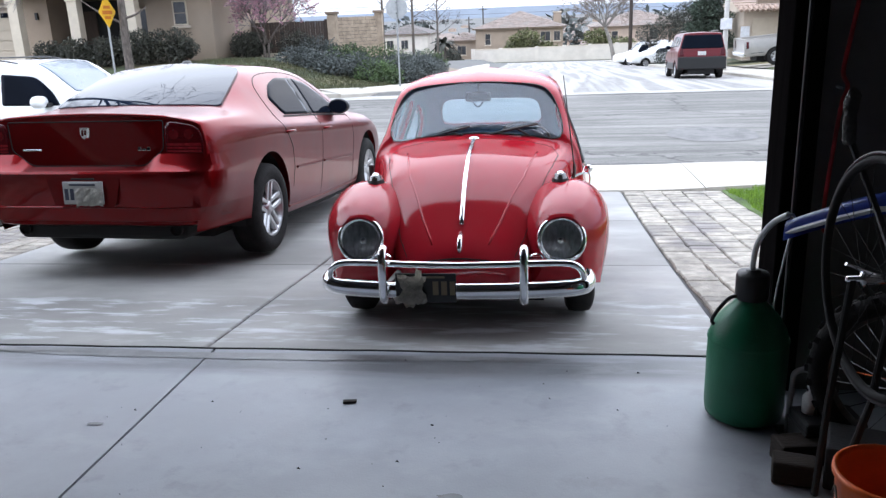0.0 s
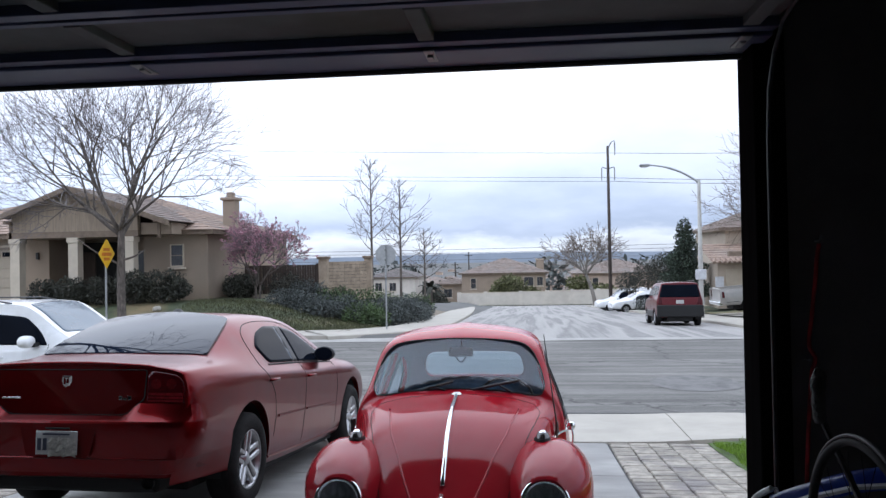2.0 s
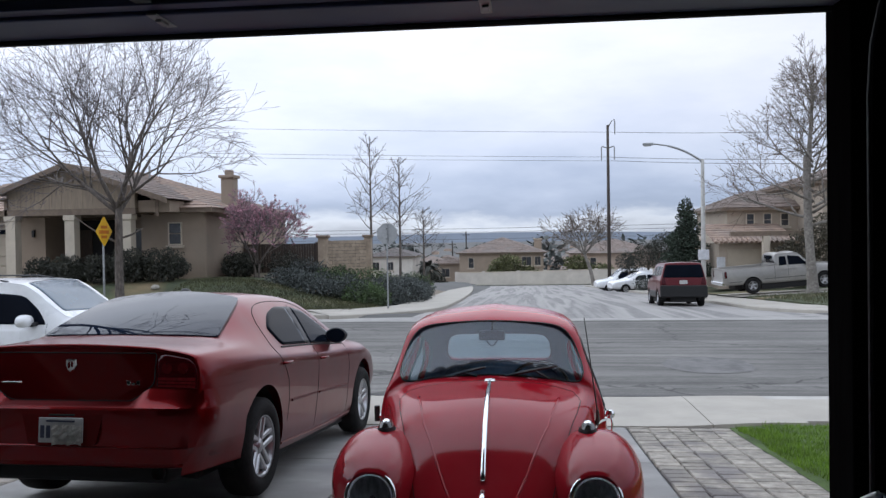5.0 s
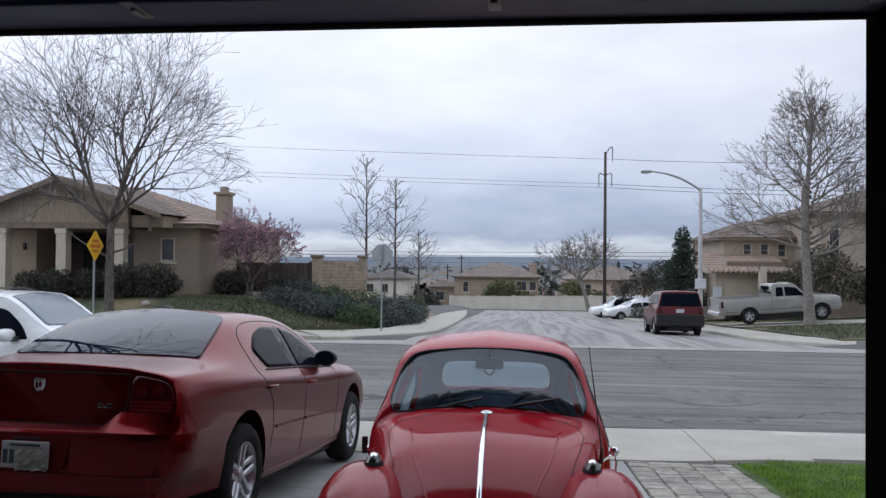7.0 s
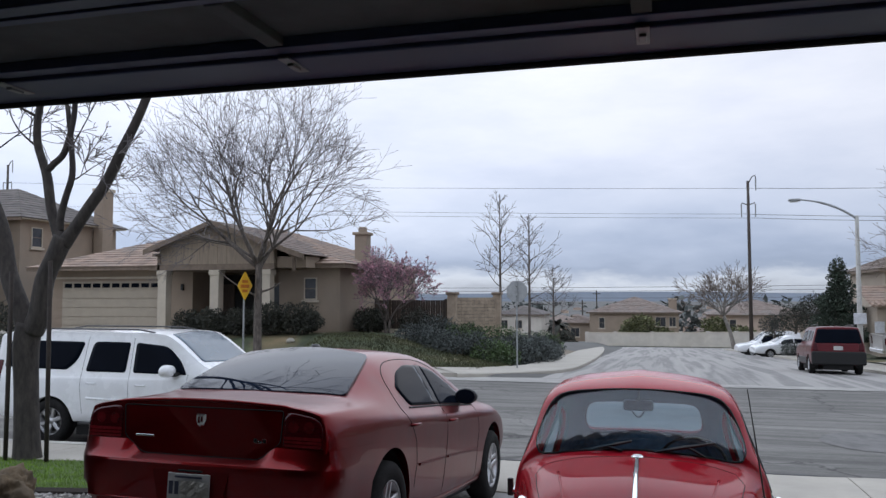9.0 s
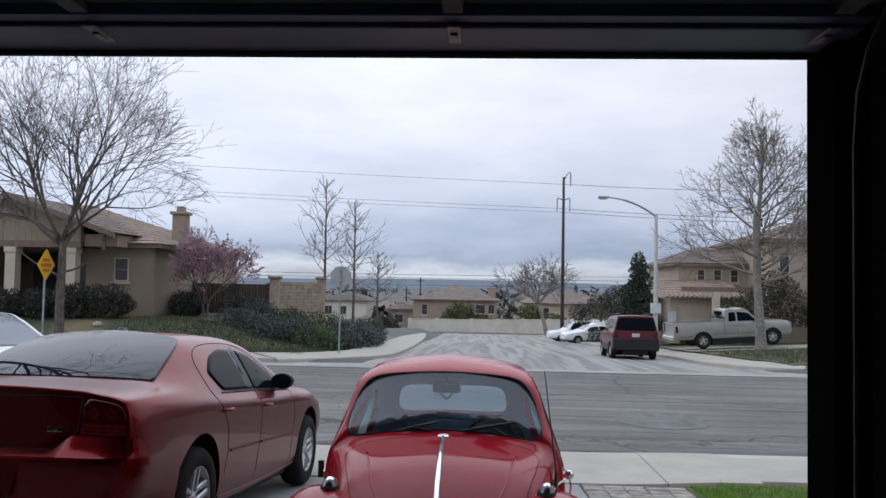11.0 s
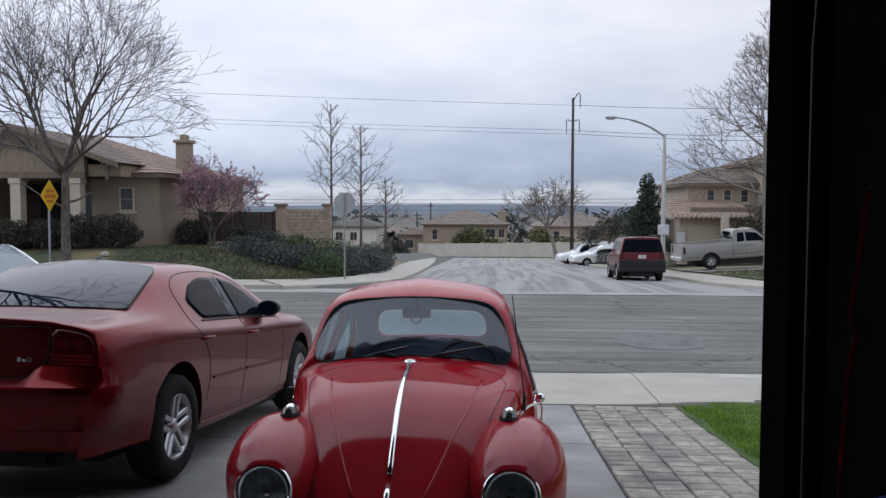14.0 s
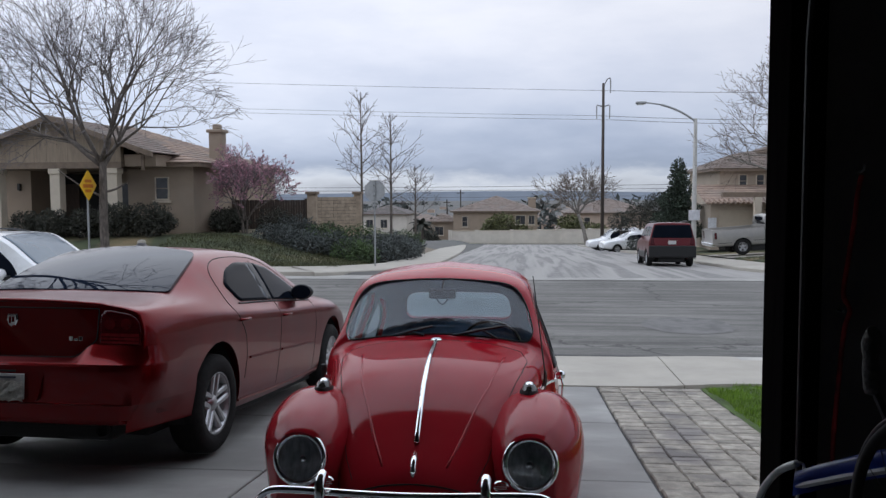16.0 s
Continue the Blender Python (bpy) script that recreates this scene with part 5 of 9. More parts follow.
    tube(bm, spline([(-.635, .085, .20), (-.63, .06, .25), (-.595, .045, .298), (-.50, .04, .312), (-.2, .022, .308), (0, .018, .306), (.2, .022, .308), (.50, .04, .312), (.595, .045, .298), (.63, .06, .25), (.635, .085, .20)], 5), .0165, 10)
    part("upper_bar", bm, M["chrome"], bumper, smooth=True)
    for s in (1, -1):
        bm = bmesh.new()
        tube(bm, spline([(s * .345, .03, .125), (s * .345, -.018, .14), (s * .345, -.030, .20), (s * .345, -.030, .30), (s * .345, -.018, .365), (s * .345, .02, .388), (s * .345, .045, .375)], 4),
             .0225, 10)
        part("overrider", bm, M["chrome"], bumper, "chrome overrider", smooth=True)
        bm = bmesh.new()
        tube(bm, [(s * .34, .03, .19), (s * .33, .30, .17)], .02, 6)
        part("bumper_bracket", bm, M["steel_dark"], bumper)
    # plate under a taped rag
    bm = boxes((-.285, .015, -.018, -.010, .125, .275), bevel=.003)
    plate = part("number_plate", bm, M["plate_black"], bumper, "black number plate with gold bars")
    for a, b, c, d in ((-.10, -.072, .165, .235), (-.058, -.030, .165, .235), (-.016, .010, .165, .235), (-.13, -.04, .252, .262)):
        part("plate_bar", boxes((a, b, -.0215, -.0175, c, d)), M["gold_ink"], plate)
    bm = bmesh.new()
    rnd = random.Random(4)
    cols, rowsn = 12, 11
    grid = []
    for j in range(rowsn):
        row = []
        for i in range(cols):
            u, v = i / (cols - 1), j / (rowsn - 1)
            edge = .012 * math.sin(v * 9) * (1 if u > .5 else -1) + rnd.uniform(-.006, .006)
            x = -.262 + .125 * u + edge - .02 * (v < .3) * (1 - u)
            z = .128 + .145 * v + rnd.uniform(-.008, .008) - (.02 if 0.3 < u < .6 and v < .2 else 0) + (.03 if abs(u - .7) < .12 and v > .9 else 0)
            row.append(bm.verts.new((x, -.030 - .022 * abs(noise.noise(Vector((u * 5, v * 5, 1.7)))) - rnd.uniform(0, .006), z)))
        grid.append(row)
    for a, b in zip(grid, grid[1:]):
        for i in range(cols - 1):
            bm.faces.new((a[i], a[i + 1], b[i + 1], b[i]))
    bmesh.ops.solidify(bm, geom=bm.faces, thickness=.004)
    part("taped_rag", bm, M["rag"], plate, "crumpled beige paper taped over the plate")
    # horn grille, towing eye, floor of the nose
    for s in (1, -1):
        g = Matrix.Translation((s * .40, .305, .255)) @ Matrix.Rotation(radians(90), 4, "X")
        bm = bmesh.new()
        lathe(bm, [(.030, .006), (.034, .012), (.038, .004)], "z", (0, 0, 0), 20)
        for k in range(3):
            box(bm, -.026, .026, -.018 + k * .015, -.012 + k * .015, .0, .010)
        bmesh.ops.transform(bm, matrix=g @ Matrix.Diagonal((1, .7, 1, 1)), verts=bm.verts)
        part("horn_grille", bm, M["chrome"], root, "oval chrome horn grille")
    # added near-black pan: keeps light out so the underside reads as shade
    part("underpan_shade", boxes((-.44, .44, .50, 3.5, -.05, .06), (-.56, .56, 1.12, 2.7, -.15, -.06)), M["dark_cavity"], root)
    # cabin: dash, seats, wheel, mirror
    cab = part("dashboard", boxes((-.60, .60, 1.50, 1.68, .40, .655), bevel=.02), M["interior"], root)
    bm = bmesh.new()
    lathe(bm, [(.185, -.008), (.196, 0), (.185, .008), (.176, 0), (.185, -.008)], "z", (0, 0, 0), 36)
    tube(bm, [(-.18, 0, 0), (0, .0, -.03), (.18, 0, 0)], .008, 6)
    bmesh.ops.transform(bm, matrix=Matrix.Translation((.30, 1.86, .60)) @ Matrix.Rotation(radians(-62), 4, "X"), verts=bm.verts)
    part("steering_wheel", bm, M["black_plastic"], cab, smooth=True)
    for s in (1, -1):
        bm = boxes((s * .31 - .23, s * .31 + .23, 2.22, 2.34, -.05, .52), bevel=.05)
        box(bm, s * .31 - .23, s * .31 + .23, 1.85, 2.3, -.06, .08, bevel=.04)
        part("front_seat", bm, M["interior"], root, "dark vinyl seat", smooth=True)
    part("rear_seat", boxes((-.52, .52, 2.78, 2.90, -.1, .42), bevel=.04), M["interior"], root, "dark vinyl rear seat", smooth=True)
    bm = boxes((-.085, .085, -.014, .014, -.032, .032), bevel=.013)
    bmesh.ops.transform(bm, matrix=Matrix.Translation((0, 1.72, .945)), verts=bm.verts)
    tube(bm, [(0, 1.74, .965), (.005, 1.74, 1.04)], .006, 6)
    tube(bm, [(-.035 + .07 * k / 8, 1.71, .915 - .035 * math.sin(math.pi * k / 8)) for k in range(9)], .006, 6)
    part("inside_mirror", bm, M["black_plastic"], bd, "inside mirror with a strap")
    return root


M["headlamp_glass"] = glass_mat("headlamp_glass", (0.86, 0.88, 0.89), 0.10, 0.90)
M["smoked"] = mat("smoked", (0.03, 0.028, 0.026), 0.15, var=0.1, coat=1.0)
red_vintage_car()


# ---------------------------------------------------------------- other vehicles
def slope_pose(x, y, z, pitch, heading):
    """On ground that falls by pitch degrees along the car's own forward y."""
    return Matrix.Translation((x, y, z)) @ Matrix.Rotation(radians(heading), 4, "Z") @ Matrix.Rotation(radians(-pitch), 4, "X")


def vehicle(name, at, label, paint, stations, axles, wheel_spec, panes=(), lights=(), gaps=(), ksta=5, kpro=4, arch=1.12, cutters=(), sharp=32, drop=0.0):
    """A car from stations along y (tail at 0): skin with wheel arches, panes, lights and gaps laid on it. Returns root, body, skin."""
    root = empty(name, at, label, "car")
    body = loft(car_rings(stations, ksta, kpro))
    skin = Skin(body)
    R, W, rim, track, style, rim_mat = wheel_spec
    cs = []
    for ay in axles:
        for s in (1, -1):
            cs.append(cylinder_x(ay, R * 0.98, R * arch, min(s * (track - W * 0.75), s * 2), max(s * (track - W * 0.75), s * 2)))
    body = cut(body, *cs, *cutters)
    bd = part("body", body, M[paint], root, smooth=True)
    bd.data.set_sharp_from_angle(angle=radians(sharp))
    for ay in axles:
        for s in (1, -1):
            bm = bmesh.new()
            r, xa, xb = R * arch * .985, s * (track - W * .72), s * (track + W * .22)
            ring = [[bm.verts.new((x, ay + r * math.cos(a), R * .98 + r * math.sin(a))) for a in [math.pi * (-.08 + 1.16 * k / 24) for k in range(25)]] for x in (xa, xb)]
            for k in range(24):
                bm.faces.new((ring[0][k], ring[0][k + 1], ring[1][k + 1], ring[1][k]))
            bm.faces.new(ring[0])
            part("arch_liner", bm, M["dark_cavity"], root)
            wheel(root, s * track, ay, R - drop, R, W, rim, style, s, rim_mat)
    # near-black boxes, set low to block light and deepen the shade beneath
    part("underbody_shade", boxes((-track + W * .1, track - W * .1, axles[0] + R * 1.1, axles[1] - R * 1.1, R * .40, R * 1.3), (-track * .62, track * .62, axles[0] - .72, axles[0] + R * 1.1, R * .56, R * 1.3), (-track + W * .6, track - W * .6, axles[1] - R * 1.1, axles[1] + .5, R * .55, R * 1.3)), M["dark_cavity"], root)
    for nm, ol, way, m in panes:
        for w, o in (((way, ol),) if way not in ("+x",) else (("+x", ol), ("-x", ol))):
            part(nm, skin.patch(dense(o, .08), w, .009 if w == "+z" else .004, 12 if w == "+z" else 6), M[m], bd, smooth=True)
    for nm, ol, way, m, both in lights:
        for o in ((ol, mirror(ol)) if both else (ol,)):
            part(nm, skin.patch(dense(o, .05), way, .009, 5, .014), M[m], bd, smooth=True)
    for pts, way, r, m, nm in gaps:
        for w in (("+x", "-x") if way == "+x" else (way,)):
            seam(bd, skin, polyline(pts, .06), w, r, m, nm, off=.001 if m != "dark_cavity" else -.001)
    return root, bd, skin


def prof(zb, wb, *pts):
    """Half profile: bottom centre, bottom edge, the side points, then the top centre (last number)."""
    return [(0, zb), (wb, zb), *pts[:-1], (0, pts[-1])]


def handle(bd, skin, y, z, m="sedan_red", size=.10):
    for w, s in (("+x", 1), ("-x", -1)):
        h = skin.at(y, z, w, 0)
        if h is None:
            continue
        bm = bmesh.new()
        tube(bm, [h + Vector((0, -size, 0)), h + Vector((s * .028, -size * .7, .003)), h + Vector((s * .03, size * .6, .003)), h + Vector((0, size, 0))], .012, 8)
        part("door_handle", bm, M[m], bd, smooth=True)


def door_mirror(bd, skin, y, z, m, size=(.11, .09, .075), out=.10, low=0.0, label=""):
    for w, s in (("+x", 1), ("-x", -1)):
        h = skin.at(y, z, w, 0)
        c = h + Vector((s * (out + size[0] * .6), -.02, low + .03))
        bm = bmesh.new()
        tube(bm, [h + Vector((-s * .02, 0, 0)), c + Vector((0, 0, -size[2] * .5))], .022, 8)
        n0 = len(bm.verts)
        lathe(bm, [(.001, -.9), (.62, -.86), (.92, -.55), (1.0, .2), (.97, .55), (.80, .62), (.001, .60)], "y", (0, 0, 0), 20)
        bm.verts.ensure_lookup_table()
        bmesh.ops.transform(bm, matrix=Matrix.Translation(c) @ Matrix.Diagonal((size[0], -size[1], size[2], 1)), verts=[v for v in bm.verts if v.co.length < 1.6 and abs(v.co.x) <= 1.001 and (v.co - c).length > .35])
        bmesh.ops.recalc_face_normals(bm, faces=bm.faces)
        mo = part("door_mirror", bm, M[m], bd, label, smooth=True)
        bm = bmesh.new()
        lathe(bm, [(.001, 0), (.86, 0)], "y", (0, 0, 0), 20)
        bmesh.ops.transform(bm, matrix=Matrix.Translation(c + Vector((0, -size[1] * .64, 0))) @ Matrix.Diagonal((size[0], 1, size[2], 1)), verts=bm.verts)
        part("mirror_glass", bm, M["dark_glass"], mo)


def red_sedan():
    def ring(y, zb, wb, B, C, D, E, F, G, H, top):
        return y, [(0, zb), (wb, zb), B, C, D, E, F, G, H, (0, top)]
    st = [
        ring(.050, .37, .66, (.75, .42), (.868, .60), (.884, .90), (.866, 1.045), (.822, 1.090), (.60, 1.128), (.30, 1.146), 1.152),
        ring(.078, .36, .70, (.78, .41), (.893, .60), (.910, .91), (.882, 1.056), (.830, 1.098), (.61, 1.134), (.30, 1.152), 1.158),
        ring(.18, .35, .72, (.82, .40), (.920, .60), (.932, .92), (.892, 1.064), (.830, 1.106), (.62, 1.139), (.30, 1.156), 1.162),
        ring(.42, .33, .74, (.85, .38), (.938, .60), (.945, .93), (.898, 1.072), (.83, 1.115), (.64, 1.148), (.30, 1.165), 1.171),
        ring(.72, .30, .74, (.90, .35), (.945, .60), (.952, .94), (.898, 1.078), (.815, 1.132), (.668, 1.172), (.30, 1.193), 1.200),
        ring(.95, .28, .74, (.90, .32), (.945, .60), (.952, .945), (.893, 1.080), (.785, 1.170), (.640, 1.252), (.30, 1.283), 1.292),
        ring(1.25, .25, .74, (.90, .29), (.942, .60), (.948, .945), (.885, 1.075), (.752, 1.240), (.580, 1.378), (.29, 1.412), 1.422),
        ring(1.55, .22, .74, (.90, .26), (.938, .60), (.942, .940), (.876, 1.065), (.730, 1.290), (.552, 1.450), (.28, 1.492), 1.503),
        ring(2.10, .21, .74, (.90, .25), (.935, .60), (.936, .930), (.866, 1.045), (.718, 1.290), (.552, 1.474), (.28, 1.518), 1.529),
        ring(2.60, .21, .74, (.90, .25), (.935, .60), (.934, .915), (.862, 1.030), (.718, 1.270), (.560, 1.458), (.28, 1.503), 1.515),
        ring(3.00, .21, .74, (.90, .25), (.935, .60), (.934, .905), (.862, 1.015), (.732, 1.220), (.590, 1.380), (.30, 1.428), 1.442),
        ring(3.50, .21, .74, (.90, .26), (.938, .60), (.938, .895), (.872, 1.000), (.790, 1.085), (.680, 1.165), (.34, 1.202), 1.214),
        ring(3.80, .22, .74, (.90, .28), (.942, .60), (.940, .885), (.872, .985), (.800, 1.025), (.680, 1.065), (.35, 1.092), 1.102),
        ring(4.30, .24, .72, (.89, .32), (.935, .58), (.930, .860), (.862, .950), (.785, .980), (.640, 1.000), (.33, 1.022), 1.030),
        ring(4.80, .28, .66, (.83, .40), (.885, .56), (.870, .760), (.800, .860), (.720, .890), (.580, .905), (.30, .925), .935),
        ring(5.03, .32, .56, (.70, .44), (.760, .55), (.740, .680), (.680, .770), (.610, .795), (.480, .810), (.25, .825), .835)]
    rear_win = rounded([(1.49, 1.215), (1.63, 1.075), (2.32, 1.058), (2.31, 1.395), (2.02, 1.395), (1.70, 1.33)], [.05, .06, .02, .02, .08, .10])
    front_win = rounded([(2.43, 1.056), (3.40, 1.022), (3.00, 1.245), (2.72, 1.355), (2.43, 1.392)], [.02, .03, .10, .08, .02])
    glass = rounded([(-.700, .745), (0, .665), (.700, .745), (.630, 1.16), (.560, 1.46), (0, 1.58), (-.560, 1.46), (-.630, 1.16)], [.05, .5, .05, .2, .08, .4, .08, .2])
    shield = rounded([(-.64, 3.60), (-.53, 2.96), (.53, 2.96), (.64, 3.60), (0, 3.74)], [.06, .06, .06, .06, .3])
    frame_line = spline([(1.60, .80), (1.50, .93), (1.385, 1.06), (1.352, 1.17), (1.385, 1.29), (1.50, 1.375), (1.72, 1.425), (2.1, 1.445), (2.5, 1.43), (2.85, 1.345), (3.20, 1.175), (3.50, 1.03)], 4)
    root, bd, skin = vehicle("red_sedan", slope_pose(-3.012, 4.915, street_z(4.915) + .035, 4.95, -2.68) @ Matrix.Scale(1.02, 4), "dark red four-door muscle sedan with tinted glass, tail to the garage", "sedan_red", st, (1.075, 4.11),
                             (.370, .245, .228, .828, "twin", "alloy"),
                             panes=(("rear_door_window", rear_win, "+x", "dark_glass"), ("front_door_window", front_win, "+x", "dark_glass"), ("door_pillar", rounded([(2.325, 1.058), (2.425, 1.056), (2.425, 1.392), (2.315, 1.394)], .01), "+x", "black_plastic"), ("windscreen", shield, "+z", "rear_glass")),
                             gaps=(([(2.39, 1.41), (2.45, 1.03), (2.43, .62), (2.36, .30)], "+x", .004, "dark_cavity", "panel_gap"),
                                   ([(1.60, .80), (1.64, .62), (1.60, .45)], "+x", .004, "dark_cavity", "panel_gap"),
                                   ([(3.46, 1.02), (3.50, .75), (3.44, .30)], "+x", .004, "dark_cavity", "panel_gap"),
                                   ([(1.70, .612), (2.38, .600)], "+x", .013, "sedan_red", "side_moulding"), ([(2.47, .598), (3.44, .572)], "+x", .013, "sedan_red", "side_moulding"),
                                   ([tuple(p) for p in frame_line], "+x", .0045, "dark_cavity", "window_surround"),
                                   ([(1.60, 1.062), (2.4, 1.046), (3.44, 1.008)], "+x", .008, "black_plastic", "window_sill_strip"),
                                   ([(1.52, .285), (2.4, .262), (3.62, .268)], "+x", .012, "sedan_red", "sill_crease"),
                                   ([(.10, .845), (.40, .838), (.66, .815)], "+x", .0035, "dark_cavity", "panel_gap")), arch=1.185, drop=.032)
    # rear window: one even pane, bowed across and along
    bm = bmesh.new()
    ol, rows = dense(glass, .05), []
    cy = 1.12
    for f in (1, .9, .8, .7, .6, .5, .4, .3, .2, .1):
        rows.append([bm.verts.new((x * f, cy + (y - cy) * f, .790 + .693 * (cy + (y - cy) * f) - .1394 * (cy + (y - cy) * f) ** 2 - .095 * (x * f) ** 2)) for x, y in ol])
    for A, B in zip(rows, rows[1:]):
        for k in range(len(ol)):
            bm.faces.new((A[k], A[(k + 1) % len(ol)], B[(k + 1) % len(ol)], B[k]))
    bm.faces.new(rows[-1])
    low = [bm.verts.new(v.co - Vector((0, 0, .03))) for v in rows[0]]
    for k in range(len(ol)):
        bm.faces.new((rows[0][(k + 1) % len(ol)], rows[0][k], low[k], low[(k + 1) % len(ol)]))
    bmesh.ops.recalc_face_normals(bm, faces=bm.faces)
    rwin = part("rear_window", bm, M["rear_glass"], bd, "dark tinted rear glass", smooth=True)
    rwin.data.set_sharp_from_angle(angle=radians(30))
    # boot lid: gap, badge, lettering bars, ducktail lip
    lid = rounded([(-.44, .790), (.44, .790), (.545, .872), (.585, .90), (.60, 1.10), (-.60, 1.10), (-.585, .90), (-.545, .872)], [.05, .05, .04, .03, .02, .02, .03, .04])
    bm = bmesh.new()
    tube(bm, skin.line(dense(lid, .05), "-y", .001), .0045, 5, closed=True)
    part("boot_gap", bm, M["dark_cavity"], bd)
    bm = bmesh.new()
    lip = [Vector((x, .050 + .05 * (abs(x) / .86) ** 6, 1.148 - .022 * (abs(x) / .6) ** 2 - .03 * max(0, abs(x) - .6) / .26)) for x in [-.86 + 1.72 * k / 40 for k in range(41)]]
    tube(bm, lip, .011, 8)
    part("boot_lip", bm, M["sedan_red"], bd, smooth=True)
    c = skin.at(0, 1.02, "-y", .004)
    bm = bmesh.new()
    shield_pts = [(-.036, .038), (.036, .038), (.038, 0), (.024, -.036), (0, -.050), (-.024, -.036), (-.038, 0)]
    A = [bm.verts.new((c.x + a, c.y, c.z + b)) for a, b in shield_pts]
    B = [bm.verts.new((c.x + a * .8, c.y - .010, c.z + b * .8)) for a, b in shield_pts]
    for k in range(7):
        bm.faces.new((A[k], A[(k + 1) % 7], B[(k + 1) % 7], B[k]))
    bm.faces.new(B)
    badge = part("badge", bm, M["chrome"], bd, "small chrome shield badge")
    bm = boxes((c.x - .018, c.x - .004, c.y - .0125, c.y - .009, c.z - .02, c.z + .02), (c.x + .004, c.x + .018, c.y - .0125, c.y - .009, c.z - .012, c.z + .02), (c.x - .02, c.x + .02, c.y - .0125, c.y - .009, c.z + .023, c.z + .027))
    part("badge_mark", bm, M["tail_red"], badge)
    for x0, x1, z0, z1, n in ((-.50, -.315, .897, .910, 1), (.395, .495, .895, .922, 3)):
        bm = bmesh.new()
        for i in range(n):
            a, b = x0 + (x1 - x0) * i / n, x0 + (x1 - x0) * (i + .8) / n
            p = skin.at((a + b) / 2, (z0 + z1) / 2, "-y", .002)
            box(bm, a, b, p.y - .004, p.y + .006, z0, z1 - (.012 if i == 1 and n > 1 else 0), bevel=.002)
        part("lettering", bm, M["chrome"], bd, "chrome lettering bars")
    # tail lamps: dark upper lens, paler striped lower lens, a wrap round the corner
    for s in (1, -1):
        ol = [(s * a, b) for a, b in rounded([(.605, .880), (.880, .876), (.880, .98), (.862, 1.036), (.815, 1.068), (.64, 1.096), (.610, 1.06)], [.02, .005, .03, .03, .03, .05, .03])]
        tl = part("tail_lamp", skin.patch(dense(ol, .03), "-y", .006, 6, .010), M["tail_red"], bd, "dark red tail lamp", smooth=True)
        for z0, z1, m in ((.884, .898, "tail_clear"), (.906, .920, "tail_clear"), (.928, .946, "tail_clear")):
            ol2 = [(s * a, b) for a, b in rounded([(.615, z0), (.872, z0 - .003), (.872, z1), (.615, z1)], .004)]
            part("reverse_lens", skin.patch(dense(ol2, .04), "-y", .009, 3, 0), M[m], tl, smooth=True)
        for k, x in enumerate((.675, .785)):
            ol3 = [(s * (x + .036 * math.cos(q * math.tau / 16)), 1.005 + .036 * math.sin(q * math.tau / 16)) for q in range(16)]
            part("bulb_bowl", skin.patch(ol3, "-y", .0085, 3, 0), M["tail_bowl"], tl, smooth=True)
    # rear bumper: upright face, a sloping ledge that dips under the boot lid
    bm = bmesh.new()
    V = []

    def ledge(x):
        return .788 + .086 * ramp01((abs(x) - .43) / .13)
    shape = [(.318, -.040), (.335, .000), (.40, .024), (.492, .036), (.500, .046), (.506, .043), (.60, .066), (.70, .085), (.742, .090), (.756, .084), (.763, .074)]
    sides = (.70, .60, .48, .36, .26, .18, .12, .075)
    for z, push in shape + [(None, .5), (None, .0)]:
        row = []
        for sg, way in ((-1, "-x"), (1, "+x")):
            line = []
            for y in (sides if sg < 0 else sides[::-1]):
                zz = z if z is not None else .763 + (.862 - .763) * (1 - push) + .006
                h = skin.at(y, max(zz, .40), way, .005 if z is None or push > 0 else -.008)
                h.z = zz
                k = ramp01((.50 - y) / .40)
                line.append(h + Vector((sg * (max(push, 0) * .25 * k if z is not None else .012 * push * k), 0, 0)))
            row.append(line)
        mid = []
        for x in [-.868 + 1.736 * k / 44 for k in range(45)]:
            zz = z if z is not None else .763 + (ledge(x) - .763) * (1 - push)
            p = skin.at(x, zz, "-y", 0)
            out = (push if z is not None else .034 * push / .5 + .004)
            mid.append(Vector((p.x * (1 + .02 * max(out, 0) / .09), p.y - out * (1 - .72 * (abs(x) / .868) ** 9), zz)))
        V.append([bm.verts.new(p) for p in row[0] + mid + row[1]])
    for A, B in zip(V, V[1:]):
        for k in range(len(A) - 1):
            bm.faces.new((A[k], A[k + 1], B[k + 1], B[k]))
    bmesh.ops.recalc_face_normals(bm, faces=bm.faces)
    rb = part("rear_bumper", bm, M["sedan_red"], root, smooth=True)
    rb.data.set_sharp_from_angle(angle=radians(28))
    # plate recess with the plate and torn paper on it
    part("plate_recess", prism(rounded([(-.29, .735), (.29, .735), (.235, .515), (-.235, .515)], .03), "y", -.036, .02), M["sedan_red"], rb)
    part("plate_light", boxes((-.09, .09, -.045, -.034, .700, .712), bevel=.003), M["dark_cavity"], rb)
    pl = part("number_plate", boxes((-.155, .155, -.050, -.040, .530, .690), bevel=.004), M["plate_white"], rb, "pale number plate with dark bars, half papered over")
    part("plate_characters", boxes((-.140, -.112, -.0535, -.0495, .560, .640), (-.098, -.070, -.0535, -.0495, .560, .640), (-.10, .10, -.0535, -.0495, .662, .674)), M["ink"], pl)
    bm = bmesh.new()
    rnd = random.Random(9)
    grid = [[bm.verts.new((-.050 + .205 * i / 9 + rnd.uniform(-.006, .006), -.058 - rnd.uniform(0, .012), .522 + .125 * j / 6 + rnd.uniform(-.008, .008))) for i in range(10)] for j in range(7)]
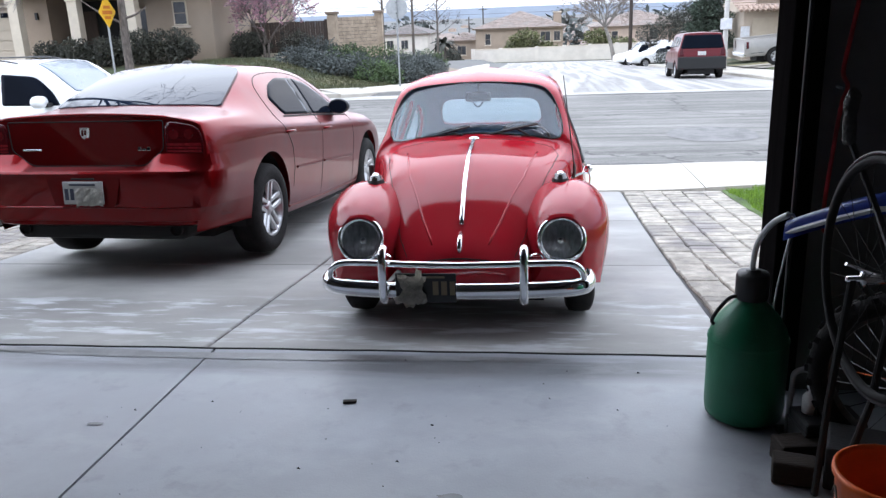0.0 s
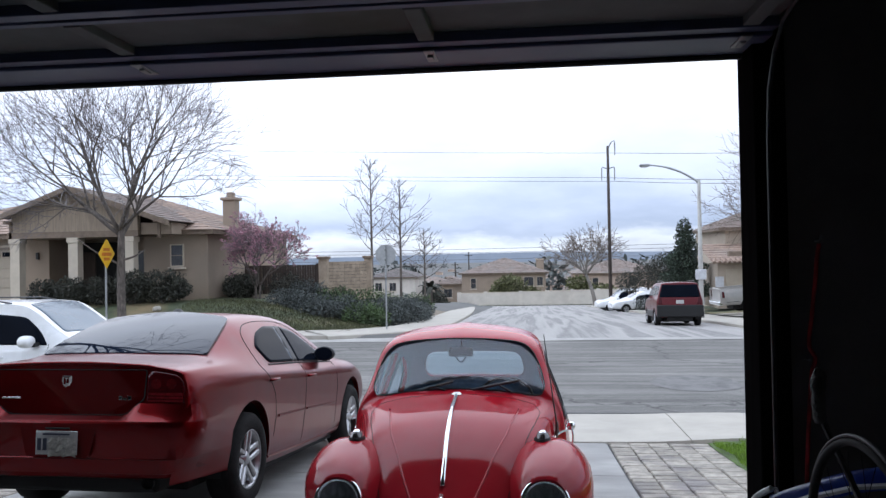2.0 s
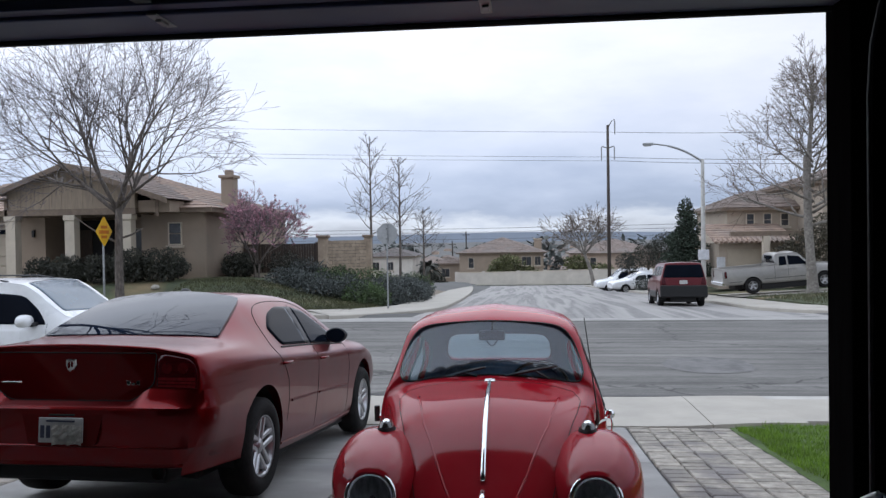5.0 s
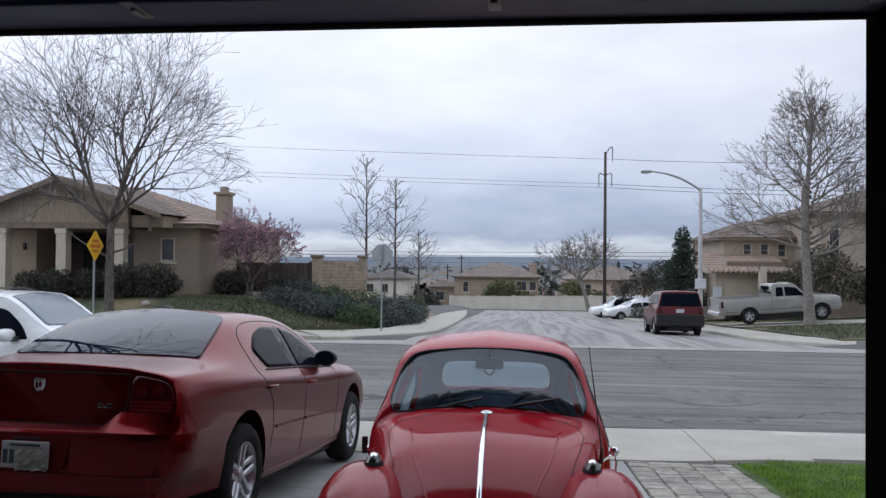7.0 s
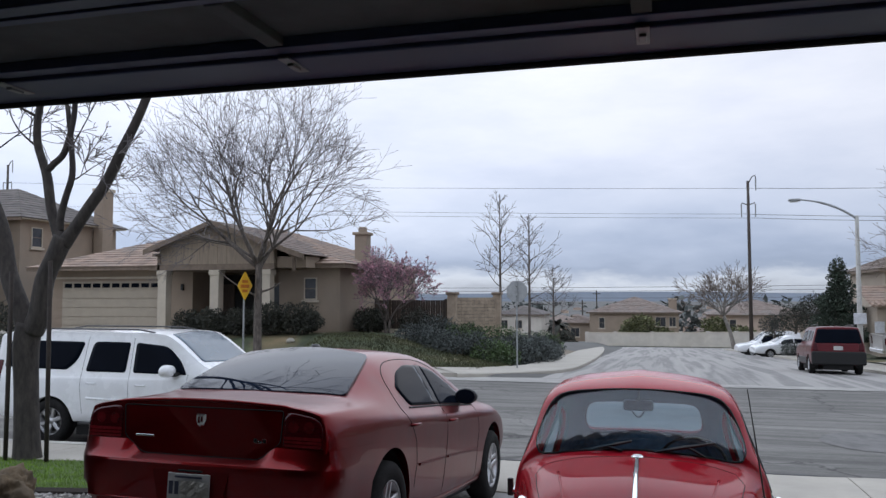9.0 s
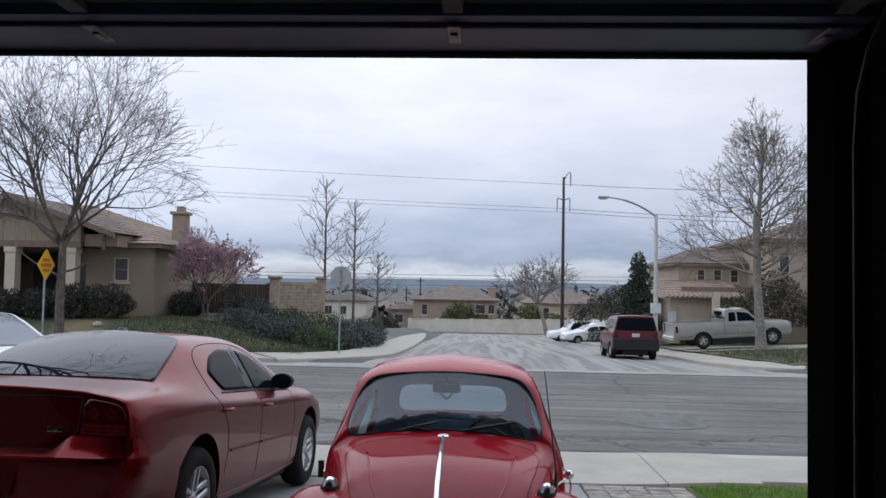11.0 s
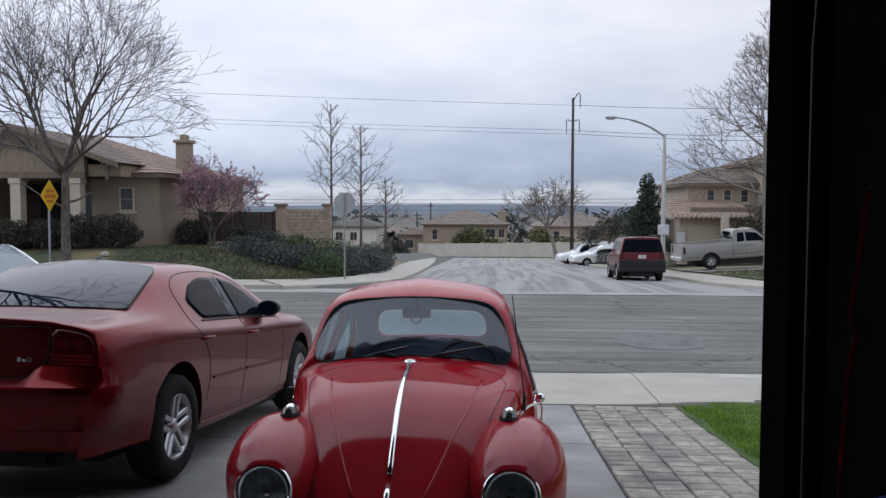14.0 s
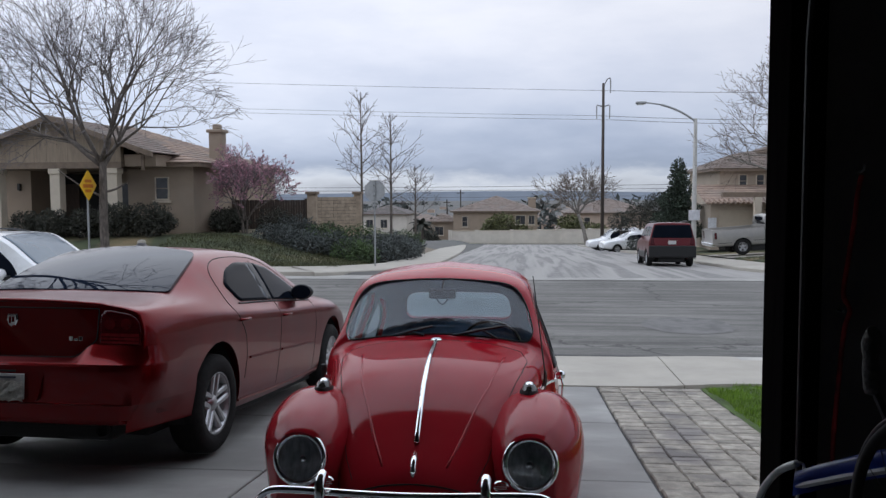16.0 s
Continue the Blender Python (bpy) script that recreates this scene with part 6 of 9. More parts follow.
    for a, b in zip(grid, grid[1:]):
        for i in range(9):
            bm.faces.new((a[i], a[i + 1], b[i + 1], b[i]))
    bmesh.ops.solidify(bm, geom=bm.faces, thickness=.003)
    part("torn_paper", bm, M["rag_white"], pl, "crumpled pale paper")
    part("rear_valance", boxes((-.66, .66, .12, .62, .25, .41), bevel=.03), M["dark_cavity"], root, "black plastic lower valance")
    # an added box, near-black and low, blocks light to darken the drive below
    part("underbody_shade", boxes((-.64, .64, .63, 4.6, .17, .40), bevel=.04), M["dark_cavity"], root, "added near-black box that deepens the shade under the car")
    for s in (1, -1):
        bm = bmesh.new()
        lathe(bm, [(.034, .25), (.044, .0), (.048, -.01), (.040, -.01), (.036, .2)], "y", (s * .60, .10, .325), 18)
        part("exhaust_tip", bm, M["dark_cavity"], root, "dull sooty exhaust tip", smooth=True)
    handle(bd, skin, 1.56, .935)
    handle(bd, skin, 2.60, .910)
    door_mirror(bd, skin, 3.12, 1.075, "black_plastic", (.112, .075, .078), .03, .0, "black door mirror")
    bm = bmesh.new()
    a = skin.at(-.0, 1.63, "+z", 0)
    lathe(bm, [(.001, .046), (.025, .042), (.04, .022), (.046, -.005)], "z", a, 18)
    bmesh.ops.scale(bm, vec=(1, 1.5, 1), space=Matrix.Translation(-a), verts=bm.verts)
    part("roof_aerial", bm, M["black_plastic"], bd, "small dark roof aerial", smooth=True)
    return root

M["rag_white"] = mat("rag_white", (0.55, 0.53, 0.48), 0.9, var=0.15, scale=30, bump=0.3)
red_sedan()


def white_suv():
    """Long white sport utility vehicle parked along the kerb, nose towards +x."""
    def up(z):
        """The tall body: the belt line lies high, the glass is shallow."""
        return z + .17 * max(0, min(1, (z - .35) / .75)) - .05 * max(0, z - 1.1)

    def tall(pts):
        return [(y, up(z)) for y, z in pts]
    st = [
        (-.17, prof(.50, .78, (.90, .56), (.94, .72), (.93, .98), (.89, 1.20), (.80, 1.60), (.70, 1.76), 1.79)),
        (-.07, prof(.45, .80, (.95, .52), (.985, .74), (.97, 1.02), (.93, 1.24), (.83, 1.66), (.73, 1.81), 1.835)),
        (.25, prof(.40, .82, (.98, .48), (1.0, .76), (.985, 1.0), (.95, 1.10), (.82, 1.74), (.72, 1.835), 1.865)),
        (2.0, prof(.38, .82, (.98, .46), (1.0, .76), (.985, 1.0), (.95, 1.10), (.81, 1.76), (.71, 1.84), 1.87)),
        (3.12, prof(.38, .82, (.98, .46), (1.0, .76), (.985, 1.0), (.95, 1.10), (.81, 1.74), (.71, 1.82), 1.85)),
        (3.50, prof(.38, .82, (.98, .46), (1.0, .76), (.985, 1.0), (.95, 1.10), (.84, 1.64), (.72, 1.735), 1.765)),
        (4.07, prof(.38, .82, (.98, .46), (1.0, .76), (.985, 1.0), (.95, 1.12), (.87, 1.26), (.76, 1.30), 1.32)),
        (4.30, prof(.38, .82, (.98, .46), (1.0, .76), (.98, 1.03), (.93, 1.13), (.84, 1.19), (.74, 1.22), 1.24)),
        (5.02, prof(.40, .80, (.96, .50), (.97, .76), (.95, .98), (.88, 1.08), (.76, 1.13), (.66, 1.15), 1.16)),
        (5.20, prof(.46, .74, (.88, .54), (.90, .76), (.87, .92), (.80, 1.00), (.7, 1.04), (.6, 1.05), 1.06))]
    st = [(y, tall(row)) for y, row in st]
    w1 = rounded(tall([(.06, 1.17), (1.40, 1.14), (1.60, 1.30), (1.72, 1.66), (.12, 1.68)]), [.04, .05, .12, .08, .05])
    w2 = rounded(tall([(1.80, 1.12), (2.62, 1.115), (2.65, 1.66), (1.90, 1.67)]), [.06, .05, .05, .10])
    w3 = rounded(tall([(2.77, 1.115), (3.84, 1.10), (3.70, 1.34), (3.42, 1.60), (2.77, 1.66)]), [.05, .04, .10, .12, .05])
    sh = rounded([(-.76, 4.04), (-.66, 3.34), (.66, 3.34), (.76, 4.04), (0, 4.13)], [.06, .06, .06, .06, .3])
    root, bd, skin = vehicle("white_suv", slope_pose(-11.66, 13.28, -1.035, 0, -90), "large white sport utility vehicle with black glass, parked at the kerb", "white_paint", st, (1.11, 4.19),
                             (.395, .27, .235, .865, "six", "alloy"),
                             panes=(("rear_side_window", w1, "+x", "dark_glass"), ("rear_door_window", w2, "+x", "dark_glass"), ("front_door_window", w3, "+x", "dark_glass"), ("windscreen", sh, "+z", "screen_glass")),
                             lights=(("tail_lamp", rounded(tall([(.80, .98), (.935, .98), (.91, 1.34), (.80, 1.36)]), .03), "-y", "tail_red", True),
                                     ("tail_lamp_side", rounded(tall([(-.14, .92), (.00, .92), (.02, 1.30), (-.12, 1.30)]), .03), "+x", "tail_red", False)),
                             gaps=((tall([(1.78, 1.75), (1.73, 1.15), (1.72, .9), (1.78, .52)]), "+x", .004, "dark_cavity", "panel_gap"), (tall([(2.71, 1.74), (2.71, .52)]), "+x", .004, "dark_cavity", "panel_gap"),
                                   (tall([(3.86, 1.12), (3.84, .9), (3.76, .52)]), "+x", .004, "dark_cavity", "panel_gap"), (tall([(1.86, .74), (2.66, .73)]), "+x", .02, "white_paint", "side_moulding"), (tall([(2.76, .73), (3.70, .72)]), "+x", .02, "white_paint", "side_moulding")),
                             arch=1.16)
    handle(bd, skin, 1.96, up(.95), "white_paint")
    handle(bd, skin, 2.96, up(.94), "white_paint")
    door_mirror(bd, skin, 3.60, up(1.10), "white_paint", (.17, .11, .105), .08, .05, "white door mirror")
    for s in (1, -1):
        bm = boxes((min(s * .88, s * 1.09), max(s * .88, s * 1.09), 3.54, 3.70, up(1.10) - .02, up(1.10) + .05), bevel=.02)
        part("mirror_foot", bm, M["black_plastic"], bd, "black mirror foot")
        bm = bmesh.new()
        pts = skin.line(polyline([(s * .68, .20), (s * .66, .5), (s * .66, 2.7), (s * .66, 3.0)], .2), "+z", .045)
        pts[0] = pts[0] - Vector((0, 0, .04))
        pts[-1] = pts[-1] - Vector((0, 0, .04))
        tube(bm, pts, .014, 8)
        part("roof_rail", bm, M["black_plastic"], bd, "dark roof rail")
    part("rear_bumper", boxes((-.95, .95, -.28, -.02, .50, .86), bevel=.05), M["white_paint"], root, smooth=False)
    part("side_step", boxes((.93, 1.0, 1.7, 3.6, .36, .41), bevel=.015), M["black_plastic"], root)
    return root


white_suv()


def small_suv():
    """Dark red compact sport utility vehicle seen from behind."""
    st = [
        (.00, prof(.42, .70, (.80, .50), (.85, .70), (.84, .98), (.80, 1.16), (.70, 1.52), (.60, 1.66), 1.69)),
        (.10, prof(.36, .74, (.86, .46), (.885, .70), (.88, 1.0), (.83, 1.18), (.72, 1.58), (.62, 1.70), 1.73)),
        (.60, prof(.34, .74, (.87, .44), (.89, .70), (.885, 1.0), (.83, 1.18), (.70, 1.62), (.60, 1.72), 1.75)),
        (2.2, prof(.32, .74, (.87, .42), (.89, .70), (.885, 1.0), (.83, 1.18), (.70, 1.62), (.60, 1.72), 1.75)),
        (2.75, prof(.32, .74, (.87, .42), (.89, .70), (.885, 1.0), (.83, 1.17), (.74, 1.46), (.62, 1.56), 1.60)),
        (3.25, prof(.32, .74, (.87, .42), (.89, .70), (.88, .99), (.84, 1.10), (.76, 1.15), (.66, 1.17), 1.19)),
        (4.10, prof(.34, .70, (.84, .46), (.86, .70), (.84, .92), (.78, 1.0), (.68, 1.05), (.58, 1.06), 1.07)),
        (4.40, prof(.40, .60, (.74, .50), (.78, .66), (.75, .80), (.68, .88), (.6, .92), (.5, .93), .94))]
    w = [rounded([(.25, 1.22), (.95, 1.21), (.95, 1.58), (.32, 1.56)], .06), rounded([(1.03, 1.21), (1.80, 1.20), (1.80, 1.60), (1.03, 1.60)], .05), rounded([(1.88, 1.20), (2.85, 1.18), (2.45, 1.52), (1.88, 1.60)], .05)]
    root, bd, skin = vehicle("red_suv", slope_pose(6.15, 31.6, street_z(31.6) + .02, 2.9, -1.5), "dark red compact sport utility vehicle with black lower cladding, parked", "suv_red", st, (.80, 3.42),
                             (.345, .22, .20, .78, "five", "alloy"),
                             panes=tuple(("side_window", o, "+x", "dark_glass") for o in w) + (("rear_window", rounded([(-.79, 1.13), (.79, 1.13), (.665, 1.63), (-.665, 1.63)], .06), "-y", "dark_glass"),),
                             lights=(("tail_lamp", rounded([(.66, .86), (.83, .86), (.80, 1.14), (.70, 1.14)], .03), "-y", "tail_red", True),
                                     ("number_plate", rounded([(-.15, .88), (.15, .88), (.15, 1.02), (-.15, 1.02)], .01), "-y", "plate_white", False)),
                             gaps=(([(-.6, 1.08), (.6, 1.08)], "-y", .012, "suv_red", "tailgate_strip"), ([(1.0, 1.2), (1.0, .5)], "+x", .005, "dark_cavity", "panel_gap"), ([(1.85, 1.2), (1.85, .5)], "+x", .005, "dark_cavity", "panel_gap")))
    part("rear_bumper", boxes((-.89, .89, -.12, .12, .36, .83), bevel=.05), M["dark_cavity"], root, "black plastic bumper")
    for s in (1, -1):
        part("side_cladding", boxes((min(s * .87, s * .905), max(s * .87, s * .905), 1.2, 3.0, .38, .62), bevel=.01), M["black_plastic"], root)
        bm = bmesh.new()
        tube(bm, [(s * .60, .25, 1.73), (s * .60, .35, 1.79), (s * .60, 1.9, 1.79), (s * .60, 2.0, 1.73)], .016, 6)
        part("roof_rail", bm, M["black_plastic"], bd)
    door_mirror(bd, skin, 2.72, 1.16, "black_plastic", (.11, .07, .08), .04)
    return root


small_suv()


def pickup():
    """Silver pickup with an empty bed, nose towards +x, on a drive across the street."""
    st = [
        (.00, prof(.52, .70, (.84, .58), (.93, .72), (.94, .95), (.93, 1.10), (.90, 1.22), (.88, 1.25), 1.25)),
        (.12, prof(.46, .74, (.92, .54), (.965, .74), (.965, .96), (.955, 1.12), (.93, 1.25), (.90, 1.27), 1.27)),
        (2.30, prof(.42, .76, (.94, .50), (.975, .74), (.97, .98), (.955, 1.13), (.93, 1.26), (.90, 1.28), 1.28)),
        (2.38, prof(.42, .76, (.94, .50), (.975, .74), (.97, .98), (.95, 1.15), (.90, 1.36), (.84, 1.50), 1.52)),
        (2.48, prof(.42, .76, (.94, .50), (.975, .74), (.97, .98), (.95, 1.16), (.80, 1.68), (.70, 1.78), 1.82)),
        (2.96, prof(.42, .76, (.94, .50), (.975, .74), (.97, .98), (.95, 1.16), (.80, 1.70), (.70, 1.76), 1.79)),
        (3.46, prof(.42, .76, (.94, .50), (.975, .74), (.97, .98), (.95, 1.16), (.80, 1.66), (.70, 1.76), 1.80)),
        (4.12, prof(.42, .76, (.94, .50), (.975, .74), (.97, .98), (.93, 1.13), (.86, 1.18), (.76, 1.21), 1.23)),
        (5.3, prof(.44, .72, (.90, .54), (.94, .74), (.93, .95), (.88, 1.06), (.78, 1.10), (.66, 1.12), 1.13)),
        (5.55, prof(.50, .66, (.82, .58), (.86, .72), (.84, .88), (.78, .96), (.7, 1.0), (.6, 1.01), 1.02))]
    bed = boxes((-.80, .80, .06, 2.31, .80, 1.6))
    w1 = rounded([(2.56, 1.22), (2.92, 1.22), (2.92, 1.64), (2.62, 1.64)], .04)
    w2 = rounded([(3.0, 1.22), (3.86, 1.20), (3.54, 1.58), (3.0, 1.66)], .05)
    root, bd, skin = vehicle("pickup_truck", slope_pose(9.42, 39.6, -1.44, -4.6, -88), "silver grey pickup truck with an empty bed on a driveway", "silver_paint", st, (1.30, 4.60),
                             (.385, .25, .215, .84, "five", "alloy"),
                             panes=(("rear_cab_window", w1, "+x", "dark_glass"), ("door_window", w2, "+x", "dark_glass"), ("windscreen", rounded([(-.72, 4.06), (-.64, 3.50), (.64, 3.50), (.72, 4.06)], .06), "+z", "screen_glass"),
                                    ("back_window", rounded([(-.6, 1.34), (.6, 1.34), (.55, 1.70), (-.55, 1.70)], .05), "-y", "dark_glass")),
                             lights=(("tail_lamp", rounded([(.80, .82), (.93, .82), (.92, 1.16), (.80, 1.16)], .02), "-y", "tail_red", True),
                                     ("tail_lamp_side", rounded([(.01, .84), (.13, .84), (.13, 1.14), (.02, 1.14)], .02), "+x", "tail_red", False)),
                             gaps=(([(2.35, 1.3), (2.35, .56)], "+x", .008, "dark_cavity", "panel_gap"), ([(2.96, 1.7), (2.96, .54)], "+x", .005, "dark_cavity", "panel_gap"), ([(3.96, 1.18), (3.94, .54)], "+x", .005, "dark_cavity", "panel_gap"),
                                   ([(.2, .62), (.8, .62)], "+x", .014, "black_plastic", "side_moulding"), ([(1.8, .66), (4.1, .66)], "+x", .012, "black_plastic", "side_moulding")), cutters=(bed,), arch=1.15)
    part("rear_bumper", boxes((-.92, .92, -.14, .04, .48, .66), bevel=.03), M["chrome"], root, "dull chrome step bumper")
    handle(bd, skin, 3.1, 1.05, "silver_paint")
    door_mirror(bd, skin, 3.78, 1.22, "black_plastic", (.12, .08, .10), .05)
    return root


pickup()


def far_car(name, at, label, paint, tall):
    h = 1.75 if tall else 1.46
    st = [
        (.00, prof(.40, .62, (.76, .46), (.82, .62), (.81, .84), (.77, .98), (.62, h - .22), (.5, h - .14), h - .12)),
        (.5, prof(.32, .70, (.85, .40), (.88, .64), (.87, .90), (.82, 1.04), (.64, h - .06), (.54, h - .02), h)) if tall else (.7, prof(.30, .70, (.85, .40), (.88, .64), (.87, .88), (.82, .98), (.66, 1.12), (.56, 1.18), 1.2)),
        (1.7, prof(.30, .70, (.86, .38), (.89, .64), (.88, .90), (.82, 1.02), (.62, h - .05), (.52, h - .01), h)),
        (2.4, prof(.30, .70, (.86, .38), (.89, .64), (.88, .90), (.82, 1.02), (.63, h - .10), (.53, h - .04), h - .03)),
        (3.3, prof(.30, .70, (.86, .38), (.89, .64), (.87, .88), (.82, .95), (.72, 1.00), (.6, 1.03), 1.05)),
        (4.2, prof(.34, .64, (.80, .42), (.82, .60), (.80, .76), (.74, .84), (.6, .88), (.5, .9), .91)),
        (4.45, prof(.40, .5, (.66, .46), (.70, .58), (.68, .66), (.6, .72), (.5, .75), (.4, .76), .77))]
    z0 = 1.0
    panes = (("rear_door_window", rounded([(.95, z0), (1.85, z0 - .01), (1.85, h - .16), (1.15, h - .20)], .05), "+x", "dark_glass"), ("front_door_window", rounded([(1.93, z0 - .01), (2.95, z0 - .04), (2.5, h - .22), (1.93, h - .16)], .05), "+x", "dark_glass"),
             ("windscreen", rounded([(-.64, 3.15), (-.5, 2.5), (.5, 2.5), (.64, 3.15)], .06), "+z", "screen_glass"))
    root, bd, skin = vehicle(name, at, label, paint, st, (.85, 3.5), (.33, .2, .19, .79, "five", "alloy"), panes=panes)
    door_mirror(bd, skin, 2.85, 1.02, paint, (.10, .06, .07), .04)


far_car("white_car", slope_pose(10.6, 60.2, street_z(60) + .05, 1.5, 100), "white compact car parked nose out beside the side street", "white_paint", False)
far_car("white_car", slope_pose(10.0, 64.5, street_z(64) + .05, 1.5, 96), "white sport utility car parked nose out beside the side street", "white_paint", True)


# ---------------------------------------------------------------- houses
def quad_roof(bm, a, b, c, d, courses=0, lift=0.03):
    """A roof plane a-b (eave) to d-c (ridge), laid in overlapping courses."""
    a, b, c, d = (Vector(v) for v in (a, b, c, d))
    n = (b - a).cross(d - a).normalized()
    if n.z < 0:
        n = -n
    courses = courses or 1
    for i in range(courses):
        t0, t1 = i / courses, min(1.0, (i + 1.12) / courses)
        p = [a.lerp(d, t0) + n * lift, b.lerp(c, t0) + n * lift, b.lerp(c, t1), a.lerp(d, t1)]
        q = [a.lerp(d, t0) - n * 0.01, b.lerp(c, t0) - n * 0.01]
        vs = [bm.verts.new(v) for v in p + q]
        try:
            bm.faces.new(vs[:4])
            bm.faces.new((vs[0], vs[4], vs[5], vs[1]))
        except ValueError:
            pass


def hip_roof(bm, x0, x1, y0, y1, z, rise, courses=12, gable=""):
    w, d = x1 - x0, y1 - y0
    k = min(w, d) / 2
    if w >= d:
        r0, r1 = (x0 + (0 if "l" in gable else k), (y0 + y1) / 2, z + rise), (x1 - (0 if "r" in gable else k), (y0 + y1) / 2, z + rise)
        quad_roof(bm, (x0, y0, z), (x1, y0, z), r1, r0, courses)
        quad_roof(bm, (x1, y1, z), (x0, y1, z), r0, r1, courses)
        quad_roof(bm, (x1, y0, z), (x1, y1, z), r1, r1, courses)
        quad_roof(bm, (x0, y1, z), (x0, y0, z), r0, r0, courses)
    else:
        r0, r1 = ((x0 + x1) / 2, y0 + (0 if "f" in gable else k), z + rise), ((x0 + x1) / 2, y1 - k, z + rise)
        quad_roof(bm, (x0, y0, z), (x1, y0, z), r0, r0, courses)
        quad_roof(bm, (x1, y1, z), (x0, y1, z), r1, r1, courses)
        quad_roof(bm, (x1, y0, z), (x1, y1, z), r1, r0, courses)
        quad_roof(bm, (x0, y1, z), (x0, y0, z), r0, r1, courses)


def house_window(parent, x0, x1, z0, z1, y, face=-1, sill=True, axis="x", frame_mat="stucco_trim"):
    """A window in a wall that faces along y (or along x if axis is 'y'): frame, panes, sill."""
    def B(*rows):
        bm = boxes(*rows)
        if axis == "y":
            bmesh.ops.transform(bm, matrix=Matrix(((0, 1, 0, 0), (1, 0, 0, 0), (0, 0, 1, 0), (0, 0, 0, 1))), verts=bm.verts)
            bmesh.ops.reverse_faces(bm, faces=bm.faces)
        return bm
    f = face
    ya, yb = sorted((y, y + f * .07))
    t = .05
    w = part("window", B((x0 - t, x0, ya, yb, z0 - t, z1 + t), (x1, x1 + t, ya, yb, z0 - t, z1 + t), (x0, x1, ya, yb, z1, z1 + t), (x0, x1, ya, yb, z0 - t, z0)), M[frame_mat], parent)
    ya, yb = sorted((y + f * .008, y + f * .03))
    xm = (x0 + x1) / 2
    part("pane", B((x0, xm - .02, ya, yb, z0, z1), (xm + .02, x1, ya, yb, z0, z1)) if x1 - x0 > .8 else B((x0, x1, ya, yb, z0, (z0 + z1) / 2 - .02), (x0, x1, ya, yb, (z0 + z1) / 2 + .02, z1)), M["house_glass"], w)
    if sill:
        ya, yb = sorted((y, y + f * .13))
        part("window_sill", B((x0 - .14, x1 + .14, ya, yb, z0 - .17, z0 - .07)), M[frame_mat], w)
    return w


def corner_house():
    root = empty("house", Matrix(), "single-storey tan stucco house with columned porch and tiled roof", "house")
    # walls
    part("wall", boxes((-29.4, -22.5, 33.5, 44.5, -.5, 3.05)), M["stucco"], root)
    part("wall", boxes((-22.5, -16.5, 35.6, 44.5, -.5, 3.05)), M["stucco"], root)
    wl = part("wall", boxes((-16.5, -13.65, 32.95, 44.5, -.6, 2.98)), M["stucco"], root)
    house_window(wl, -15.22, -14.70, 1.46, 2.34, 32.95)
    house_window(wl, -18.35, -17.1, .55, 2.15, 35.6)
    # slightly proud bands
    part("wall_band", boxes((-29.4, -22.5, 33.42, 33.5, 2.42, 2.52)), M["stucco_trim"], root)
    # garage door with a row of small lights
    gd = part("garage_door", boxes((-28.5, -22.9, 33.42, 33.495, -.3, 2.30)), M["garage_door_tan"], root, "tan sectional garage door")
    for i in range(5):
        part("door_panel", boxes((-28.42, -22.98, 33.385, 33.42, -.28 + i * .44, .12 + i * .44), bevel=.012), M["garage_door_tan"], gd)
    for i in range(10):
        part("door_light", boxes((-28.34 + i * .545, -27.93 + i * .545, 33.372, 33.39, 2.0, 2.2)), M["dark_glass"], gd)
    # entry: a near-black slab on the wall stands for the recess's shade
    part("entry_shade", boxes((-21.15, -19.0, 35.3, 35.59, -.1, 2.6)), M["dark_cavity"], root)
    part("front_door", boxes((-20.95, -20.05, 35.22, 35.30, 0, 2.15), bevel=.01), M["dark_wood"], root, "dark wooden front door")
    part("porch_side", boxes((-22.5, -21.2, 33.4, 35.6, -.3, 2.9)), M["stucco"], root)
    bm = boxes((-21.78, -21.66, 33.28, 33.4, 1.85, 2.15), bevel=.02)
    part("wall_lantern", bm, M["black_plastic"], root, "small dark wall lantern")
    part("porch_floor", boxes((-22.4, -16.5, 31.1, 35.6, -.45, -.02)), M["walk_concrete"], root)
    part("porch_ceiling", boxes((-22.0, -15.9, 31.3, 35.6, 2.72, 2.78)), M["fascia"], root)
    for x in (-21.42, -18.80, -16.33):
        bm = boxes((x - .21, x + .21, 31.30, 31.72, -.1, 2.62))
        box(bm, x - .26, x + .26, 31.25, 31.77, 2.50, 2.72, bevel=.02)
        box(bm, x - .25, x + .25, 31.26, 31.76, -.1, .14, bevel=.02)
        part("column", bm, M["stucco_trim"], root)
    part("porch_beam", boxes((-21.75, -15.9, 31.28, 31.74, 2.72, 2.98)), M["fascia"], root)
    # gable front in boards with battens
    ax, az = -18.75, 4.86
    lx, rx, ez = -22.1, -15.35, 3.60
    bm = bmesh.new()
    pr = [(-21.6, 2.98), (-15.95, 2.98), (-15.95, 3.82), (ax, az - .05), (-21.6, 3.73)]
    A, B = [bm.verts.new((x, 31.36, z)) for x, z in pr], [bm.verts.new((x, 31.6, z)) for x, z in pr]
    bm.faces.new(A)
    bm.faces.new(list(reversed(B)))
    for k in range(5):
        bm.faces.new((A[(k + 1) % 5], A[k], B[k], B[(k + 1) % 5]))
    gb = part("gable", bm, M["board"], root, "tan boarded gable")
    for i in range(13):
        x = -21.45 + i * .455
        top = az - .24 - abs(x - ax) * .335
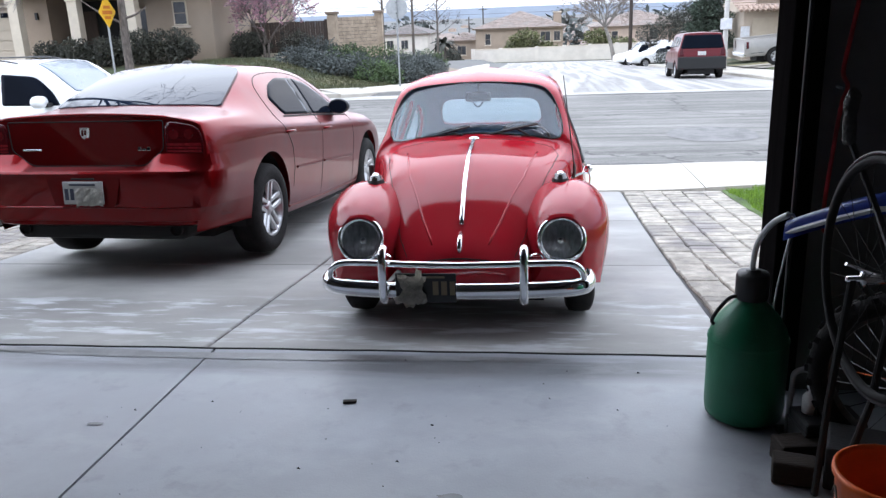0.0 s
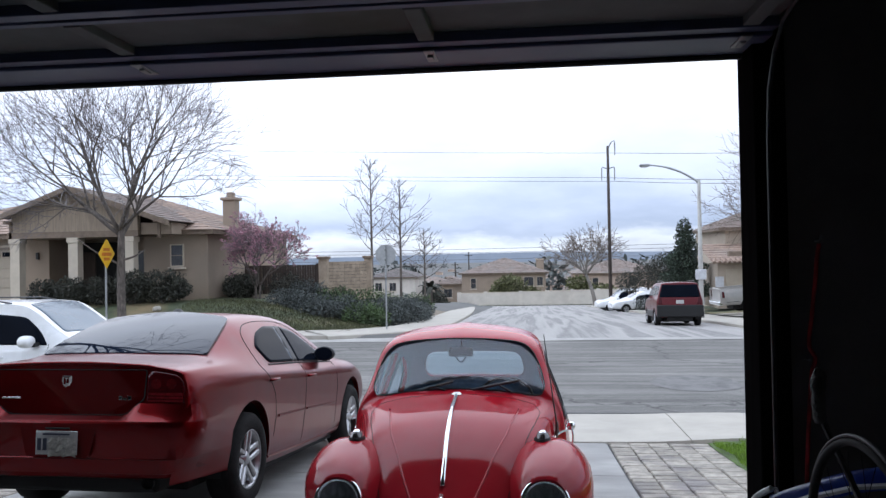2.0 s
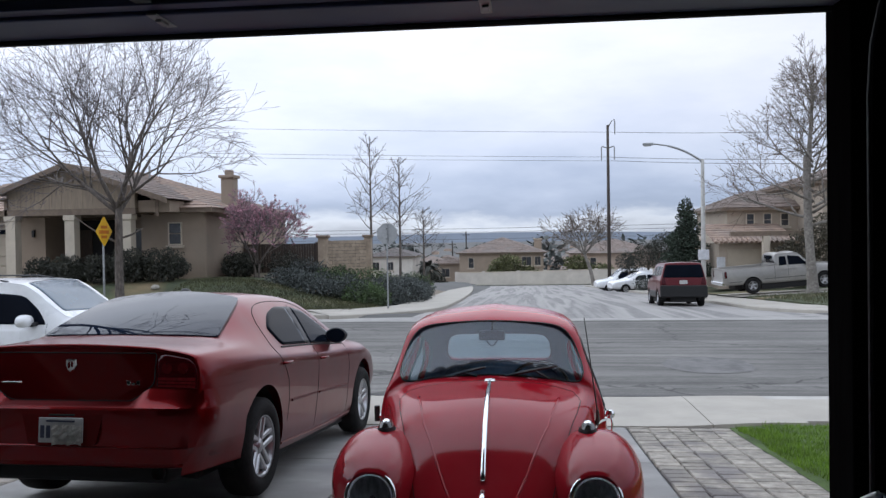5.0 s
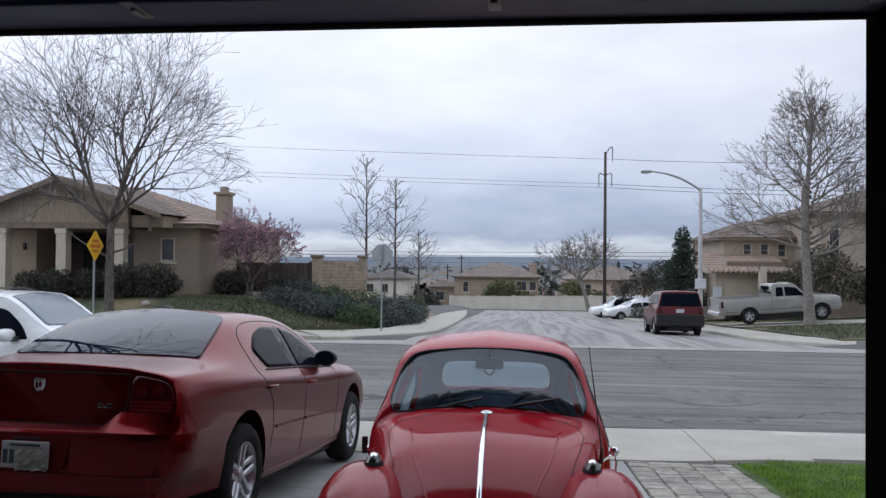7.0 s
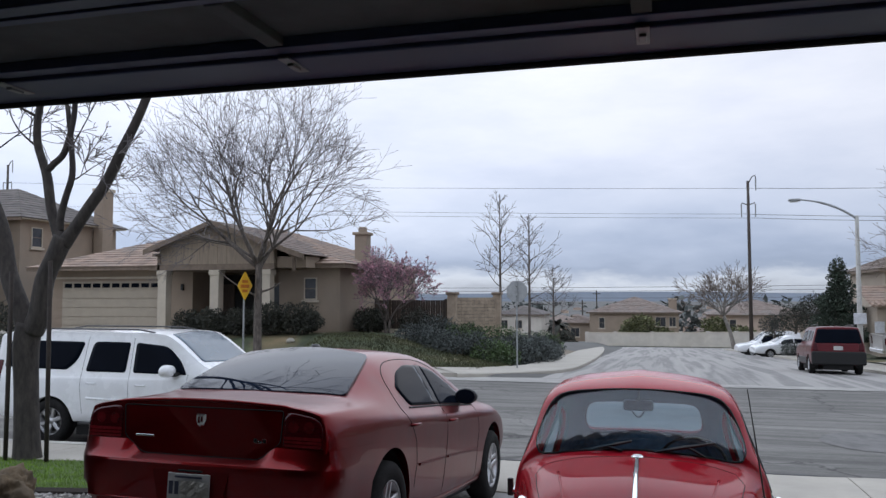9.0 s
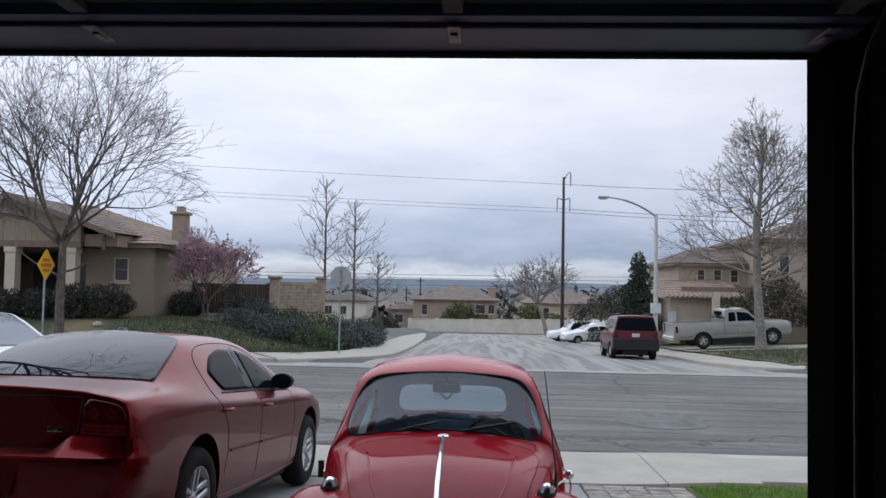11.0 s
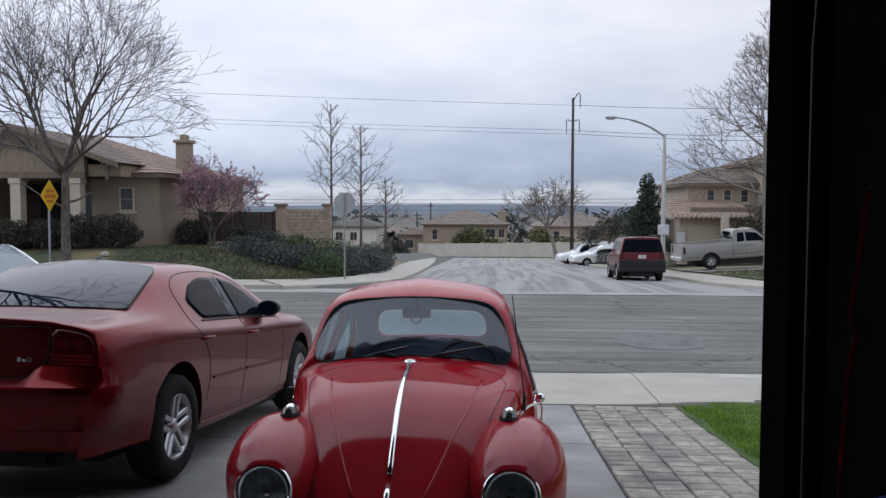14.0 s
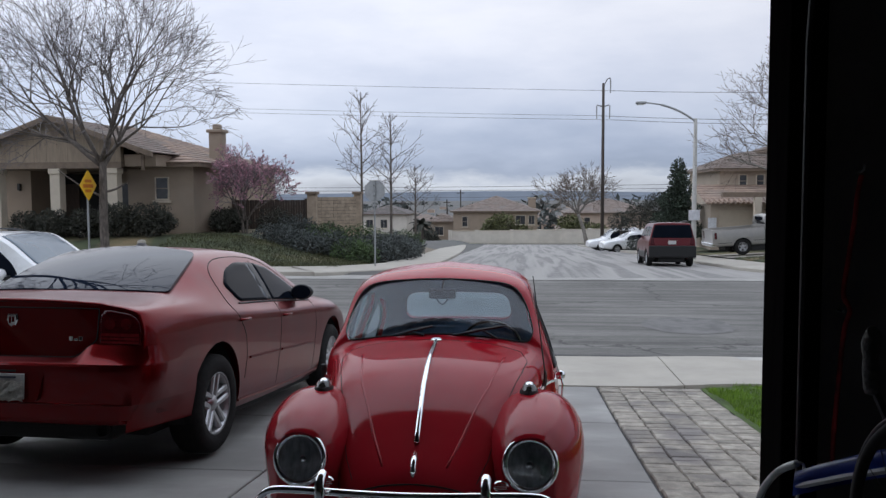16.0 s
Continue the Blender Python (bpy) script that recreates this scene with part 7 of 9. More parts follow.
        part("batten", boxes((x - .025, x + .025, 31.345, 31.36, 3.0, max(3.1, top))), M["board"], gb)
    part("eave_return", boxes((-15.9, -14.55, 31.55, 33.0, 2.80, 3.28)), M["stucco"], root)
    part("gable_vent", boxes((ax - .14, ax + .14, 31.31, 31.355, 4.02, 4.28), bevel=.01), M["fascia"], gb)
    # porch roof
    bm = bmesh.new()
    quad_roof(bm, (rx + 1.0, 30.85, ez - .28), (rx + 1.0, 39.0, ez - .28), (ax, 39.0, az), (ax, 30.85, az), 12)
    quad_roof(bm, (lx, 39.0, ez), (lx, 30.85, ez), (ax, 30.85, az), (ax, 39.0, az), 10)
    tagged(part("porch_roof", bm, M["roof_sheet"], root, "weathered tile roof"), kind="stuff")
    bm = bmesh.new()
    for p, q in (((lx, 30.82, ez - .08), (ax, 30.82, az - .08)), ((ax, 30.82, az - .08), (rx + 1.0, 30.82, ez - .36))):
        p, q = Vector(p), Vector(q)
        vs = [bm.verts.new(v) for v in (p - Vector((0, 0, .12)), q - Vector((0, 0, .12)), q + Vector((0, 0, .10)), p + Vector((0, 0, .10)))]
        ws = [bm.verts.new(v.co + Vector((0, .06, 0))) for v in vs]
        bm.faces.new(vs)
        bm.faces.new(list(reversed(ws)))
        for k in range(4):
            bm.faces.new((vs[(k + 1) % 4], vs[k], ws[k], ws[(k + 1) % 4]))
    part("barge_board", bm, M["fascia"], root)
    for x in (lx + .5, rx + .35):
        z = ez - .15 if x < ax else ez - .2
        part("knee_brace", boxes((x - .06, x + .06, 30.9, 31.4, z - .12, z + .02), (x - .06, x + .06, 31.28, 31.38, z - .75, z)), M["fascia"], root)
    # main roof
    bm = bmesh.new()
    hip_roof(bm, -29.9, -13.1, 32.45, 45.1, 2.98, 2.15, 16)
    tagged(part("roof", bm, M["roof_tile"], root, "brown concrete tile roof"), kind="stuff")
    part("eave_board", boxes((-29.85, -13.15, 32.50, 32.58, 2.80, 2.98), (-13.23, -13.15, 32.58, 45.0, 2.80, 2.98)), M["fascia"], root)
    part("soffit", boxes((-29.8, -13.2, 32.58, 45.0, 2.86, 2.93)), M["stucco_trim"], root)
    bm = boxes((-14.20, -13.60, 36.3, 36.9, 2.5, 4.52))
    ch = part("chimney", bm, M["stucco"], root, "stucco chimney with a cap")
    part("chimney_cap", boxes((-14.30, -13.50, 36.2, 37.0, 4.52, 4.66), bevel=.03), M["stucco"], ch)
    part("flue", boxes((-14.08, -13.72, 36.42, 36.78, 4.66, 4.92), bevel=.06), M["stucco"], ch)
    bm = bmesh.new()
    tube(bm, [(-18.0, 36.9, 4.4), (-18.0, 36.9, 5.25)], .05, 8)
    part("vent_pipe", bm, M["galv"], root)
    bm = bmesh.new()
    tube(bm, [(-13.58, 32.9, 2.85), (-13.58, 32.9, -.2)], .04, 6)
    part("downpipe", bm, M["stucco"], root)
    return root


corner_house()


def block_house(name, label, blocks, windows=(), chimney=None, wall="stucco", roof="roof_sheet"):
    """A plainer house: blocks (x0, x1, y0, y1, z0, eave, rise) with hip roofs and windows."""
    root = empty(name, Matrix(), label, "house")
    for x0, x1, y0, y1, z0, ev, rise in blocks:
        wl = part("wall", boxes((x0, x1, y0, y1, z0, ev)), M[wall], root)
        bm = bmesh.new()
        hip_roof(bm, x0 - .5, x1 + .5, y0 - .5, y1 + .5, ev, rise, 12)
        tagged(part("roof", bm, M[roof], root), kind="stuff")
        part("eave_board", boxes((x0 - .46, x1 + .46, y0 - .46, y0 - .40, ev - .16, ev), (x0 - .46, x0 - .40, y0 - .40, y1 + .4, ev - .16, ev)), M["fascia"], root)
        part("soffit", boxes((x0 - .44, x1 + .44, y0 - .4, y1 + .4, ev - .08, ev - .02)), M["stucco_trim"], root)
    for x0, x1, z0, z1, y, *ax in windows:
        house_window(root, x0, x1, z0, z1, y, axis=ax[0] if ax else "x")
    if chimney:
        x, y, z0, z1, w = chimney
        ch = part("chimney", boxes((x - w / 2, x + w / 2, y - w / 2, y + w / 2, z0, z1)), M[wall], root)
        part("chimney_cap", boxes((x - w / 2 - .08, x + w / 2 + .08, y - w / 2 - .08, y + w / 2 + .08, z1, z1 + .16), bevel=.02), M["stucco_trim"], ch)
    return root


# two storeys, behind the garage of the corner house
tall = block_house("house", "two-storey tan stucco house with stone cladding and chimney", [(-47, -34.2, 29.0, 35.6, -.6, 5.75, 2.1), (-46, -33.0, 35.4, 43.2, -.6, 5.80, 2.2)], roof="roof_grey")
ch = part("chimney", boxes((-32.9, -32.25, 41.0, 41.9, -.6, 7.9)), M["stucco"], tall, "tall stucco chimney")
part("chimney_cap", boxes((-33.0, -32.15, 40.9, 42.0, 7.9, 8.1), bevel=.03), M["stucco_trim"], ch)
for y0, y1, z0, z1, X in ((36.2, 36.9, 4.3, 5.3, -33.0), (37.7, 38.4, 4.3, 5.3, -33.0), (30.9, 32.1, 4.4, 5.4, -34.2), (37.0, 38.2, 1.2, 2.3, -33.0)):
    house_window(tall, y0, y1, z0, z1, X, face=1, axis="y")
part("stone_front", boxes((-34.2, -34.06, 29.2, 33.6, -.6, 3.9)), M["block_wall"], tall, "grey-brown stone cladding")
# near-black arch shapes on the uncut wall, standing for the shade inside arches
for y in (29.6, 31.6):
    part("arch_shade", prism(rounded([(y, -.5), (y + 1.4, -.5), (y + 1.4, 2.9), (y, 2.9)], [.01, .01, .6, .6]), "x", -34.06, -34.03), M["dark_cavity"], tall)
part("arch_shade", prism(rounded([(33.9, -.5), (35.2, -.5), (35.2, 2.9), (33.9, 2.9)], [.01, .01, .6, .6]), "x", -34.2, -34.17), M["dark_cavity"], tall)
# across the side street
block_house("house", "two-storey beige stucco house with low-pitched tile roof", [(12.2, 16.8, 49.5, 58, -1.6, 3.05, 1.15), (16.3, 25.5, 45.5, 57, -1.6, 4.35, 1.7), (20.0, 30, 41, 50, -1.6, 1.5, 1.2)],
            [(13.35, 13.75, 1.95, 2.65, 49.5), (14.35, 14.75, 1.95, 2.65, 49.5), (15.35, 15.75, 1.95, 2.65, 49.5), (16.8, 17.3, 1.6, 3.4, 45.5), (19.6, 20.2, 1.4, 3.5, 45.5)], wall="stucco_beige", roof="roof_sheet")


def garage_wing():
    """The low wing with a tiled lean roof and a gate post before the two-storey house."""
    root = empty("garage_wing", Matrix(), "low beige stucco garage wing with barrel-tile eaves", "house")
    part("wall", boxes((10.9, 14.9, 46.0, 49.5, -1.6, .95)), M["stucco_beige"], root)
    bm = bmesh.new()
    quad_roof(bm, (10.5, 45.5, 1.0), (15.1, 45.5, 1.0), (15.1, 49.6, 2.1), (10.5, 49.6, 2.1), 8)
    tagged(part("roof", bm, M["roof_tile"], root), kind="stuff")
    for i in range(17):
        bm = bmesh.new()
        x = 10.62 + i * .27
        tube(bm, [(x, 45.42, 1.02), (x, 46.2, 1.22)], .085, 8)
        part("eave_tile", bm, M["roof_tile"], root)
    part("garage_door", boxes((11.35, 14.4, 45.93, 46.0, -1.5, .62)), M["garage_door_tan"], root, "tan garage door")
    part("post", boxes((12.9, 13.25, 44.6, 44.95, -1.4, 1.35)), M["stucco_trim"], root)
    part("beam", boxes((11.2, 15.2, 44.6, 44.95, 1.35, 1.62)), M["fascia"], root)
    part("white_panel", boxes((10.75, 11.2, 45.9, 45.97, -1.3, .2)), M["white_plastic"], root)
    for x in (19.3, 20.1):
        part("meter_box", boxes((x, x + .5, 40.86, 41.0, -.2, .55), bevel=.02), M["stucco_trim"], root)


garage_wing()
# the far end of the side street
block_house("house", "distant tan stucco house with hip roof beyond a wall", [(-9.2, 2.6, 112, 124, -8.5, -.75, 2.15), (-13.5, -9.4, 118, 126, -8.5, -2.4, 1.0)],
            [(-7.9, -7.2, -2.9, -1.5, 112), (-.4, .9, -2.6, -1.4, 112), (1.4, 2.2, -2.6, -1.4, 112), (-12.4, -11.2, -4.4, -3.2, 118)], (1.9, 116, -2, 1.0, 1.1))
block_house("house", "distant pinkish stucco house with tile roof", [(7.0, 19.5, 116, 128, -8.5, -1.1, 2.0)], [(9.4, 10.2, -3.0, -1.8, 116), (14.6, 15.6, -3.0, -1.8, 116)], wall="stucco_pink")
block_house("house", "distant pale two-storey house lower on the hill", [(-24.0, -17.0, 120, 130, -9, -1.3, 1.3)], [(-23.2, -22.2, -3.4, -2.2, 120), (-21.0, -20.0, -3.4, -2.2, 120), (-22.8, -21.4, -6.4, -5.0, 120)], wall="pale_wall", roof="roof_grey")


def far_town():
    """Roofs scattered over the valley, too far to tell apart."""
    bm = bmesh.new()
    rnd = random.Random(3)
    for i in range(330):
        d = 150 + 1500 * (i / 330) ** 1.8
        x = rnd.uniform(-.7, .7) * d
        y = d + rnd.uniform(0, 30)
        if abs(x) < 30 and y < 170:
            continue
        z = street_z(y)
        w, dp, h = rnd.uniform(9, 15), rnd.uniform(8, 12), rnd.uniform(2.8, 5.5)
        box(bm, x, x + w, y, y + dp, z - 2, z + h)
        n0 = len(bm.faces)
        hip_roof(bm, x - .5, x + w + .5, y - .5, y + dp + .5, z + h, 1.9, 1)
        bm.faces.ensure_lookup_table()
        for f in bm.faces[n0:]:
            f.material_index = 1
    obj("far_houses", bm, [M["stucco_pink"], M["roof_sheet"]], label="distant tan houses scattered over the valley floor", category="houses", kind="stuff")


far_town()


def far_woods():
    """Dark trees among the roofs of the valley."""
    bm = bmesh.new()
    rnd = random.Random(17)
    for i in range(460):
        d = 128 + 2300 * (i / 460) ** 2.2
        x = rnd.uniform(-.6, .6) * d
        z = street_z(d)
        r = rnd.uniform(1.2, 2.8) * (1 + d / 420)
        h = r * rnd.uniform(.9, 1.7) / (1 + d / 900)
        leaves(bm, rnd, (x, d, z + h * .8), (r, r * .8, h), 110 if d < 300 else 40, r * .42)
        tube(bm, [(x, d, z - .6), (x + .1, d, z + h * .7)], [.22, .12], 5)
    obj("far_trees", bm, M["leaf_grey"], label="dark distant trees scattered among valley houses", category="trees", kind="stuff")


def hills():
    bm = bmesh.new()
    prev = None
    for i in range(121):
        a = radians(-75 + 150 * i / 120)
        d = 3600
        h = 5 + 7 * noise.fractal(Vector((i * .07, 3.1, 0)), 1, 2, 5) + 13 * math.exp(-((i - 58) / 7) ** 2)
        lo, hi = bm.verts.new((d * math.sin(a), d * math.cos(a), -60)), bm.verts.new((d * 1.05 * math.sin(a), d * 1.05 * math.cos(a), max(3, h)))
        if prev:
            bm.faces.new((prev[0], lo, hi, prev[1]))
        prev = (lo, hi)
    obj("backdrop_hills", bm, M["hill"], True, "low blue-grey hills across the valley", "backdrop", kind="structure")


hills()


# ---------------------------------------------------------------- walls and fences
def block_wall():
    root = empty("garden_wall", Matrix(), "buff split-block garden wall with dark-capped pillars", "wall")
    for x, y, s in ((-9.65, 37.6, .42), (-7.85, 39.6, .36)):
        p = part("pillar", boxes((x - s / 2, x + s / 2, y - s / 2, y + s / 2, -1.4, 1.62)), M["block_wall"], root)
        part("pillar_cap", boxes((x - s / 2 - .07, x + s / 2 + .07, y - s / 2 - .07, y + s / 2 + .07, 1.62, 1.75), bevel=.02), M["fascia"], p)
    a, b = Vector((-9.45, 37.85, 0)), Vector((-7.98, 39.45, 0))
    d = (b - a).normalized()
    n = Vector((d.y, -d.x, 0))
    ang, long = math.atan2(d.y, d.x), (b - a).length + .12
    bm = bmesh.new()
    box(bm, -.05, long - .1, -.07, .07, -1.2, 1.48, m=Matrix.Translation(a) @ Matrix.Rotation(ang, 4, "Z"))
    part("wall_core", bm, M["sand_joint"], root)
    for j in range(16):
        z0 = -1.15 + j * .165
        cuts = [0.0] + [long * (i + (.5 if j % 2 else 0)) / 5 for i in range(1 if j % 2 == 0 else 0, 5)] + [long]
        for u0, u1 in zip(cuts, cuts[1:]):
            bm = bmesh.new()
            box(bm, u0 - .08, u1 - .088, -.10 + .012 * ((j + int(u0 * 7)) % 2), .10, z0, z0 + .152, m=Matrix.Translation(a) @ Matrix.Rotation(ang, 4, "Z"))
            part("block", bm, M["block_wall"], root)
    return root


block_wall()


def board_fence():
    root = empty("fence", Matrix(), "dark stained board fence beside the house", "fence")
    n = 30
    for i in range(n):
        x0, x1 = -13.6 + 3.75 * i / n, -13.6 + 3.75 * (i + 1) / n - .012
        bm = boxes((x0, x1, 37.5 + .01 * (i % 2), 37.53 + .01 * (i % 2), -.6, 1.36))
        part("board", bm, M["dark_wood"], root)
    for x in (-13.5, -11.7, -9.98):
        part("post", boxes((x - .06, x + .06, 37.54, 37.66, -.6, 1.42)), M["dark_wood"], root)
    part("rail", boxes((-13.6, -9.9, 37.54, 37.60, 1.0, 1.1), (-13.6, -9.9, 37.54, 37.60, .1, .2)), M["dark_wood"], root)


board_fence()


def far_wall():
    root = empty("boundary_wall", Matrix(), "long pale stucco boundary wall at the street end", "wall")
    xs = [-8.6, -5.2, -.8, 2.5, 5.6, 8.8, 13, 18, 24]
    for i, (a, b) in enumerate(zip(xs, xs[1:])):
        z = -3.05 + .05 * i
        part("wall_panel", boxes((a + .2, b - .2, 100.0, 100.2, -5.6, z)), M["pale_wall"], root)
        part("wall_post", boxes((a - .2, a + .2, 99.93, 100.27, -5.6, z + .14)), M["pale_wall"], root)
        part("coping", boxes((a + .2, b - .2, 99.95, 100.25, z, z + .08)), M["stucco_trim"], root)


far_wall()
# ground behind the kerbs at the street end
sheet("verge", steps((-30, 40, 20)), steps((97.2, 100, 2), (100, 112, 4)), lambda x, y: street_z(y) + .12, M["lawn_dull"], "dull grass verge below a pale wall", "verge")


# ---------------------------------------------------------------- signs, lamps, poles
def stop_sign():
    root = empty("stop_sign", pose(-4.85, 28.0, -.86, 0, 0, -4), "back of an octagonal grey metal stop sign on a post", "sign")
    pts = [(.40 * math.cos(math.pi / 8 + k * math.pi / 4), 2.58 + .40 * math.sin(math.pi / 8 + k * math.pi / 4)) for k in range(8)]
    part("plate", prism(pts, "y", .03, .036), M["sign_back"], root)
    bm = bmesh.new()
    tube(bm, [(0, 0, -.2), (0, 0, 2.95)], .03, 8)
    part("post", bm, M["galv"], root)
    for z in (2.4, 2.76):
        part("bolt", boxes((-.02, .02, -.04, .03, z - .02, z + .02)), M["steel_dark"], root)


stop_sign()


def warning_sign():
    root = empty("warning_sign", pose(-14.47, 26.2, -.75, 0, 0, 88), "yellow diamond warning sign with orange bars on a post", "sign")
    pl = part("plate", prism(rounded([(0, 2.16), (.52, 2.70), (0, 3.24), (-.52, 2.70)], .06), "y", -.01, -.004), M["sign_yellow"], root)
    part("sign_bars", boxes((-.20, .20, -.014, -.0095, 2.80, 2.90), (-.30, .30, -.014, -.0095, 2.62, 2.74), (-.18, .18, -.014, -.0095, 2.46, 2.56)), M["sign_orange"], pl)
    bm = bmesh.new()
    tube(bm, [(0, .03, -.2), (0, .03, 3.1)], .035, 8)
    part("post", bm, M["galv"], root)


warning_sign()


def street_lamp():
    root = empty("street_lamp", pose(8.30, 38.0, -1.62), "grey concrete street lamp with a curved arm", "street lamp")
    bm = bmesh.new()
    tube(bm, [(0, 0, 0), (0, 0, .4), (0, 0, 6.62)], [.14, .12, .075], 12)
    part("pole", bm, M["pole_concrete"], root, smooth=True)
    bm = bmesh.new()
    tube(bm, spline([(0, 0, 6.45), (-.18, 0, 6.63), (-.8, 0, 7.0), (-1.5, 0, 7.26), (-2.2, 0, 7.38)], 5), [.05] * 16 + [.035] * 5, 8)
    part("arm", bm, M["galv"], root, smooth=True)
    bm = boxes((-2.72, -2.22, -.11, .11, 7.32, 7.44), bevel=.04)
    lamp = part("lamp_head", bm, M["galv"], root)
    part("lens", boxes((-2.66, -2.34, -.08, .08, 7.28, 7.325), bevel=.02), M["bulb"], lamp)
    part("notice_box", boxes((-.28, .22, -.20, -.14, 1.95, 2.42), bevel=.02), M["white_plastic"], root, "pale notice board")
    part("base", boxes((-.24, .24, -.24, .24, -.3, .06), bevel=.03), M["pole_concrete"], root)


street_lamp()


def utility_pole(x, y, z0, z1, label):
    root = empty("utility_pole", pose(x, y, z0), label, "pole")
    h = z1 - z0
    bm = bmesh.new()
    tube(bm, [(0, 0, -.5), (0, 0, h)], [.19, .12], 10)
    part("pole", bm, M["pole_wood"], root, smooth=True)
    bm = bmesh.new()
    tube(bm, [(0, 0, h - .3), (.35, 0, h + .35), (.62, 0, h + .5), (.66, 0, h + .2)], .05, 6)
    part("bracket", bm, M["steel_dark"], root)
    bm = bmesh.new()
    tube(bm, [(.66, 0, h + .2), (.66, 0, h - .9)], [.07, .05], 8)
    part("insulator", bm, M["galv"], root)
    for s in (1, -1):
        bm = bmesh.new()
        tube(bm, [(0, 0, h - 2.2), (s * .55, 0, h - 2.0), (s * .6, 0, h - 2.2)], .045, 6)
        part("bracket", bm, M["steel_dark"], root)
        bm = bmesh.new()
        tube(bm, [(s * .6, 0, h - 2.1), (s * .6, 0, h - 3.3)], [.06, .05], 8)
        part("insulator", bm, M["galv"], root)
    return root


utility_pole(7.98, 76.5, -3.6, 11.9, "tall dark wooden utility pole with steel brackets")
utility_pole(-73.6, 76.5, -5, 17.0, "distant dark utility pole with crossed brackets")


def wires(name, rows, label):
    root = empty(name, Matrix(), label, "cable")
    for a, b, sag, r in rows:
        a, b = Vector(a), Vector(b)
        bm = bmesh.new()
        tube(bm, [a.lerp(b, i / 24) - Vector((0, 0, sag * 4 * (i / 24) * (1 - i / 24))) for i in range(25)], r, 4)
        part("wire", bm, M["wire"], root)


wires("overhead_wire", [((8.8, 76.5, 11.2), (-73.6, 76.5, 14.9), .25, .02), ((7.55, 76.5, 8.9), (-74.2, 76.5, 12.3), .25, .02), ((8.75, 76.5, 8.5), (-73.0, 76.5, 11.8), .25, .02),
                        ((8.8, 76.5, 11.2), (70, 66, 12.5), 1.4, .028), ((7.55, 76.5, 8.9), (70, 66, 9.6), 1.4, .028), ((8.75, 76.5, 8.5), (70, 66, 9.2), 1.4, .028)], "thin grey overhead power wires across the sky")
wires("overhead_wire", [((-90, 150, 3.4), (100, 150, 4.4), .8, .05), ((-90, 150, 2.9), (100, 150, 3.7), .9, .05), ((-90, 150, 1.6), (100, 150, 2.4), .9, .05)], "low dark power wires far across the valley edge")
for i, (x, y) in enumerate(((-22, 150), (-15, 165), (-11, 150), (-30, 180), (-19, 210), (-17, 240), (-24, 230), (6, 220), (26, 190))):
    root = empty("far_pole", pose(x, y, street_z(y)), "thin distant dark utility pole with a crossarm", "pole", "distant poles")
    bm = bmesh.new()
    tube(bm, [(0, 0, -1), (0, 0, 8.2 + (i % 3))], .12, 6)
    part("pole", bm, M["pole_wood"], root)
    part("crossarm", boxes((-.75, .75, -.05, .05, 7.5 + (i % 3), 7.62 + (i % 3))), M["pole_wood"], root)


# ---------------------------------------------------------------- trees and planting
def grow(bm, rnd, start, way, length, r, level, spec, twigs):
    """One branch with its side branches. spec: per level (count, spread degrees, length ratio, lift)."""
    n = 5 if level < 2 else (4 if level < 4 else 3)
    pts, radii = [start.copy()], [r]
    d = way.normalized()
    bend = Vector((rnd.gauss(0, 1), rnd.gauss(0, 1), rnd.gauss(0, .6))) * spec["wander"]
    count, spread, ratio, lift = spec["levels"][min(level, len(spec["levels"]) - 1)]
    for i in range(1, n + 1):
        d = (d + bend / n + Vector((rnd.gauss(0, 1), rnd.gauss(0, 1), rnd.gauss(0, 1))) * spec["wander"] * .35 + Vector((0, 0, lift)) / n).normalized()
        pts.append(pts[-1] + d * length / n)
        radii.append(max(spec["thin"], r * (1 - (1 - spec["taper"]) * i / n)))
    last = level >= len(spec["levels"]) - 1
    tube(twigs if level >= spec["twig_from"] else bm, pts, radii, 7 if level < 2 else (4 if level < 4 else 3), cap=level < 2)
    if last:
        spec["tips"].append((pts[-1], pts[len(pts) // 2]))
        return
    for k in range(count):
        t = 1.0 if k == 0 and spec["leader"] else rnd.uniform(spec["from"], 1.0)
        i = min(n - 1, int(t * n))
        f = t * n - i
        p = pts[i].lerp(pts[i + 1], f)
        base = (pts[i + 1] - pts[i]).normalized()
        a = radians(spread) * rnd.uniform(.65, 1.25) * (.35 if k == 0 and spec["leader"] else 1)
        side = base.orthogonal().normalized()
        side.rotate(Matrix.Rotation(k * 2.4 + rnd.uniform(-.6, .6) + level, 3, base))
        nd = base * math.cos(a) + side * math.sin(a)
        grow(bm, rnd, p, nd, length * ratio * rnd.uniform(.8, 1.15), max(spec["thin"], radii[i] * spec["child"]), level + 1, spec, twigs)


def bare_tree(name, at, label, trunk, spec, seed, bark="bark", twig="twig", limbs=None, girth=1.0):
    """trunk: points with radii. The crown grows from its end, or from the given limbs (start, way, length, radius)."""
    root = empty(name, Matrix.Translation(at), label, "tree")
    rnd = random.Random(seed)
    bm, tw, tk = bmesh.new(), bmesh.new(), bmesh.new()
    for path in trunk:
        pts = spline([p[:3] for p in path], 4)
        rr = [float(v[0]) * girth for v in spline([(p[3],) for p in path], 4)]
        tube(tk, pts, rr, 12)
    spec = dict(spec, tips=[])
    for start, way, length, r in limbs:
        grow(bm, rnd, Vector(start), Vector(way), length, r, 0, spec, tw)
    part("trunk", tk, M[bark], root, smooth=True)
    part("branchwork", bm, M[bark], root, smooth=True)
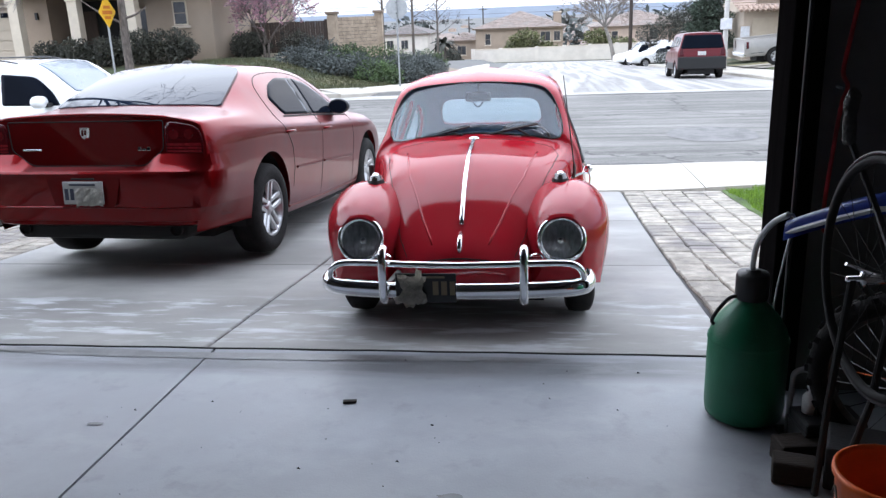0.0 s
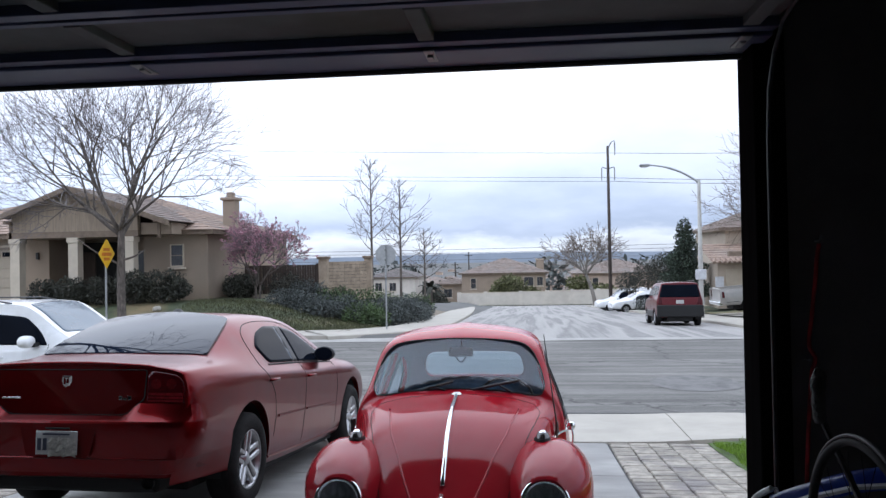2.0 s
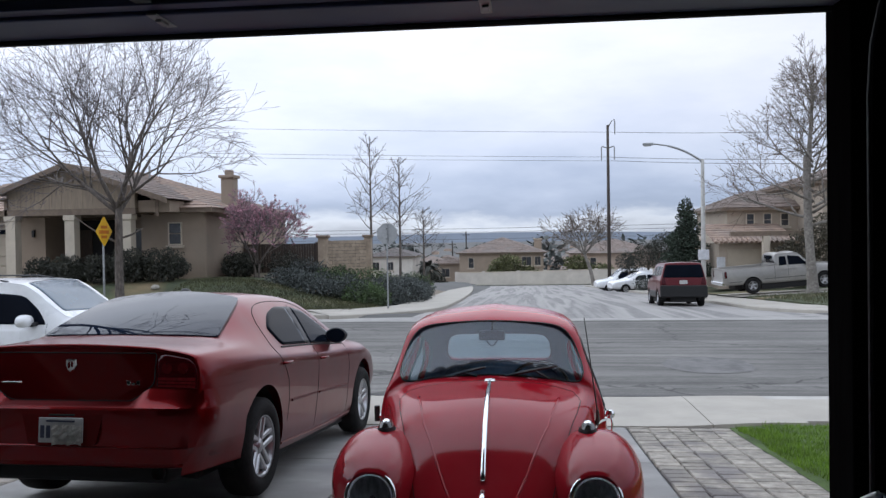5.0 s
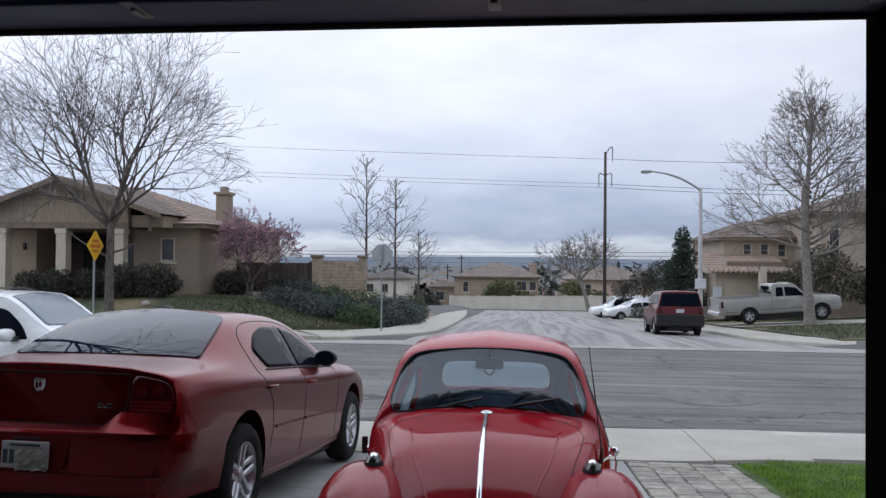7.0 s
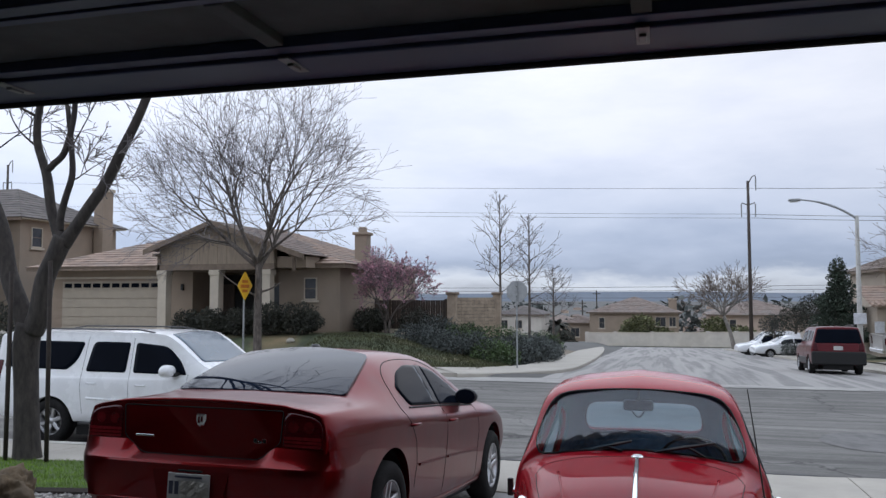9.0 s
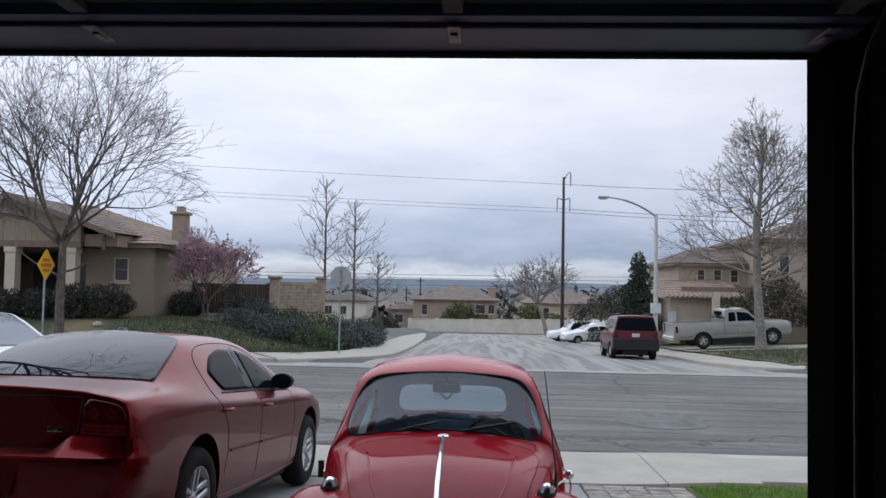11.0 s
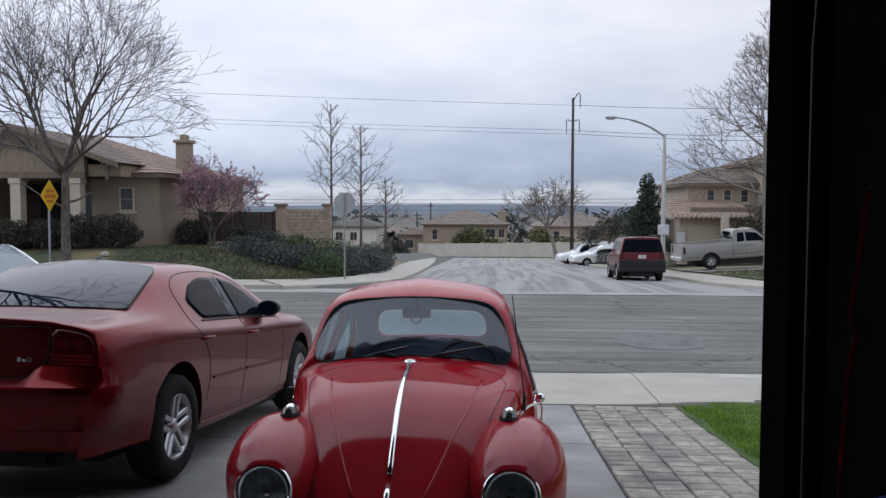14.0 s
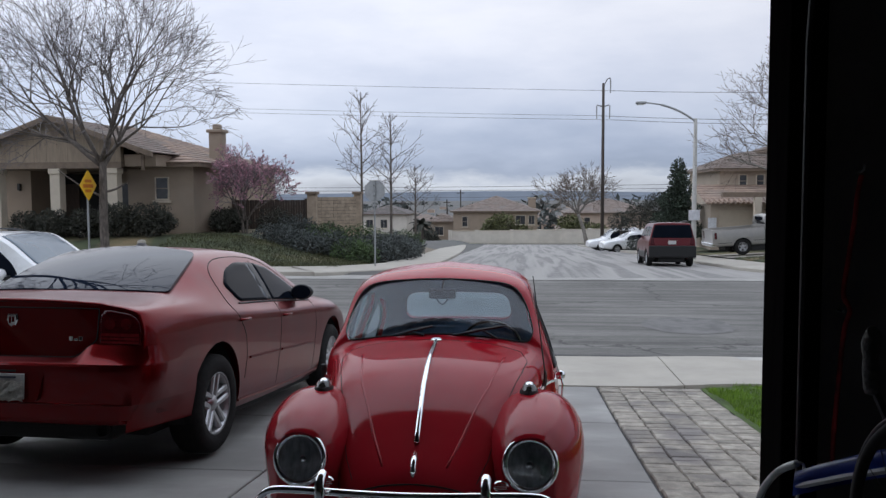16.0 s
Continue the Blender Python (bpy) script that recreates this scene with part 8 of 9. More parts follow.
    part("crown", tw, M[twig], root, "fine bare twigs")
    return root, spec["tips"], rnd


ROUND = dict(levels=[(4, 34, .74, .10), (3, 34, .74, .10), (4, 36, .72, .10), (3, 36, .68, .08), (3, 36, .62, .05), (0, 0, 0, 0)], wander=.13, thin=.0065, taper=.62, child=.66, leader=True, twig_from=3, tips=[])
ROUND["from"] = .35
# street tree before the corner house
limbs = []
for k, (ang, tilt, ln, r) in enumerate(((0.2, 18, 2.6, .085), (1.3, 42, 2.6, .08), (2.5, 36, 2.5, .075), (3.4, 50, 2.7, .08), (4.3, 30, 2.5, .075), (5.4, 52, 2.7, .08), (6.0, 62, 2.3, .06), (3.0, 66, 2.3, .06))):
    t = radians(tilt)
    limbs.append(((0, 0, 3.2 + .07 * k), (math.sin(t) * math.cos(ang), math.sin(t) * math.sin(ang), math.cos(t)), ln, r))
stubs = [[(0, 0, 2.5, .045), (.5, -.05, 2.62, .035), (.95, -.1, 2.85, .02)], [(0, 0, 2.35, .045), (-.75, -.1, 2.75, .03), (-1.5, -.2, 3.3, .012)]]
bare_tree("street_tree", (-14.17, 26.6, -.80), "broad bare street tree with a dense fan of fine twigs", [[(0, 0, -.2, .22), (.02, 0, .3, .165), (.0, .02, 1.5, .145), (.03, 0, 2.6, .135), (.05, 0, 3.75, .11)], *stubs], ROUND, 11, limbs=limbs)

# mottled pale tree across the side street
TALL = dict(levels=[(5, 44, .64, .16), (4, 42, .66, .16), (3, 40, .64, .10), (3, 40, .6, .05), (0, 0, 0, 0)], wander=.17, thin=.0075, taper=.5, child=.62, leader=True, twig_from=2, tips=[])
TALL["from"] = .25
limbs = []
rnd = random.Random(5)
for k in range(26):
    z = 3.0 + 5.6 * (k / 26) ** .9
    ang = k * 2.4 + rnd.uniform(-.4, .4)
    tilt = radians(78 - 46 * (k / 26))
    ln = (2.35 - 1.2 * (k / 26)) * rnd.uniform(.75, 1.1)
    limbs.append(((0.05, 0, z), (math.sin(tilt) * math.cos(ang), math.sin(tilt) * math.sin(ang), math.cos(tilt)), ln, .075 - .045 * k / 26))
limbs.append(((.06, 0, 8.5), (0, 0, 1), 1.45, .045))
bare_tree("pale_tree", (12.75, 36.8, -1.15), "tall bare tree with a pale mottled trunk beside a drive", [[(0, 0, -.3, .36), (.0, 0, .25, .25), (-.1, 0, 1.8, .19), (-.18, 0, 3.4, .175), (-.2, 0, 5.7, .165), (-.16, 0, 6.0, .19), (-.1, 0, 6.3, .11), (.06, 0, 8.8, .05)]], TALL, 8, "bark_pale", "twig_pale", limbs)

# the forked tree on the near verge, between two stakes
HANG = dict(levels=[(4, 40, .7, .10), (4, 44, .66, .1), (3, 46, .62, .05), (3, 46, .6, -.05), (0, 0, 0, 0)], wander=.2, thin=.006, taper=.5, child=.55, leader=True, twig_from=2, tips=[])
HANG["from"] = .3
fork = [[(-.02, 0, -.3, .30), (-.05, 0, .1, .22), (-.09, 0, .95, .195), (-.12, 0, 1.6, .21), (-.06, 0, 1.98, .215)],
        [(-.08, 0, 1.85, .18), (-.24, 0, 2.2, .16), (-.50, .02, 2.74, .145), (-.63, .03, 3.3, .135), (-.86, .05, 3.81, .12), (-1.13, .06, 4.24, .105), (-1.39, .08, 4.63, .10), (-1.70, .1, 5.05, .08), (-2.0, .1, 5.7, .06)],
        [(-.90, .05, 3.9, .08), (-.96, .02, 4.2, .075), (-1.03, 0, 4.55, .07), (-1.23, 0, 5.08, .06), (-1.38, 0, 5.7, .05)],
        [(-1.40, .08, 4.62, .07), (-1.44, .05, 4.95, .062), (-1.46, .03, 5.4, .055), (-1.42, 0, 6.0, .04)],
        [(-.02, 0, 1.85, .19), (.10, 0, 2.12, .175), (.20, -.02, 2.62, .155), (.39, -.02, 3.0, .155), (.50, 0, 3.26, .165)],
        [(.50, 0, 3.16, .13), (.68, .01, 3.38, .105), (.95, .02, 3.74, .095), (1.19, .04, 4.06, .092), (1.43, .06, 4.53, .082), (1.67, .08, 4.99, .074), (1.86, .1, 5.45, .068), (2.1, .1, 6.2, .055)],
        [(.48, 0, 3.14, .11), (.36, 0, 3.42, .09), (.26, 0, 3.71, .082), (.18, 0, 4.16, .08), (.09, 0, 4.41, .07), (-.02, 0, 4.72, .066), (-.02, 0, 5.11, .06), (.06, 0, 5.5, .05), (.1, 0, 6.3, .04)],
        [(.14, 0, 4.25, .062), (.30, 0, 4.38, .058), (.47, 0, 4.53, .054), (.59, 0, 4.9, .05), (.64, 0, 5.28, .045), (.60, 0, 6.0, .035)],
        [(.42, 0, 3.35, .07), (.46, -.02, 3.6, .06), (.54, -.02, 3.87, .055), (.64, -.02, 4.19, .052), (.60, 0, 4.57, .046), (.51, 0, 5.24, .04)]]
limbs = [((-2.0, .1, 5.6), (-.5, 0, 1), 1.6, .045), ((-1.38, 0, 5.6), (.2, .3, 1), 1.5, .04), ((2.1, .1, 6.1), (-.1, 0, 1), 1.3, .035), ((1.9, .1, 5.6), (-.6, -.4, 1), 1.5, .03), ((.06, 0, 5.6), (.3, .5, 1), 2.4, .035), ((-1.7, .1, 5.2), (.3, -.5, 1), 2.3, .035), ((.1, 0, 6.2), (-.2, -.3, 1), 1.5, .035), ((.51, 0, 5.2), (-.4, .2, .9), 1.3, .03),
         ((.60, 0, 5.9), (.4, -.1, .9), 1.1, .028), ((-1.6, .1, 4.9), (-1, 0, .4), 1.4, .03), ((.05, 0, 4.6), (-1, .1, .5), 1.0, .018), ((-1.46, .03, 5.2), (.9, -.2, .5), 1.2, .02),
         ((2.1, .1, 6.1), (.9, -.5, 1), 2.6, .045), ((1.86, .1, 5.6), (1, -.1, .8), 2.4, .04), ((1.9, .1, 5.8), (.5, -1, .9), 2.4, .04), ((2.1, .1, 6.2), (.2, .4, 1), 2.6, .045), ((.1, 0, 6.2), (.5, -.6, 1), 2.6, .04),
         ((-.02, 0, 5.1), (-.9, 0, .4), 1.2, .022), ((.6, 0, 4.6), (.3, .2, .9), .7, .013), ((.6, -.02, 4.1), (1, 0, .2), .7, .012), ((-1.0, 0, 4.5), (.8, 0, .7), .9, .015)]
bare_tree("forked_tree", (-9.10, 10.25, -.80), "thick-trunked forked tree with rough dark bark on a verge", fork, HANG, 21, "bark_dark", limbs=limbs, girth=.88)
for x in (-9.32, -8.60):
    bm = bmesh.new()
    tube(bm, [(x, 10.02, -1.0), (x + (.02 if x < -9 else -.02), 10.02, 1.95 if x < -9 else 2.1)], .032, 8)
    st_ = obj("tree_stake", bm, M["old_wood"], True, "weathered round wooden tree stake beside the trunk", "stake", "tree stakes")

# two slim trees on the bank, and small ones further off
SLIM = dict(levels=[(4, 40, .6, .14), (3, 40, .6, .1), (0, 0, 0, 0)], wander=.12, thin=.011, taper=.4, child=.6, leader=True, twig_from=1, tips=[])
SLIM["from"] = .2


def slim_tree(at, h, label, seed, reach=2.3, n=17, low=.28, r=.085):
    rnd = random.Random(seed)
    limbs = []
    for k in range(n):
        f = low + (1 - low) * k / n
        ang, tilt = k * 2.4, radians(70 - 26 * f)
        limbs.append(((0, 0, h * f * .97), (math.sin(tilt) * math.cos(ang), math.sin(tilt) * math.sin(ang), math.cos(tilt)), reach * (1.12 - f) * rnd.uniform(.75, 1.15) + .15, .028))
    return bare_tree("slim_tree", at, label, [[(0, 0, -.4, r), (.02, 0, h * .4, r * .75), (0, 0, h, .015)]], SLIM, seed, limbs=limbs)


slim_tree((-8.75, 45, -.35), 7.75, "slim upright bare tree on a planted bank", 31)
slim_tree((-7.55, 48, -.6), 7.05, "slim upright bare tree on a planted bank", 32)
slim_tree((-7.0, 55, -1.2), 4.8, "slim upright bare tree on a planted bank", 33, 1.5)
SMALL = dict(ROUND, levels=[(4, 42, .74, .05), (4, 42, .72, .05), (3, 42, .7, .05), (3, 42, .66, .0), (0, 0, 0, 0)], thin=.02, twig_from=2)
limbs = [((-1.0, 0, 3.3), (math.cos(a) * math.sin(t), math.sin(a) * math.sin(t), math.cos(t)), 2.1, .10) for a, t in ((0, .7), (1.2, .5), (2.4, .9), (3.3, .8), (4.4, .5), (5.5, .9), (3.0, .2))]
bare_tree("small_tree", (7.3, 85, street_z(85) + .15), "leaning bare tree beside a distant wall", [[(0, 0, -.3, .26), (-.4, 0, 1.6, .19), (-1.0, 0, 3.3, .16)]], SMALL, 41, bark="bark_pale", twig="twig_pale", limbs=limbs)


# ---------------------------------------------------------------- foliage
def leaves(bm, rnd, centre, size, n, leaf, aspect=.5, shell=.35, droop=0.0):
    """Many small leaf blades through an ellipsoid, thicker towards its skin, with an uneven outline."""
    c = Vector(centre)
    for _ in range(n):
        v = Vector((rnd.gauss(0, 1), rnd.gauss(0, 1), rnd.gauss(0, 1))).normalized()
        k = (rnd.random() ** shell) * (1 + .28 * noise.noise(v * 2.2 + c))
        p = c + Vector((v.x * size[0], v.y * size[1], v.z * size[2])) * k
        a = (v + Vector((rnd.gauss(0, .7), rnd.gauss(0, .7), rnd.gauss(0, .7) - droop))).normalized()
        b = a.orthogonal().normalized()
        b.rotate(Matrix.Rotation(rnd.uniform(0, 6.28), 3, a))
        ln = leaf * rnd.uniform(.6, 1.4)
        q = [p - b * ln * aspect * .5, p + a * ln * .45 - b * ln * .1 + a.cross(b) * .1 * ln, p + b * ln * aspect * .5, p - a * ln * .55]
        bm.faces.new([bm.verts.new(x) for x in q])


def shrub(name, clumps, material, label, leaf=.12, density=900, stems=True, seed=1, category="shrub", group=""):
    """clumps: (x, y, z, rx, ry, rz)."""
    x, y, z, *_ = clumps[0]
    root = empty(name, Matrix.Translation((x, y, z - clumps[0][5])), label, category, group)
    rnd = random.Random(seed)
    off = Vector((x, y, z - clumps[0][5]))
    bm, core, st = bmesh.new(), bmesh.new(), bmesh.new()
    for cx, cy, cz, rx, ry, rz in clumps:
        c = Vector((cx, cy, cz)) - off
        leaves(bm, rnd, c, (rx, ry, rz), int(density * (rx * rz + ry * rz + rx * ry)), leaf)
        if stems:
            for k in range(5):
                v = Vector((rnd.uniform(-.6, .6) * rx, rnd.uniform(-.6, .6) * ry, rnd.uniform(-.1, .5) * rz))
                tube(st, [c + Vector((v.x * .2, v.y * .2, -rz * 1.05)), c + v * .5 + Vector((0, 0, -rz * .3)), c + v], [.03, .02, .008], 5)
    part("foliage", bm, M[material], root)
    if stems:
        part("stems", st, M["bark"], root)
    else:
        st.free()
    core.free()
    return root


rs = random.Random(12)
# clipped shrubs along the corner house
for i, (x, y, rx, rz) in enumerate(((-19.6, 30.6, .75, .55), (-18.3, 30.5, .8, .6), (-17.1, 30.7, .8, .62), (-15.9, 30.8, .95, .72), (-14.6, 31.0, 1.0, .70), (-12.4, 33.8, .85, .55), (-13.1, 35.2, .8, .55))):
    shrub("shrub", [(x, y, lot_z(x, y) + rz * .95, rx, .75, rz), (x + .3, y + .2, lot_z(x, y) + rz * .8, rx * .7, .6, rz * .7)], "leaf_dark", "dark green rounded shrub beside the house wall", .11, 1300, seed=60 + i, group="house shrubs")
# grey-green bank planting
k = 0
for x, y, rx, rz, mt in ((-9.8, 32.2, 1.0, .45, "leaf_grey"), (-8.6, 31.8, 1.1, .5, "leaf_grey"), (-7.5, 32.6, 1.15, .62, "leaf_grey"), (-6.5, 31.9, 1.0, .55, "leaf_green"), (-6.0, 33.5, 1.1, .70, "leaf_grey"), (-8.2, 34.2, 1.2, .7, "leaf_green"),
                         (-9.6, 34.6, 1.0, .7, "leaf_grey"), (-5.6, 35.6, 1.1, .75, "leaf_grey"), (-7.0, 36.0, 1.2, .85, "leaf_green"), (-5.7, 38.0, 1.1, .62, "leaf_grey"), (-5.9, 40.5, 1.2, .58, "leaf_grey"), (-6.4, 43.0, 1.2, .6, "leaf_grey"),
                         (-10.8, 35.4, .9, .7, "leaf_dark"), (-8.7, 37.0, .7, .6, "leaf_dark"), (-6.6, 46.0, 1.3, .6, "leaf_grey"), (-7.2, 50.0, 1.4, .7, "leaf_green")):
    k += 1
    z = lot_z(x, y)
    shrub("bank_shrub", [(x, y, z + rz * .75, rx, 1.0, rz), (x + .5, y - .3, z + rz * .5, rx * .7, .7, rz * .7)], mt, "low spreading grey-green shrub on a bank" if mt == "leaf_grey" else "low spreading green shrub on a bank", .10, 900, seed=80 + k, group="bank shrubs")
# by the far left house
for i in range(4):
    shrub("hedge", [(-31.6 + 1.5 * i, 28.2 + .1 * i, .45, 1.0, .9, 1.0)], "leaf_dark", "dark clipped hedge before the stone house", .16, 380, False, 110 + i, group="hedges")
# right side of the side street
shrub("bushy_tree", [(8.9, 52, .55, 1.0, 1.0, 1.2), (8.0, 53, .15, 1.0, 1.0, .9), (10.0, 52.5, .5, .9, 1.0, 1.3), (7.2, 56, -.4, .9, .9, .8)], "leaf_dark", "loose dark green bushy tree beside the side street", .095, 1100, True, 121, "tree")
cyp = [(9.45 + (.22, -.20, .24, -.22, .16, .10, .05)[i], 48, -.6 + i * .60, 1.45 - .16 * i, 1.3 - .15 * i, .68) for i in range(7)]
shrub("cypress", cyp, "leaf_pine", "dark upright conifer beside a house", .14, 900, True, 122, "tree")
shrub("evergreen_tree", [(15.0, 43.6, .6, 1.3, 1.1, 1.2), (16.8, 43.8, .7, 1.3, 1.1, 1.1), (15.9, 43.5, 1.7, 1.1, 1.0, .9), (18.0, 43.9, .3, .9, 1.0, .9), (13.9, 43.9, .3, .7, .9, .8)], "leaf_olive", "loose olive-brown evergreen tree before the two-storey house", .15, 420, True, 123, "tree")
shrub("kerb_bush", [(8.4, 57.5, street_z(57) + .55, .7, .7, .6)], "leaf_grey", "grey-green bush beside white parked cars", .12, 700, False, 125)
shrub("garden_tree", [(-2.2, 105, -2.5, 2.2, 1.6, 1.7), (-3.6, 105, -3.2, 1.5, 1.4, 1.3), (.2, 105.5, -3.4, 1.8, 1.2, 1.0)], "leaf_yellow", "yellow-green garden tree behind the pale wall", .35, 190, True, 126, "tree")
shrub("garden_tree", [(6.8, 106, -2.4, 1.8, 1.4, 1.3), (9.5, 106, -3.2, 2.4, 1.4, 1.0)], "leaf_yellow", "yellow-green garden tree behind the pale wall", .35, 170, True, 127, "tree")
far_woods()
shrub("round_bush", [(-10.4, 92, -3.4, 1.3, 1.3, 1.1), (-10.4, 92, -4.3, .5, .5, .6)], "leaf_dark", "dark round bush beside the street end", .25, 300, True, 128)


def palm(at, h, seed):
    root = empty("palm_tree", Matrix.Translation(at), "short dark palm beside the street end", "tree")
    bm = bmesh.new()
    tube(bm, [(0, 0, -.2), (.05, 0, h)], [.22, .2], 8)
    part("trunk", bm, M["bark"], root)
    rnd = random.Random(seed)
    for k in range(22):
        a, e = k * 2.4, rnd.uniform(-.4, 1.2)
        d = Vector((math.cos(a) * math.cos(e), math.sin(a) * math.cos(e), math.sin(e)))
        bm = bmesh.new()
        prev = None
        for i in range(6):
            t = i / 5
            p = Vector((.05, 0, h)) + d * 1.7 * t - Vector((0, 0, .9 * t * t))
            s = d.cross(Vector((0, 0, 1))).normalized() * (.26 * math.sin(math.pi * min(.97, t + .08)))
            row = [bm.verts.new(p - s - Vector((0, 0, .08))), bm.verts.new(p), bm.verts.new(p + s - Vector((0, 0, .08)))]
            if prev:
                bm.faces.new((prev[0], prev[1], row[1], row[0]))
                bm.faces.new((prev[1], prev[2], row[2], row[1]))
            prev = row
        part("frond", bm, M["leaf_dark"], root)



palm((-10.2, 84, street_z(84) + .1), 2.3, 3)


def blossom_tree():
    spec = dict(ROUND, levels=[(4, 34, .78, .12), (4, 34, .74, .1), (4, 36, .7, .08), (3, 38, .66, .05), (0, 0, 0, 0)], thin=.008, twig_from=2)
    limbs = [((x, y, .55), (x * 2.2 + math.cos(a) * .35, y + math.sin(a) * .4, 1), 1.15, .05) for x, y, a in ((-.12, 0, 3), (.1, .05, .2), (0, -.08, 1.8), (.05, 0, 4.4), (-.05, .05, 5.4))]
    root, tips, rnd = bare_tree("blossom_tree", (-11.6, 33.6, lot_z(-11.6, 33.6)), "small tree in pink blossom over dark shrubs", [[(-.05, 0, -.2, .075), (-.1, 0, .6, .055)], [(.08, 0, -.2, .06), (.1, .05, .6, .05)]], spec, 51, limbs=limbs)
    bm = bmesh.new()
    for a, b in tips:
        for p in (a, b, a.lerp(b, .5)):
            leaves(bm, rnd, p, (.10, .10, .09), 4, .055, .8, .6)
    part("blossom", bm, M["blossom"], root, "dusty pink blossom")


blossom_tree()


# ---------------------------------------------------------------- lawns
def blades(name, spots, material, label, height=.07, seed=1):
    """Grass blades over patches: (x0, x1, y0, y1, n, height function, inside test)."""
    rnd = random.Random(seed)
    vs, fs = [], []
    for x0, x1, y0, y1, n, zf, ok in spots:
        for _ in range(n):
            x, y = rnd.uniform(x0, x1), rnd.uniform(y0, y1)
            if ok and not ok(x, y):
                continue
            z = zf(x, y)
            a, h, w = rnd.uniform(0, 6.28), height * rnd.uniform(.5, 1.3), .006 * rnd.uniform(.8, 1.6) * (height / .07)
            dx, dy = math.cos(a) * w, math.sin(a) * w
            lx, ly = rnd.gauss(0, .35) * h, rnd.gauss(0, .35) * h
            i = len(vs)
            vs += [(x - dx, y - dy, z - .01), (x + dx, y + dy, z - .01), (x + lx, y + ly, z + h)]
            fs.append((i, i + 1, i + 2))
    me = bpy.data.meshes.new(name)
    me.from_pydata(vs, [], fs)
    me.materials.append(M[material])
    return tagged(new(name, me), label, "grass", kind="stuff")


def near_lawn_z(x, y):
    return street_z(y) + .05 + .03 * math.sin(x * 1.3) * math.sin(y * .9)


EDGE = lambda x, y: x > 2.40 + .05 * math.sin(y * 3.1) and not (x < 2.75 and y > 9.35)
sheet("lawn_bed", steps((2.40, 12, 20)), steps((3.3, 9.62, 14)), lambda x, y: near_lawn_z(x, y) - (.05 if x < 2.5 else 0), M["lawn"], "bright green lawn beside the paved strip", "lawn")
sheet("lawn_bed", steps((-16, -5.75, 20)), steps((7.9, 10.22, 6)), lambda x, y: left_z(x, y) + .05, M["lawn"], "bright green lawn under the forked tree", "lawn")
blades("lawn_grass", [(2.40, 5.6, 5.0, 9.62, 42000, near_lawn_z, EDGE), (-13.5, -5.75, 7.9, 10.2, 26000, lambda x, y: left_z(x, y) + .05, None)], "grass_blade", "short bright green grass blades", .042, 3)
# duller lawns across the street
sheet("lawn_far", steps((-60, -30, 10), (-30, -5.7, 40)), steps((26.0, 34, 22)), lambda x, y: lot_z(x, y) + .015, M["lawn_dull"], "dull olive lawn with bare brown patches", "lawn")
sheet("lawn_far", steps((-13.7, -5.6, 12)), steps((34, 60, 22)), lambda x, y: lot_z(x, y) + .01, M["soil"], "bare planted bank of brown soil", "bank")
sheet("lawn_far", steps((10.0, 60, 40)), steps((26.1, 37.2, 20)), lambda x, y: lot_z(x, y) + .015, M["lawn_dull"], "dull green lawn beside a drive", "lawn", skirt=.3)
sheet("drive_far", steps((9.7, 40, 20)), steps((37.2, 41.6, 6)), lambda x, y: lot_z(x, y) + .03, M["walk_concrete"], "pale concrete drive under the pickup", "driveway")
sheet("lawn_far", steps((9.8, 60, 30)), steps((41.6, 62, 14)), lambda x, y: lot_z(x, y) + .012, M["lawn_dull"], "dull green lawn before a house", "lawn")
sheet("drive_far", steps((-30.5, -22.2, 8)), steps((25.9, 33.5, 8)), lambda x, y: lot_z(x, y) + .03, M["walk_concrete"], "pale concrete drive of the corner house", "driveway")
blades("rough_grass", [(-13.5, -5.8, 26.1, 32, 15000, lambda x, y: lot_z(x, y) + .01, None), (10, 20, 26.2, 37, 9000, lambda x, y: lot_z(x, y) + .01, None)], "grass_dull", "rough dull green grass blades", .12, 5)


# ---------------------------------------------------------------- gravel, edging, boulder
def gravel():
    rnd = random.Random(8)
    vs, fs = [], []
    for _ in range(5200):
        x, y = rnd.uniform(-10.5, -5.55), rnd.uniform(4.6, 7.85)
        z, s = left_z(x, y) + .035, rnd.uniform(.012, .032)
        q = [(x + s * rnd.uniform(.6, 1.2) * dx, y + s * rnd.uniform(.6, 1.2) * dy, z + s * rnd.uniform(.4, .9) * dz) for dx, dy, dz in ((1, 0, 0), (-1, 0, 0), (0, 1, 0), (0, -1, 0), (0, 0, 1))]
        i = len(vs)
        vs += q
        fs += [(i, i + 2, i + 4), (i + 2, i + 1, i + 4), (i + 1, i + 3, i + 4), (i + 3, i, i + 4)]
    me = bpy.data.meshes.new("gravel")
    me.from_pydata(vs, [], fs)
    me.materials.append(M["gravel"])
    tagged(new("gravel", me), "loose grey and tan gravel beside the drive", "gravel", kind="stuff")
    sheet("gravel_bed", steps((-14, -5.55, 8)), steps((3.3, 7.86, 12)), lambda x, y: left_z(x, y) + .03, M["sand_joint"], "dark bed under loose gravel", "gravel bed")


gravel()
bm = bmesh.new()
rows = [(-5.62, 3.3), (-5.62, 7.82), (-9, 7.84), (-14, 7.84)]
for (a, b), (c, d) in zip(rows, rows[1:]):
    n = 8
    for i in range(n):
        p, q = Vector((a + (c - a) * i / n, b + (d - b) * i / n, 0)), Vector((a + (c - a) * (i + 1) / n, b + (d - b) * (i + 1) / n, 0))
        p.z, q.z = left_z(p.x, p.y) + .05, left_z(q.x, q.y) + .05
